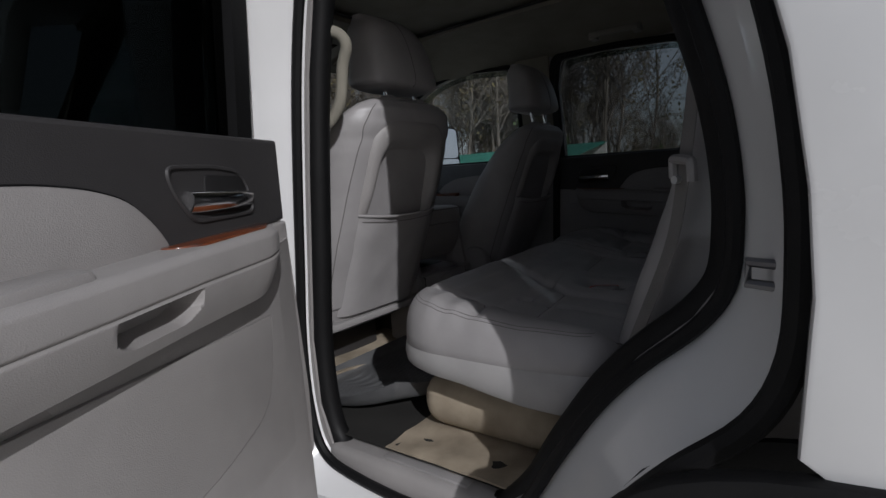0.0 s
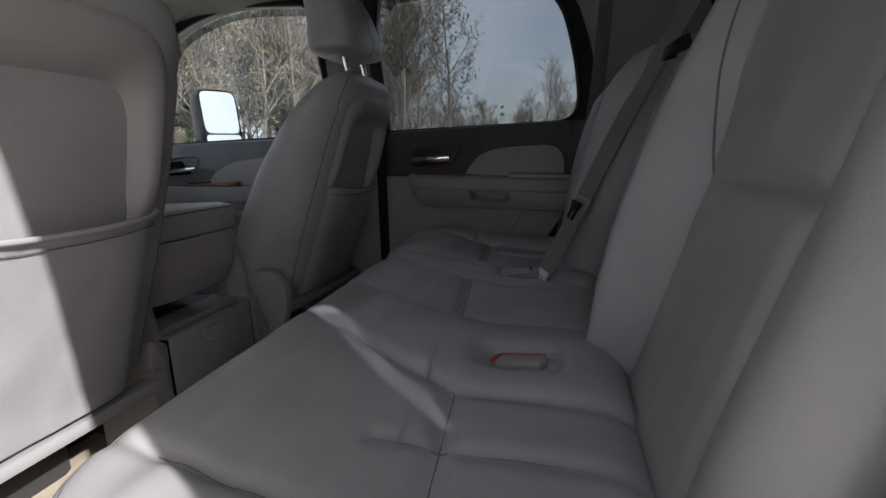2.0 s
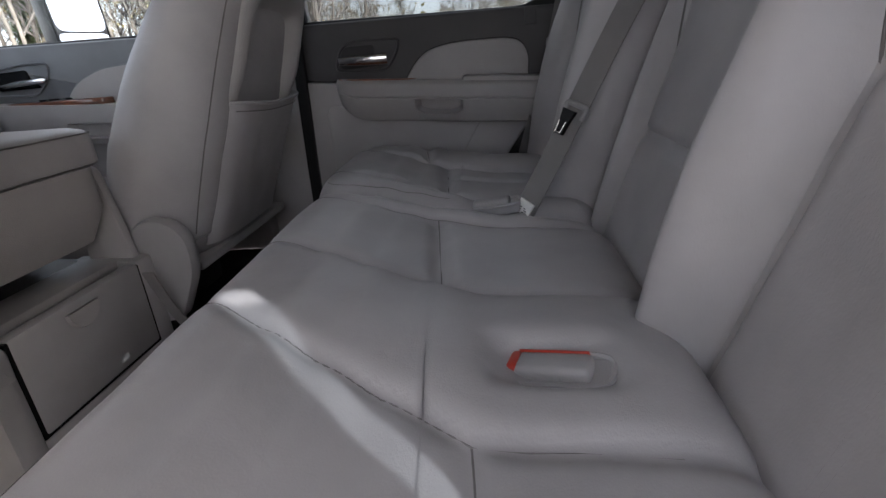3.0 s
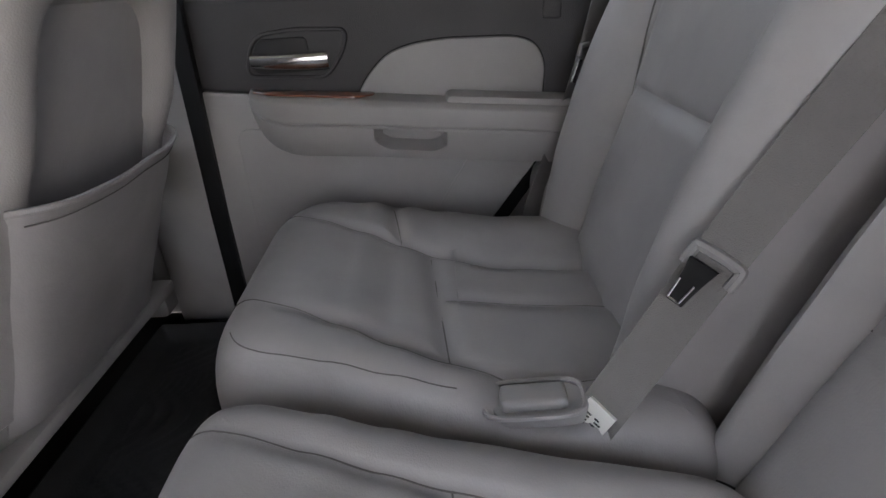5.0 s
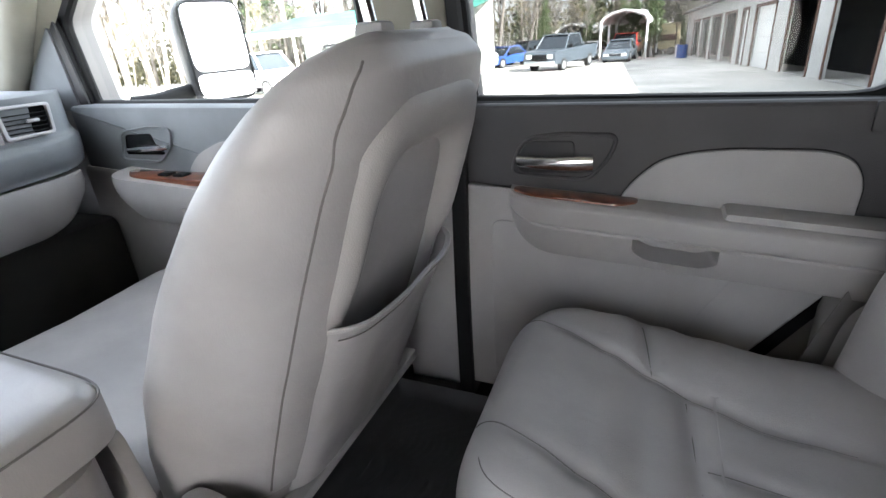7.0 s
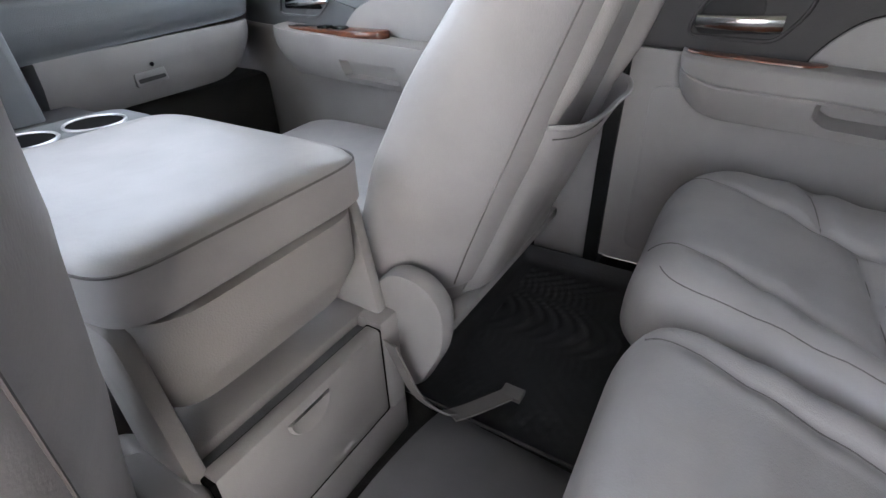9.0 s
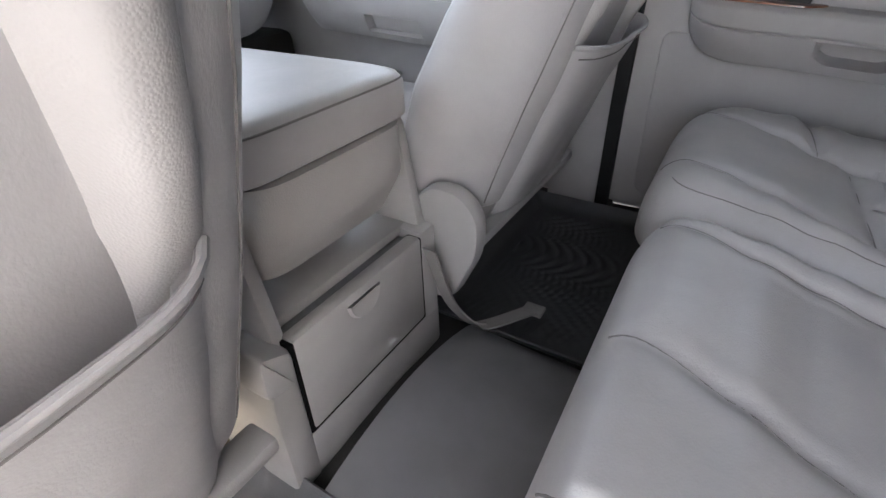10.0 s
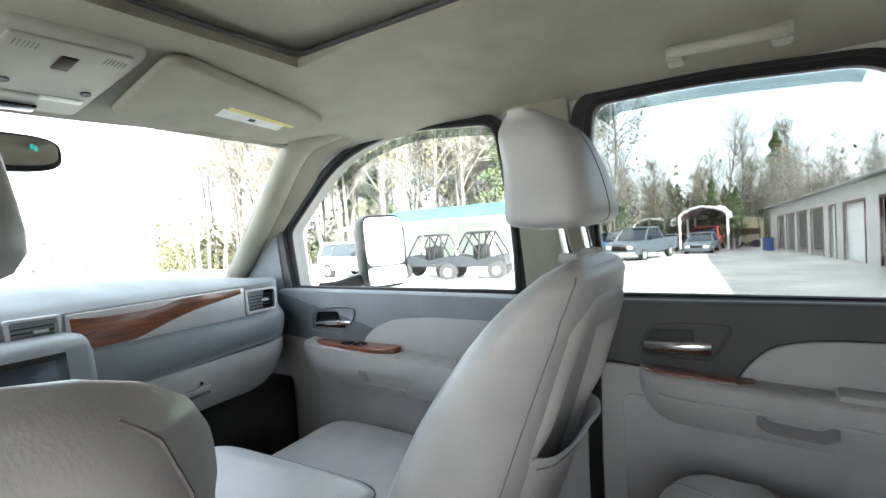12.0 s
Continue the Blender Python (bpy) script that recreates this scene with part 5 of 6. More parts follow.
part("lamp_lens", lay(block(-0.985, -0.968, 0.035, 0.118, -0.0065, 0.01, 0.002), 0.030), BEIGE, over, "frosted map lamp lens")
part("lamp_lens", lay(block(-0.985, -0.968, 0.122, 0.192, -0.0065, 0.01, 0.002), 0.030), LABEL, over, "white map lamp lens")
part("switch_panel", lay(block(-0.862, -0.812, 0.098, 0.124, -0.0075, 0.01, 0.003), 0.030), BROWN_SWITCH, over, "dark sunroof switch")
for a, b in ((-0.930, 0.055), (-0.935, 0.182)):
    part("button", lay(tube([(a, b, -0.0075), (a, b, 0.01)], 0.009, 14), 0.030), DARK_TRIM, over)
for y0 in (0.030, 0.158):
    for i in range(6):
        part("grille_slot", lay(block(-0.812, -0.792, y0 + i * 0.006, y0 + i * 0.006 + 0.0018, -0.0046, 0.01, 0), 0.0302), DARK_TRIM, over)
part("display", lay(block(-1.052, -1.022, 0.055, 0.135, -0.004, 0.012, 0.003), 0.030), GLOSS_BLACK, over, "black status display")
AMBER = material("amber_display", (0.25, 0.06, 0.01), 0.3, wear=0.05)
lit = [n for n in AMBER.node_tree.nodes if n.type == "BSDF_PRINCIPLED"][0]
lit.inputs["Emission Color"].default_value = (1.0, 0.28, 0.04, 1)
lit.inputs["Emission Strength"].default_value = 0.12
part("warning_lamp", lay(block(-1.042, -1.032, 0.061, 0.070, -0.0052, 0.0, 0.001), 0.030), AMBER, over, "small amber warning lamp")
rv = thing("rear_view_mirror", -1.08, 0.05, 1.52, "dark framed rear view mirror hung below the roof", "mirror")
body = [[(-1.03 + dx, 0.095 + 0.125 * math.copysign(abs(math.cos(a)) ** 0.5, math.cos(a)) * k, 1.552 + 0.036 * math.copysign(abs(math.sin(a)) ** 0.6, math.sin(a)) * k) for a in [2 * math.pi * i / 36 for i in range(36)]] for dx, k in ((0.0, 0.7), (0.012, 0.97), (0.03, 1.0), (0.034, 0.96))]
part("housing", loft(body), BLACK, rv)
part("mirror_glass", loft([[(-0.9945 + dx, 0.095 + 0.117 * math.copysign(abs(math.cos(a)) ** 0.5, math.cos(a)), 1.555 + 0.028 * math.copysign(abs(math.sin(a)) ** 0.6, math.sin(a))) for a in [2 * math.pi * i / 36 for i in range(36)]] for dx in (0.0, 0.0015)]), MIRROR, rv, "mirror glass")
GLOW = material("teal_display", (0.02, 0.2, 0.18), 0.3, wear=0.05)
shade = [n for n in GLOW.node_tree.nodes if n.type == "BSDF_PRINCIPLED"][0]
shade.inputs["Emission Color"].default_value = (0.05, 0.75, 0.6, 1)
shade.inputs["Emission Strength"].default_value = 0.06
for k in range(2):
    part("compass_sign", block(-0.9932, -0.9915, 0.168 + 0.006 * k, 0.1725 + 0.006 * k, 1.560 - 0.004 * k, 1.568 - 0.003 * k, 0.0), GLOW, rv, "small teal lit display")
part("stem", tube([(-1.03, 0.095, 1.57), (-1.075, 0.095, 1.665)], 0.014, 10), BLACK, rv)
rv.location += Vector((-0.07, -0.135, 0.115))
gh = thing("grab_handle", -0.03, 0.75, 1.73, "beige folding grab handle over the rear window", "grab handle")
part("grip", tube(smooth_line([(-0.043, 0.785, 1.808), (-0.041, 0.752, 1.798), (-0.028, 0.738, 1.793), (0.125, 0.738, 1.789), (0.139, 0.752, 1.793), (0.141, 0.785, 1.804)], 5), 0.0115, 10), BEIGE, gh)
for x in (-0.042, 0.140):
    part("mount", block(x - 0.017, x + 0.017, 0.748, 0.800, 1.776, 1.835, 0.008), BEIGE, gh)
cv = thing("ceiling_vent", -0.05, 0.60, 1.76, "round beige ceiling air vent with dark slats", "vent")
ring = [(0.0 + 0.055 * math.cos(a), 0.60 + 0.042 * math.sin(a), roof_z(0, 0.60) - 0.004) for a in [2 * math.pi * i / 30 for i in range(30)]]
part("bezel", tube(ring, 0.009, 8, closed=True), VINYL, cv)
part("well", block(-0.045, 0.045, 0.566, 0.634, roof_z(0, 0.60) - 0.004, roof_z(0, 0.60) + 0.003, 0.002), GLOSS_BLACK, cv)
for i in range(4):
    part("slat", block(-0.038 + i * 0.024, -0.030 + i * 0.024, 0.572, 0.628, roof_z(0, 0.60) - 0.012, roof_z(0, 0.60) - 0.002, 0.001), VINYL, cv)
gl2 = thing("grab_handle", -0.17, -0.69, 1.43, "beige grab handle on the driver side pillar", "grab handle")
part("grip", tube(smooth_line([(-0.185, -0.735, 1.335), (-0.158, -0.695, 1.355), (-0.125, -0.682, 1.40), (-0.107, -0.682, 1.475), (-0.088, -0.685, 1.515), (-0.100, -0.700, 1.540), (-0.130, -0.742, 1.545)], 5), 0.013, 10), HEADLINER, gl2)

# ---- belts ----


def guide(at, across, up, parent, label, k=1.0):
    """A belt guide: a rounded bar with down-turned ends, and a rivet."""
    at, a, u = Vector(at), Vector(across).normalized(), Vector(up).normalized()
    n = a.cross(u)
    pts = [at + (a * p + u * q) * k for p, q in ((-0.040, -0.030), (-0.040, 0.0), (-0.030, 0.008), (0.030, 0.008), (0.040, 0.0), (0.040, -0.030))]
    part("guide", tube(smooth_line([p + n * 0.006 * k for p in pts], 4), 0.010 * k, 8), PLASTIC, parent, label)
    return n


left_belt = thing("seat_belt", 0.55, -0.67, 0.9, "grey shoulder belt hanging beside the open doorway", "seat belt", group="rear belts")
path = smooth_line([(0.62, -0.655, 1.66), (0.590, -0.655, 1.38), (0.572, -0.650, 1.215), (0.555, -0.650, 1.10), (0.515, -0.650, 0.98), (0.470, -0.650, 0.86)], 8)
part("webbing", ribbon(path, (0.50, -0.86, 0.05), 0.048), WEBBING, left_belt)
guide((0.574, -0.654, 1.216), (0.55, -0.83, -0.08), (-0.05, 0.0, 1.0), left_belt, "grey plastic belt guide", 0.78)
part("rivet", tube([(0.566, -0.662, 1.193), (0.561, -0.670, 1.193)], 0.006, 14), SILVER, left_belt)
mid_belt = thing("seat_belt", 0.36, 0.225, 0.93, "grey lap and shoulder belt between the bench sections", "seat belt", group="rear belts")
path = smooth_line([(0.62, 0.245, 1.46), (0.545, 0.246, 1.33), (0.470, 0.247, 1.19), (0.415, 0.247, 1.080), (0.366, 0.240, 0.985), (0.316, 0.230, 0.895)], 8)
part("webbing", ribbon(path, (0.62, -0.70, -0.30), 0.044), WEBBING, mid_belt)
guide((0.412, 0.243, 1.082), (-0.62, 0.70, 0.30), (0.45, 0.0, 0.9), mid_belt, "grey plastic latch tongue", 0.52)
d = Vector((-0.43, 0.03, -0.9)).normalized()
c0 = Vector((0.400, 0.247, 1.060))
wide = Vector((0.62, -0.70, -0.30)).normalized()
off = Vector((-0.004, -0.002, 0.002))
part("tongue", loft([[c0 + off + d * a + wide * (w * p) + d.cross(wide).normalized() * (0.0035 * q) for p, q in ((-1, -1), (1, -1), (1, 1), (-1, 1))] for a, w in ((-0.018, 0.013), (-0.004, 0.0105), (0.010, 0.0085), (0.024, 0.0075))]), BLACK, mid_belt, "black tapered tongue cover")
for k in (-1, 1):
    part("tongue_edge", tube([c0 + off * 1.9 + d * 0.002 + wide * (0.0068 * k), c0 + off * 1.9 + d * 0.022 + wide * (0.0054 * k)], 0.0011, 6), CHROME, mid_belt, "bright steel edge")
part("tongue_plate", tube([c0 + off * 1.9 + d * 0.022 + wide * -0.0054, c0 + off * 1.9 + d * 0.022 + wide * 0.0054], 0.0011, 6), CHROME, mid_belt, "steel tongue tip")
e0 = Vector((0.3235, 0.2315, 0.912))
part("label", ribbon([e0 + Vector((-0.006, 0, -0.010)), e0 + Vector((0.008, 0, 0.016))], (0.62, -0.70, -0.30), 0.031, 0.005), LABEL, mid_belt, "white care label with bars of print")
for i in range(4):
    for k in range(2):
        p = e0 + Vector((-0.0045, 0, 0.002)) + wide * (-0.008 + 0.011 * k + 0.002 * (i % 2)) + Vector((-0.0065, 0, -0.0095)) * (0.33 * (i - 1.2))
        part("print_bar", ribbon([p, p + wide * (0.007 - 0.002 * ((i + k) % 2))], (0.43, 0.0, 0.9), 0.0011, 0.0022), SLOT, mid_belt)
right_belt = thing("seat_belt", 0.40, 0.78, 1.0, "grey shoulder belt beside the closed rear door", "seat belt", group="rear belts")
path = smooth_line([(0.51, 0.815, 1.66), (0.480, 0.79, 1.38), (0.448, 0.775, 1.21), (0.410, 0.768, 1.06), (0.37, 0.765, 0.93), (0.35, 0.765, 0.85)], 8)
part("webbing", ribbon(path, (0.85, 0.5, 0.05), 0.048), WEBBING, right_belt)
guide((0.436, 0.760, 1.196), (0.85, 0.5, 0.0), (0.1, 0, 1.0), right_belt, "grey plastic belt guide", 0.42)
part("steel_tongue", ribbon([(0.430, 0.752, 1.176), (0.420, 0.750, 1.140)], (0.85, 0.5, 0.05), 0.020, 0.003), CHROME, right_belt, "steel tongue")


def buckle(x, y, z, turn, label, red=True):
    t = thing("belt_buckle", x, y, z, label, "belt buckle", group="belt buckles")
    m = Matrix.Translation((x, y, z)) @ Matrix.Rotation(radians(turn), 4, "Z") @ Matrix.Rotation(radians(-8), 4, "Y")
    part("case", block(-0.034, 0.034, -0.015, 0.015, -0.012, 0.011, 0.006, 3), PLASTIC, t, "grey buckle case", m)
    if red:
        part("release_button", block(-0.040, -0.030, -0.013, 0.0135, -0.006, 0.0115, 0.003), RED, t, "red release button", m)
        part("red_edge", block(-0.034, 0.030, 0.0135, 0.0160, -0.005, 0.0112, 0.001), RED, t, "", m)
    part("stalk", block(0.034, 0.075, -0.012, 0.012, -0.014, -0.006, 0.003), BLACK, t, "", m)
    part("recess", loft([[m @ Vector((p[0] + 0.006, p[1], p[2])) for p in super_ring(0, 0, z, 0.048, 0.023, 4, 32)] for z in (-0.016, -0.001)]), LEATHER, t, "sunken leather pocket")
    part("stitched_rim", tube([m @ Vector((0.051 * math.copysign(abs(math.cos(a)) ** 0.5, math.cos(a)), 0.026 * math.copysign(abs(math.sin(a)) ** 0.5, math.sin(a)), 0.001)) for a in [2 * math.pi * i / 36 for i in range(36)]], 0.003, 6, closed=True), LEATHER, t, "leather edged recess")
    return t


buckle(0.318, -0.248, 0.912, -18, "grey buckle with red release button sunk in the cushion")
buckle(0.268, 0.256, 0.919, -6, "grey buckle lying in the cushion recess", False)

pull = thing("release_strap", 0.56, 0.02, 1.35, "black release strap at the top of the seat back", "strap")
part("loop", ribbon(smooth_line([(0.565, 0.10, 1.345), (0.545, 0.085, 1.340), (0.540, 0.05, 1.335), (0.548, 0.02, 1.338), (0.57, 0.01, 1.345)], 5), (0.3, 0.1, 1.0), 0.022, 0.003), BLACK, pull)

# ---- floor coverings ----


def rear_mat(m, label, x0, x1, y0, y1, curl=0.0, mat=SHADED_MAT):
    t = thing("floor_mat", *(m @ Vector(((x0 + x1) / 2, (y0 + y1) / 2, 0.64))), label, "floor mat", group="floor mats")

    def fn(u, v):
        x, y = x0 + (x1 - x0) * u, y0 + (y1 - y0) * v
        edge = min(u, 1 - u) * (x1 - x0), min(v, 1 - v) * (y1 - y0)
        e = min(edge)
        z = 0.640 + 0.030 * max(0, 1 - e / 0.03) ** 2
        if e > 0.05:
            z += 0.004 * max(0, math.sin((x * 0.94 + 0.25 * math.sin(y * 9)) * 2 * math.pi / 0.03)) ** 2
        lift = max(0.0, u + v - 1.25) / 0.75
        return (x - 0.5 * curl * lift ** 2, y - 0.4 * curl * lift ** 2, z + curl * lift ** 1.6)
    part("tray", thicken(grid(fn, 110, 60), 0.004), mat, t, "", m)
    return t


# Same rubber twice: darker for the shaded footwell, paler for the sunlit doorway
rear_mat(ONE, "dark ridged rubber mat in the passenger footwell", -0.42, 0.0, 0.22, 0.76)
rear_mat(FLIP, "grey ridged rubber mat curled by the open doorway", -0.43, -0.02, 0.20, 0.715, 0.075, material("sunlit_rubber_mat", (0.115, 0.117, 0.12), 0.55, grain=0.3, grain_size=300, wear=0.25))
hump = thing("tunnel_mat", -0.15, YC, 0.65, "smooth grey rubber mat over the floor tunnel", "floor mat")
part("sheet", thicken(grid(lambda u, v: (-0.325 + 0.42 * u, -0.20 + 0.43 * v, 0.648 + 0.045 * math.sin(math.pi * v) ** 0.8 - 0.02 * u), 16, 30), 0.005), material("smooth_grey_rubber", (0.16, 0.16, 0.165), 0.55, grain=0.15, grain_size=200), hump)
tc = thing("carpet_panel", 0.1, -0.6, 0.63, "soiled tan carpet by the door sill", "carpet")
part("sheet", thicken(grid(lambda u, v: (-0.03 + 0.36 * u, -0.725 + 0.25 * v, 0.628 + 0.006 * noise.noise(Vector((u * 5, v * 5, 2)))), 20, 14), 0.006), TAN_CARPET, tc)
tb = thing("carpet_panel", 0.2, -0.6, 0.7, "tan carpeted box under the bench cushion", "carpet")
part("box", block(-0.02, 0.42, -0.615, -0.40, 0.63, 0.755, 0.055, 5), TAN_CARPET, tb)
uc = thing("carpet_panel", -0.42, -0.45, 0.65, "tan carpet patch under the driver seat", "carpet")
part("sheet", thicken(grid(lambda u, v: (-0.58 + 0.17 * u, -0.66 + 0.56 * v, 0.645 + 0.02 * (1 - u) + 0.012 * math.sin(v * 7) * u), 6, 12), 0.006), TAN_CARPET, uc)
strap = thing("loose_strap", -0.2, 0.27, 0.66, "loose tan webbing strap lying on the mat", "strap")
part("cord", ribbon(smooth_line([(-0.345, 0.135, 0.86), (-0.325, 0.155, 0.76), (-0.305, 0.185, 0.70), (-0.29, 0.205, 0.685)], 6), (0.55, -0.2, 0.3), 0.028, 0.003), WEBBING, strap)
part("webbing", ribbon(smooth_line([(-0.292, 0.200, 0.682), (-0.272, 0.235, 0.675), (-0.238, 0.292, 0.672)], 6), (0.9, -0.45, 0.15), 0.030, 0.003), WEBBING, strap)
part("stitched_end", block(-0.252, -0.215, 0.288, 0.314, 0.664, 0.674, 0.002), WEBBING, strap)

# ---- door mirror outside ----
dm = thing("wing_mirror", -1.12, 1.14, 1.41, "tall grey towing mirror with a split glass", "mirror")
FACE = Matrix.Translation((-1.125, 1.145, 1.412)) @ Matrix.Rotation(radians(-19), 4, "Z") @ Matrix.Rotation(radians(-5), 4, "Y")


def upright(x, hy, z0, z1, e=6, k=40):
    """A rounded rectangle that stands across x."""
    return [(x, p[0], p[1] + (z0 + z1) / 2) for p in super_ring(0, 0, 0, hy, (z1 - z0) / 2, e, k)]


part("housing", loft([upright(x, 0.098 - d, -0.150 + d, 0.135 - d) for x, d in ((-0.115, 0.055), (-0.105, 0.030), (-0.07, 0.010), (-0.02, 0.0), (0.0, 0.002), (0.004, 0.006))]), DARK_TRIM, dm, "grey ribbed housing", FACE)
part("rim", tube(upright(0.005, 0.091, -0.143, 0.128), 0.0035, 6, closed=True), BLACK, dm, "thin black rim", FACE)
part("main_glass", loft([upright(x, 0.086, -0.062, 0.122, 7) for x in (0.004, 0.0075)]), MIRROR, dm, "main mirror glass", FACE)
part("wide_glass", loft([upright(x, 0.086, -0.138, -0.068, 7) for x in (0.004, 0.0075)]), MIRROR, dm, "lower wide-angle glass", FACE)
part("arm", tube([(-1.19, 1.07, 1.30), (-1.23, 0.98, 1.285), (-1.25, 0.92, 1.285)], 0.024, 10), BLACK, dm)

# ---- outside: the yard, which falls gently away from the passenger side ----
GRAVEL = material("pale_gravel", (0.52, 0.495, 0.445), 0.95, grain=0.8, grain_size=40, wear=0.2, wear_size=0.5)
WHITE_WALL = material("white_block_wall", (0.50, 0.495, 0.48), 0.8, grain=0.3, grain_size=20, wear=0.12, wear_size=1.2, tint=(0.5, 0.48, 0.44))
STEEL_WHITE = material("white_steel_tube", (0.75, 0.75, 0.74), 0.45, wear=0.1)
GREEN_ROOF = material("green_metal_roof", (0.05, 0.22, 0.17), 0.4, grain=0.2, grain_size=6, wear=0.12, wear_size=1.0)
BROWN_TRIM = material("brown_door_trim", (0.10, 0.045, 0.03), 0.6, wear=0.15)
BARK = material("grey_bark", (0.13, 0.115, 0.098), 0.95, grain=0.8, grain_size=14, wear=0.3, wear_size=1.5)
TWIG = material("pale_twigs", (0.145, 0.130, 0.115), 0.95, grain=0.3, grain_size=10, wear=0.3, wear_size=0.8)
PINE = material("pine_needles", (0.055, 0.085, 0.035), 0.9, wear=0.4, wear_size=1.5, tint=(0.10, 0.09, 0.04))
BUDS = material("spring_buds", (0.10, 0.085, 0.04), 0.9, wear=0.4, wear_size=1.2, tint=(0.14, 0.105, 0.05))
BUSH = material("dry_undergrowth", (0.10, 0.088, 0.048), 0.95, wear=0.4, wear_size=0.8, tint=(0.06, 0.08, 0.03))
TYRE = material("tyre_rubber", (0.02, 0.02, 0.02), 0.85, grain=0.4, grain_size=60)
CAR_GLASS = material("dark_car_glass", (0.02, 0.025, 0.03), 0.05, wear=0.05)


def ground_z(y):
    return -0.0385 * min(max(0.0, y - 1.0), 90.0)


def spread(t, lim):
    return math.copysign(abs(t) ** 2.2, t) * lim


ground = part("ground", grid(lambda u, v: (spread(2 * u - 1, 420), spread(2 * v - 1, 420), ground_z(spread(2 * v - 1, 420)) + (0.02 * noise.noise(Vector((u * 90, v * 90, 0))))), 90, 90), GRAVEL)
tagged(ground, "pale compacted gravel yard", "ground", kind="structure")


def placed(x, y, turn=0.0):
    return Matrix.Translation((x, y, ground_z(y))) @ Matrix.Rotation(radians(turn), 4, "Z")


def vehicle(name, x, y, turn, paint, label, kind="pickup", group="parked vehicles"):
    """Length along its own x, nose towards -x."""
    m = placed(x, y, turn)
    t = thing(name, x, y, ground_z(y), label, "truck" if kind == "pickup" else "car", group=group)
    if kind == "pickup":
        L, W, H = 5.6, 2.0, 1.93
        side = [(-2.8, 0.45), (-2.8, 1.05), (-2.55, 1.15), (-1.45, 1.22), (2.75, 1.22), (2.8, 0.5)]
        cab = [(-1.5, 1.2), (-0.75, 1.90), (0.55, 1.93), (0.95, 1.2)]
    elif kind == "suv":
        L, W, H = 4.7, 1.9, 1.8
        side = [(-2.3, 0.4), (-2.35, 0.95), (-1.2, 1.1), (2.3, 1.12), (2.35, 0.45)]
        cab = [(-1.25, 1.08), (-0.75, 1.76), (2.0, 1.78), (2.3, 1.1)]
    else:
        L, W, H = 4.6, 1.8, 1.45
        side = [(-2.3, 0.3), (-2.3, 0.70), (-1.2, 0.88), (1.7, 0.95), (2.25, 0.9), (2.3, 0.35)]
        cab = [(-1.15, 0.86), (-0.3, 1.42), (0.8, 1.44), (1.65, 0.94)]

    def hull(prof, w, tuck):
        return loft([[(p[0], s * w * (1 - tuck * (p[1] > prof[0][1] + 0.1)), p[1]) for p in rounded(prof, 0.12)] for s in (-0.5, -0.46, 0.46, 0.5)])
    part("body", hull(side, W, 0.02), paint, t, "", m)
    part("cab_glass", loft([[(p[0], s * (W - 0.14) * (1 - 0.16 * (p[1] - cab[0][1]) / 0.7), p[1]) for p in rounded(cab, 0.1)] for s in (-0.5, 0.5)]), CAR_GLASS, t, "dark cab glass", m)
    part("roof", loft([[(p[0], s * (W - 0.34), z) for p in rounded([(cab[1][0] - 0.1, 0), (cab[2][0] + 0.1, 0.0), (cab[2][0] + 0.1, 0.001), (cab[1][0] - 0.1, 0.001)], 0.0) for z in (H - 0.03 + p[1] * 60,)] for s in (-0.5, 0.5)]), paint, t, "", m)
    for s in (-1, 1):
        for px in ([cab[1][0], cab[0][0]], [cab[2][0], cab[3][0]]):
            part("roof_pillar", tube([(px[0], s * (W - 0.14) * 0.42, H - 0.03), (px[1], s * (W - 0.10) * 0.5, cab[0][1])], 0.05, 6), paint, t, "", m)
        part("headlight", block(-L / 2 - 0.02, -L / 2 + 0.12, s * W * 0.32 - 0.18, s * W * 0.32 + 0.18, side[1][1] - 0.28, side[1][1] - 0.06, 0.03), LABEL, t, "clear headlight", m)
        for wx in (-L * 0.31, L * 0.31):
            w = part("wheel", tube([(wx, s * (W / 2 - 0.22), 0.37), (wx, s * (W / 2 + 0.01), 0.37)], 0.37, 24), TYRE, t, "", m)
            part("wheel_rim", tube([(wx, s * (W / 2 - 0.05), 0.37), (wx, s * (W / 2 + 0.02), 0.37)], 0.23, 16), SILVER, w, "", m)
        part("side_mirror", block(cab[0][0] + 0.25, cab[0][0] + 0.4, s * (W / 2 + 0.14) - 0.09, s * (W / 2 + 0.14) + 0.09, cab[0][1] + 0.02, cab[0][1] + 0.24, 0.04), BLACK, t, "", m)
    part("grille", block(-L / 2 - 0.03, -L / 2 + 0.05, -W * 0.24, W * 0.24, side[1][1] - 0.42, side[1][1] - 0.06, 0.03), BLACK, t, "dark grille", m)
    part("bumper", block(-L / 2 - 0.07, -L / 2 + 0.1, -W * 0.48, W * 0.48, side[0][1] - 0.05, side[0][1] + 0.2, 0.05), SILVER if kind == "pickup" else paint, t, "", m)
    part("tail_light", block(L / 2 - 0.08, L / 2 + 0.01, W * 0.36, W * 0.48, side[1][1] - 0.25, side[1][1] + 0.05, 0.02), RED, t, "red tail lamp", m)
    return t


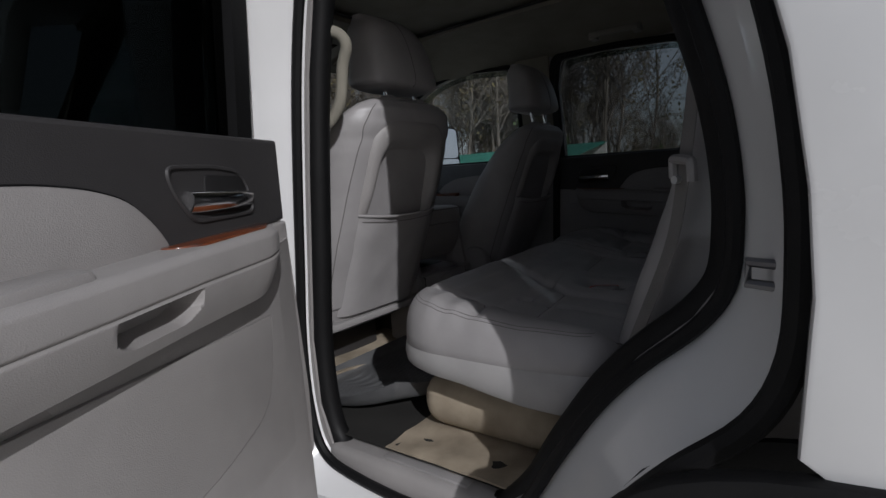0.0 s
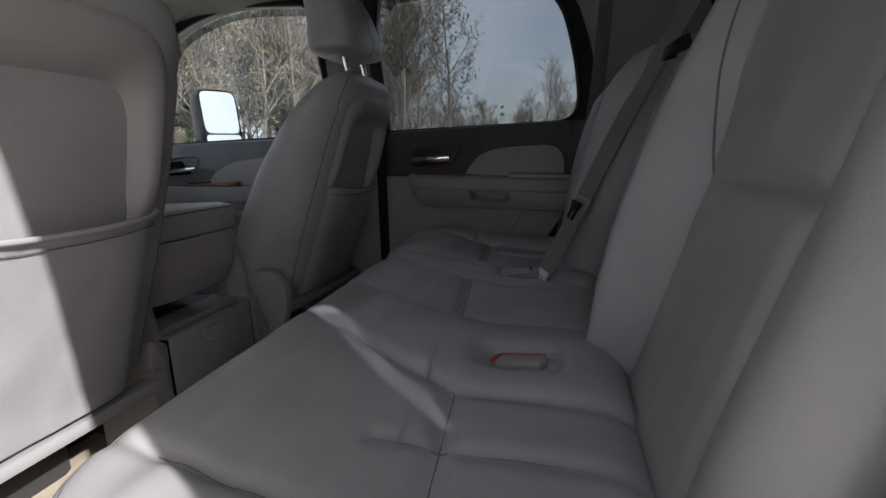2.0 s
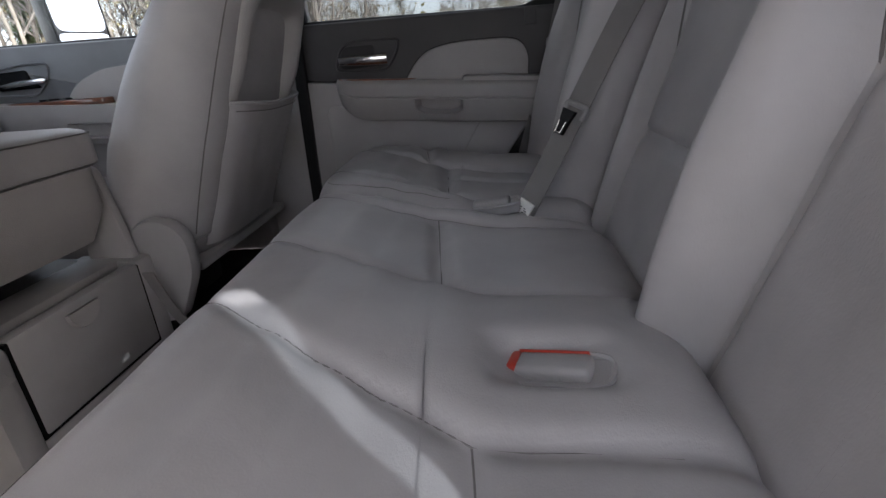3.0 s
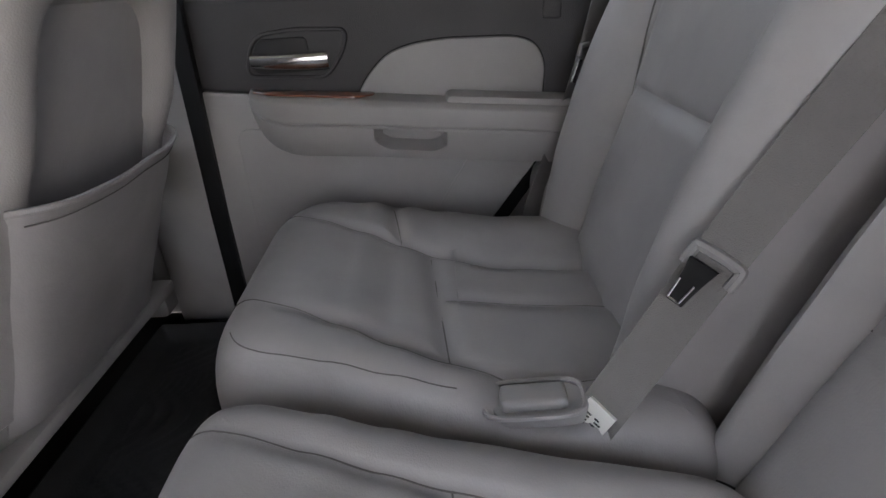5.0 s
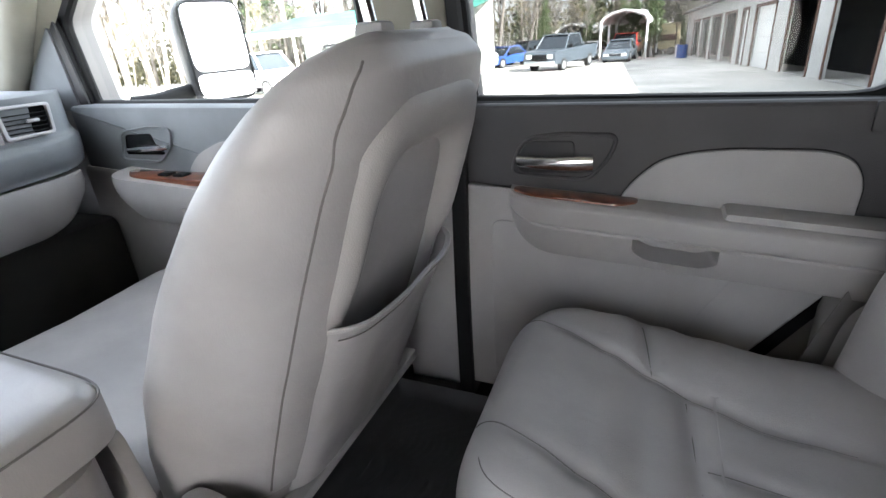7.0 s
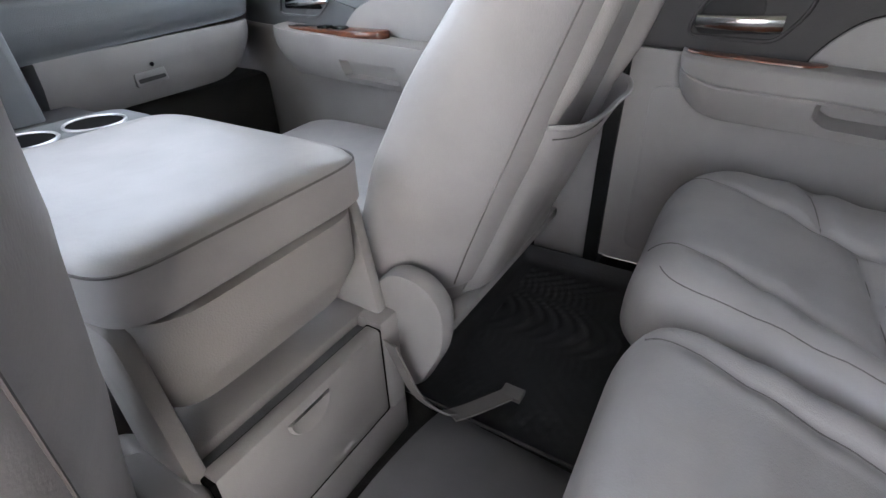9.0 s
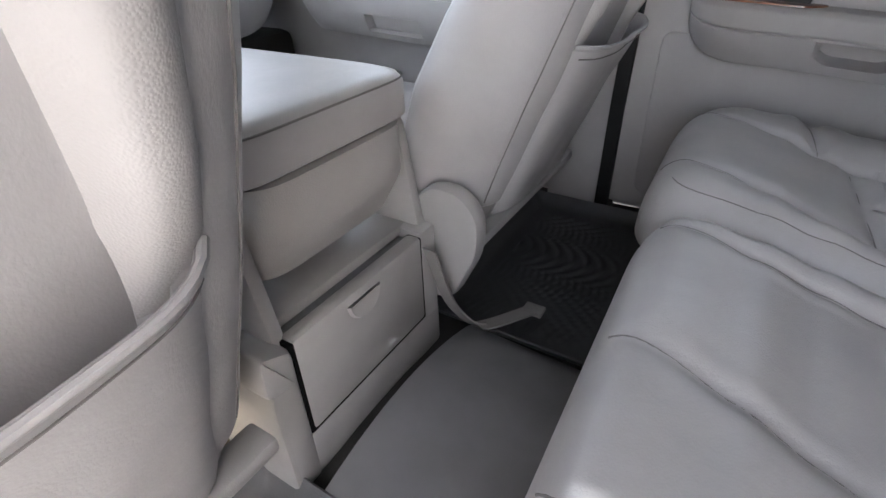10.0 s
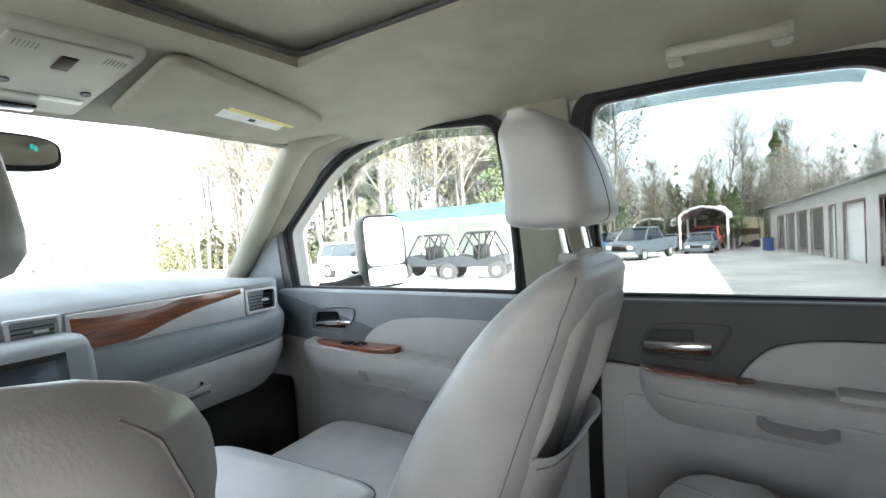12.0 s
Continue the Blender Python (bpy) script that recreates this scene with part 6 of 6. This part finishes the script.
GREY_CAR = material("grey_blue_paint", (0.07, 0.085, 0.10), 0.4, coat=0.3, wear=0.05)
BLUE_CAR = material("blue_paint", (0.03, 0.08, 0.28), 0.3, coat=0.8, wear=0.05)
DARK_CAR = material("dark_paint", (0.02, 0.022, 0.025), 0.55, coat=0.0, spec=0.2, wear=0.05)
RED_CAR = material("red_paint", (0.45, 0.04, 0.03), 0.3, coat=0.8, wear=0.05)
vehicle("pickup_truck", -6.9, 32.0, 76, GREY_CAR, "grey blue pickup truck parked on the gravel", "pickup")
vehicle("parked_car", -7.6, 47, 75, PAINT, "white saloon car parked beyond the pickup", "sedan")
vehicle("parked_car", -12.6, 38.5, 70, BLUE_CAR, "blue saloon car parked on the gravel", "sedan")
vehicle("parked_car", -12.4, 44.5, 60, DARK_CAR, "black utility car parked before the trees", "suv")
vehicle("pickup_truck", -14.0, 33, 150, PAINT, "white pickup truck parked by the tree line", "pickup")
vehicle("parked_car", -17.0, 19.0, 170, PAINT, "white utility car parked by the green roof", "suv")
vehicle("pickup_truck", -4.7, 46.0, 88, RED_CAR, "red and white truck under the steel carport", "pickup")


vehicle("parked_car", -4.55, 40.6, 88, GREY_CAR, "low grey saloon car parked before the carport", "sedan")


def buggy(x, y, turn, label):
    """An open off-road buggy: tub, roll cage, seats and four big wheels; nose towards -x."""
    m = placed(x, y, turn)
    t = thing("off_road_buggy", x, y, ground_z(y), label, "buggy", group="parked vehicles")
    part("tub", loft([[(px, q * w, z) for px, z in rounded([(-1.35, 0.55), (-1.4, 0.85), (-0.7, 1.02), (0.2, 0.80), (1.3, 0.95), (1.35, 0.5)], 0.06)] for q, w in ((-1, 0.62), (-1, 0.58), (1, 0.58), (1, 0.62))]), DARK_CAR, t, "dark low body tub", m)
    for q in (-1, 1):
        for path in ([(-0.75, 0.66, 1.0), (-0.25, 0.58, 1.86), (0.75, 0.58, 1.88), (1.25, 0.64, 0.95)], [(0.25, 0.66, 0.8), (0.35, 0.58, 1.87)], [(-0.25, 0.60, 1.86), (0.3, 0.66, 1.0)], [(0.75, 0.58, 1.88), (0.3, 0.66, 0.95)]):
            part("cage_tube", tube([(a, q * b, c) for a, b, c in path], 0.035, 8), BLACK, t, "black cage tube", m)
        part("seat", block(0.0, 0.50, q * 0.30 - 0.22, q * 0.30 + 0.22, 0.80, 1.38, 0.08), BLACK, t, "black bucket seat", m)
        for wx in (-1.0, 1.0):
            w = part("wheel", tube([(wx, q * 0.60, 0.36), (wx, q * 0.88, 0.36)], 0.36, 20), TYRE, t, "knobbly tyre", m)
            part("wheel_rim", tube([(wx, q * 0.80, 0.36), (wx, q * 0.89, 0.36)], 0.17, 14), SILVER, w, "", m)
    for a in (-0.25, 0.35, 0.75):
        part("cross_tube", tube([(a, -0.58, 1.87), (a, 0.58, 1.87)], 0.035, 8), BLACK, t, "black cage tube", m)
    part("roof_panel", block(-0.2, 0.7, -0.54, 0.54, 1.90, 1.93, 0.01), DARK_CAR, t, "dark roof panel", m)
    return t


buggy(-9.6, 17.8, 14, "dark open off-road buggy with a tube cage")
buggy(-12.4, 18.6, 8, "dark open off-road buggy under the green roof")


def carport(x, y, w, d, h, turn, mat, label):
    m = placed(x, y, turn)
    t = thing("carport", x, y, ground_z(y), label, "carport", group="carports")
    for sx in (-w / 2, w / 2):
        for sy in (0, d / 2, d):
            part("post", tube([(sx, sy, 0), (sx, sy, h * 0.72)], 0.09, 8), STEEL_WHITE, t, "", m)
    arch_ = [(-w / 2 - 0.05, h * 0.70), (-w / 2, h * 0.80), (-w / 2 + 0.28, h * 0.885), (-w / 4, h * 0.95), (0, h), (w / 4, h * 0.95), (w / 2 - 0.28, h * 0.885), (w / 2, h * 0.80), (w / 2 + 0.05, h * 0.70)]
    for sy in (0, d):
        part("arch", tube([(p[0], sy, p[1]) for p in arch_], 0.10, 8), STEEL_WHITE, t, "", m)
    part("roof", thicken(ruled([(p[0], -0.2, p[1] + 0.06) for p in arch_], [(p[0], d + 0.2, p[1] + 0.06) for p in arch_], closed=False), 0.04), mat, t, "", m)
    part("end_panel", slab([(p[0], p[1]) for p in arch_] + [(w / 2 - 0.1, h * 0.68), (-w / 2 + 0.1, h * 0.68)], d - 0.02, d + 0.02), mat, t, "", m, smooth=False)
    return t


carport(-4.75, 43.5, 3.4, 6.0, 3.5, -4, WHITE_WALL, "white steel carport over a parked truck")
carport(-9.9, 50, 3.2, 6.0, 3.0, -8, WHITE_WALL, "small white steel carport before the trees")
green = thing("open_shed", -15.5, 25, ground_z(25), "long open shed with a green metal roof", "shed")
for i in range(6):
    part("post", tube([(-21 + 2.3 * i, 24.0, ground_z(24)), (-21 + 2.3 * i, 24.0, 1.9)], 0.09, 8), STEEL_WHITE, green)
part("roof", thicken(grid(lambda u, v: (-22 + 13 * u, 23.4 + 6 * v, 1.95 + 1.0 * v + 0.03 * (int(u * 60) % 2)), 60, 4), 0.05), GREEN_ROOF, green, "green ribbed metal roof")
part("fascia", block(-22, -9, 23.3, 23.4, 1.72, 1.98, 0.01), STEEL_WHITE, green, "white fascia board")
part("rear_wall", block(-22, -9, 29.2, 29.35, ground_z(29), 2.9, 0.0), WHITE_WALL, green)

# the workshop: a long low white building with a row of doorways
A, B = Vector((4.9, 8.0)), Vector((-0.35, 48.0))
along = (B - A).normalized()
length = (B - A).length
shop = thing("workshop_building", A.x, A.y, ground_z(A.y), "long low white workshop with a row of doorways", "building")
turn = Matrix(((along.x, -along.y, 0, A.x), (along.y, along.x, 0, A.y), (0, 0, 1, 0), (0, 0, 0, 1)))
DOORS = [(3.0, 2.6, 0), (7.2, 3.0, 0), (11.6, 2.6, 0), (16.0, 2.8, 1), (20.2, 1.0, 1), (22.6, 2.6, 0), (26.4, 2.6, 0), (30.2, 2.6, 0), (34.0, 2.6, 0)]


def fall(bm):
    for v in bm.verts:
        v.co.z += ground_z(A.y + v.co.x * along.y)
    return bm


outline = [(0, -0.3), (length, -0.3), (length, 3.1), (0, 3.1)]
holes = [[(s, 0.02), (s + w, 0.02), (s + w, 2.35), (s, 2.35)] for s, w, _ in DOORS]
part("front_wall", fall(slab(outline, 0.0, -0.08, holes=holes)), WHITE_WALL, shop, "white painted front wall", turn, smooth=False)
part("end_wall", fall(slab([(0, -0.3), (8, -0.3), (8, 3.9), (0, 3.1)], length - 0.2, length, axis="x")), WHITE_WALL, shop, "", turn @ Matrix.Diagonal((1, -1, 1, 1)), smooth=False)
part("roof", fall(slab([(0.35, 3.05), (-9, 4.0), (-9, 4.12), (0.35, 3.2)], -0.4, length + 0.4, axis="x")), material("grey_metal_roof", (0.24, 0.24, 0.24), 0.5, wear=0.15), shop, "grey metal roof", turn, smooth=False)
part("gutter", fall(tube([(length * i / 12, 0.40, 3.10) for i in range(13)], 0.07, 8)), material("dark_gutter", (0.10, 0.09, 0.08), 0.5), shop, "dark gutter", turn)
for s, w, shut in DOORS:
    f = part("door_frame", fall(slab([(s - 0.12, 0.0), (s + w + 0.12, 0.0), (s + w + 0.12, 2.47), (s - 0.12, 2.47)], 0.03, -0.05, holes=([(s, 0.01), (s + w, 0.01), (s + w, 2.35), (s, 2.35)],))), BROWN_TRIM, shop, "brown door frame", turn, smooth=False)
    if shut:
        for k in range(4):
            part("door_panel", fall(block(s, s + w, -0.14, -0.10, 0.02 + 0.585 * k, 0.60 + 0.585 * k, 0.015)), STEEL_WHITE, f, "", turn)
# Black sheet stands in for the unlit inside seen through the doorways
part("back_room", fall(slab(outline, -1.6, -1.7)), SHADE_BLACK, shop, "black sheet for the shade behind the doorways", turn, smooth=False)
for i, (dx, c) in enumerate(((33.0, BLUE_CAR), (34.2, BLUE_CAR), (35.2, PAINT))):
    p = A + along * dx
    b = thing("drum", p.x - 1.0, p.y, ground_z(p.y), "coloured steel drum beside the workshop wall", "drum", group="drums")
    part("barrel", tube([(p.x - 1.0, p.y, ground_z(p.y) + z) for z in (0, 0.02, 0.3, 0.32, 0.34, 0.6, 0.62, 0.64, 0.9)], [0.28, 0.29, 0.28, 0.30, 0.28, 0.28, 0.30, 0.28, 0.29], 16), c, b)
tr = thing("box_trailer", -2.2, 52, ground_z(52), "cream box trailer with dark stripes", "trailer")
part("box", block(-3.4, -0.9, 51, 53, ground_z(52) + 0.5, ground_z(52) + 2.6, 0.06), material("cream_panel", (0.6, 0.52, 0.33), 0.5), tr)
part("stripe", block(-3.2, -1.1, 50.97, 51.0, ground_z(52) + 1.2, ground_z(52) + 1.7, 0.01), BROWN_TRIM, tr, "dark stripe")
for wx in (-2.8, -1.5):
    part("wheel", tube([(wx, 50.95, ground_z(52) + 0.35), (wx, 51.2, ground_z(52) + 0.35)], 0.34, 18), TYRE, tr)

# the far side of the yard lies a little further round
SWING = Matrix.Rotation(radians(-2.2), 4, "Z")
for ob in [o for o in scene.objects if o.parent is None and o.name.split(".")[0] in ("pickup_truck", "parked_car", "carport", "workshop_building", "drum", "box_trailer")]:
    if ob.location.y > 25 or ob.name.startswith("workshop"):
        ob.matrix_basis = SWING @ ob.matrix_basis

# ---- trees ----


def bare_tree(seed, height):
    """A leafless tree: a leader that wavers upwards, limbs along it, and twigs along the limbs."""
    rng = random.Random(seed)
    trunk, crown, tips = bmesh.new(), bmesh.new(), []

    def stick(bm, a, b, ra, rb, k):
        d = (b - a).normalized()
        u = d.orthogonal().normalized()
        w = d.cross(u)
        va = [bm.verts.new(a + (u * math.cos(2 * math.pi * i / k) + w * math.sin(2 * math.pi * i / k)) * ra) for i in range(k)]
        vb = [bm.verts.new(b + (u * math.cos(2 * math.pi * i / k) + w * math.sin(2 * math.pi * i / k)) * rb) for i in range(k)]
        for i in range(k):
            bm.faces.new((va[i], va[(i + 1) % k], vb[(i + 1) % k], vb[i]))

    def limb(a, d, length, r, depth):
        steps = 4 if depth == 1 else 3
        for i in range(steps):
            d = (d + Vector((rng.gauss(0, 0.13), rng.gauss(0, 0.13), rng.gauss(0.07, 0.08)))).normalized()
            b = a + d * (length / steps)
            f = i / steps
            stick(crown, a, b, max(0.011, r * (1 - 0.75 * f)), max(0.009, r * (1 - 0.75 * (f + 1 / steps))), 4 if depth == 1 else 3)
            if depth < 3:
                for q in range(rng.choice((1, 2, 2, 3))):
                    side = d.orthogonal().normalized()
                    side.rotate(Matrix.Rotation(rng.uniform(0, 6.28), 3, d))
                    t = rng.uniform(0.5, 1.0)
                    limb(a.lerp(b, rng.random()), (d * math.cos(t) + side * math.sin(t)).normalized(), length * rng.uniform(0.35, 0.6), r * 0.42, depth + 1)
            a = b
        tips.append(a)
    a = Vector((0, 0, -0.4))
    d = Vector((rng.uniform(-0.05, 0.05), rng.uniform(-0.05, 0.05), 1)).normalized()
    r0 = height * 0.0105
    fork = rng.uniform(0.18, 0.34)
    for i in range(12):
        d = (d + Vector((rng.gauss(0, 0.05), rng.gauss(0, 0.05), 0.06))).normalized()
        b = a + d * height / 12
        f = i / 12
        stick(trunk, a, b, r0 * (1 - 0.82 * f), r0 * (1 - 0.82 * (f + 1 / 12)), 7)
        if f > fork:
            for q in range(rng.choice((1, 2, 2))):
                side = Vector((rng.gauss(0, 1), rng.gauss(0, 1), 0)).normalized()
                t = rng.uniform(0.45, 0.95) * (1 - 0.35 * f)
                limb(a.lerp(b, rng.random()), (Vector((0, 0, 1)) * math.cos(t) + side * math.sin(t)).normalized(), height * rng.uniform(0.22, 0.38) * (1.1 - 0.6 * f), r0 * 0.5 * (1 - 0.6 * f), 1)
        a = b
    return trunk, crown, tips


def leaf_cloud(seed, count, shape, size):
    """Many small leaf clumps; shape(f, rng) gives a place."""
    rng = random.Random(seed)
    bm = bmesh.new()
    for i in range(count):
        c = shape(rng)
        e = Euler((rng.uniform(0, 3), rng.uniform(0, 3), rng.uniform(0, 6))).to_matrix()
        s = size * rng.uniform(0.5, 1.4)
        vs = [bm.verts.new(c + e @ Vector(p) * s) for p in ((-1, -0.5, 0), (0.2, -0.6, 0.2), (1, 0.1, 0), (0.1, 0.7, -0.2))]
        bm.faces.new(vs)
    return bm


def make_tree(seed, height, leaf):
    t = thing("tree", 0, 0, 0, "tall bare grey tree at the edge of the wood" if leaf is None else "tree with thin spring foliage at the edge of the wood", "tree", group="wood edge trees")
    trunk, crown, tips = bare_tree(seed, height)
    part("trunk", trunk, BARK, t, smooth=True, recalc=False)
    part("crown", crown, TWIG, t, smooth=False, recalc=False)
    if leaf is not None:
        part("foliage", leaf_cloud(seed, 1400, lambda r: r.choice(tips) + Vector((r.gauss(0, 0.16), r.gauss(0, 0.16), r.gauss(0, 0.16))), 0.07), leaf, t, smooth=False, recalc=False)
    return t


def make_pine(seed, height):
    t = thing("tree", 0, 0, 0, "dark green pine at the edge of the wood", "tree", group="wood edge pines")
    part("trunk", tube([(0, 0, -0.4), (0.05, 0, height * 0.5), (0, 0.05, height)], [height * 0.018, height * 0.011, 0.02], 8), BARK, t)

    def shape(r):
        f = r.random() ** 0.75
        a, q = r.uniform(0, 6.283), r.random() ** 0.5
        rad = height * 0.20 * (1 - f) ** 0.8 * (0.75 + 0.35 * math.sin(f * 40 + seed)) * q + 0.1
        return Vector((rad * math.cos(a), rad * math.sin(a), height * (0.18 + 0.82 * f)))
    part("crown", leaf_cloud(seed, 7000, shape, height * 0.008), PINE, t, smooth=False, recalc=False)
    return t


protos = [make_tree(11, 12.0, None), make_tree(12, 12.0, None), make_tree(13, 12.0, BUDS), make_tree(14, 12.0, None), make_tree(15, 12.0, BUDS), make_pine(16, 9.0), make_pine(17, 10.0)]
rng = random.Random(5)
spots = []
for ring, radius in enumerate((56, 62, 69)):
    for i in range(46):
        bearing = -100 + 2.85 * i + rng.uniform(-1.2, 1.2)
        r = radius + rng.uniform(-2.5, 2.5)
        if bearing < -20:
            r -= 12
        tall = 1.30 if bearing < -17 else (0.72 if bearing < 9 else 0.8)
        spots.append((bearing, r, tall * rng.uniform(0.82, 1.15)))
for i in range(80):
    bearing = -98 + 1.6 * i + rng.uniform(-1, 1)
    spots.append((bearing, (40 if bearing < -20 else 53) + rng.uniform(-3, 3), rng.uniform(0.28, 0.5)))
for i in range(60):
    spots.append((rng.uniform(-55, -13), rng.uniform(36, 52), rng.uniform(1.05, 1.5)))
for i in range(70):
    spots.append((rng.uniform(-14, 22), rng.uniform(46, 56), rng.uniform(0.45, 0.68)))
spots += [(-2.2, 57, 1.05), (-0.5, 58, 0.98), (2.4, 57, 1.08), (3.4, 59, 0.95), (-16.0, 50, 1.05)]
spots = [q for q in spots if q[0] > -60]
for n, (bearing, r, s) in enumerate(spots):
    x, y = r * math.sin(radians(bearing)), r * math.cos(radians(bearing))
    pine_share = 0.36 if -16 < bearing < 3 else (0.16 if bearing > 0 else 0.03)
    p = protos[rng.choice((5, 6))] if rng.random() < pine_share and n < 348 else protos[rng.choice((0, 1, 2, 3, 4, 0, 3))]
    m = Matrix.Translation((x, y, ground_z(y))) @ Matrix.Rotation(rng.uniform(0, 6.28), 4, "Z") @ Matrix.Scale(s, 4)
    if n < len(protos):
        p = protos[n]
        p.matrix_basis = m
    else:
        c = copy_thing(p, m)
        c.scale = (s, s, s)
under = leaf_cloud(3, 44000, lambda r: (lambda b, d: Vector((d * math.sin(b), d * math.cos(b), ground_z(d * math.cos(b)) + abs(r.gauss(0, 2.6)))))(radians(r.uniform(-62, 35)), r.uniform(52, 74)), 0.20)
tagged(part("undergrowth", under, BUSH, smooth=False, recalc=False), "tangled brown undergrowth along the wood", "undergrowth", kind="stuff")
far = leaf_cloud(4, 16000, lambda r: (lambda b, d, h: Vector((d * math.sin(b), d * math.cos(b), ground_z(d * math.cos(b)) + h)))(radians(r.uniform(-180, 180)), r.uniform(95, 130), r.random() ** 1.2 * 9), 0.5)
tagged(part("far_wood", far, TWIG, smooth=False, recalc=False), "hazy brown distant woodland", "woodland", kind="stuff")
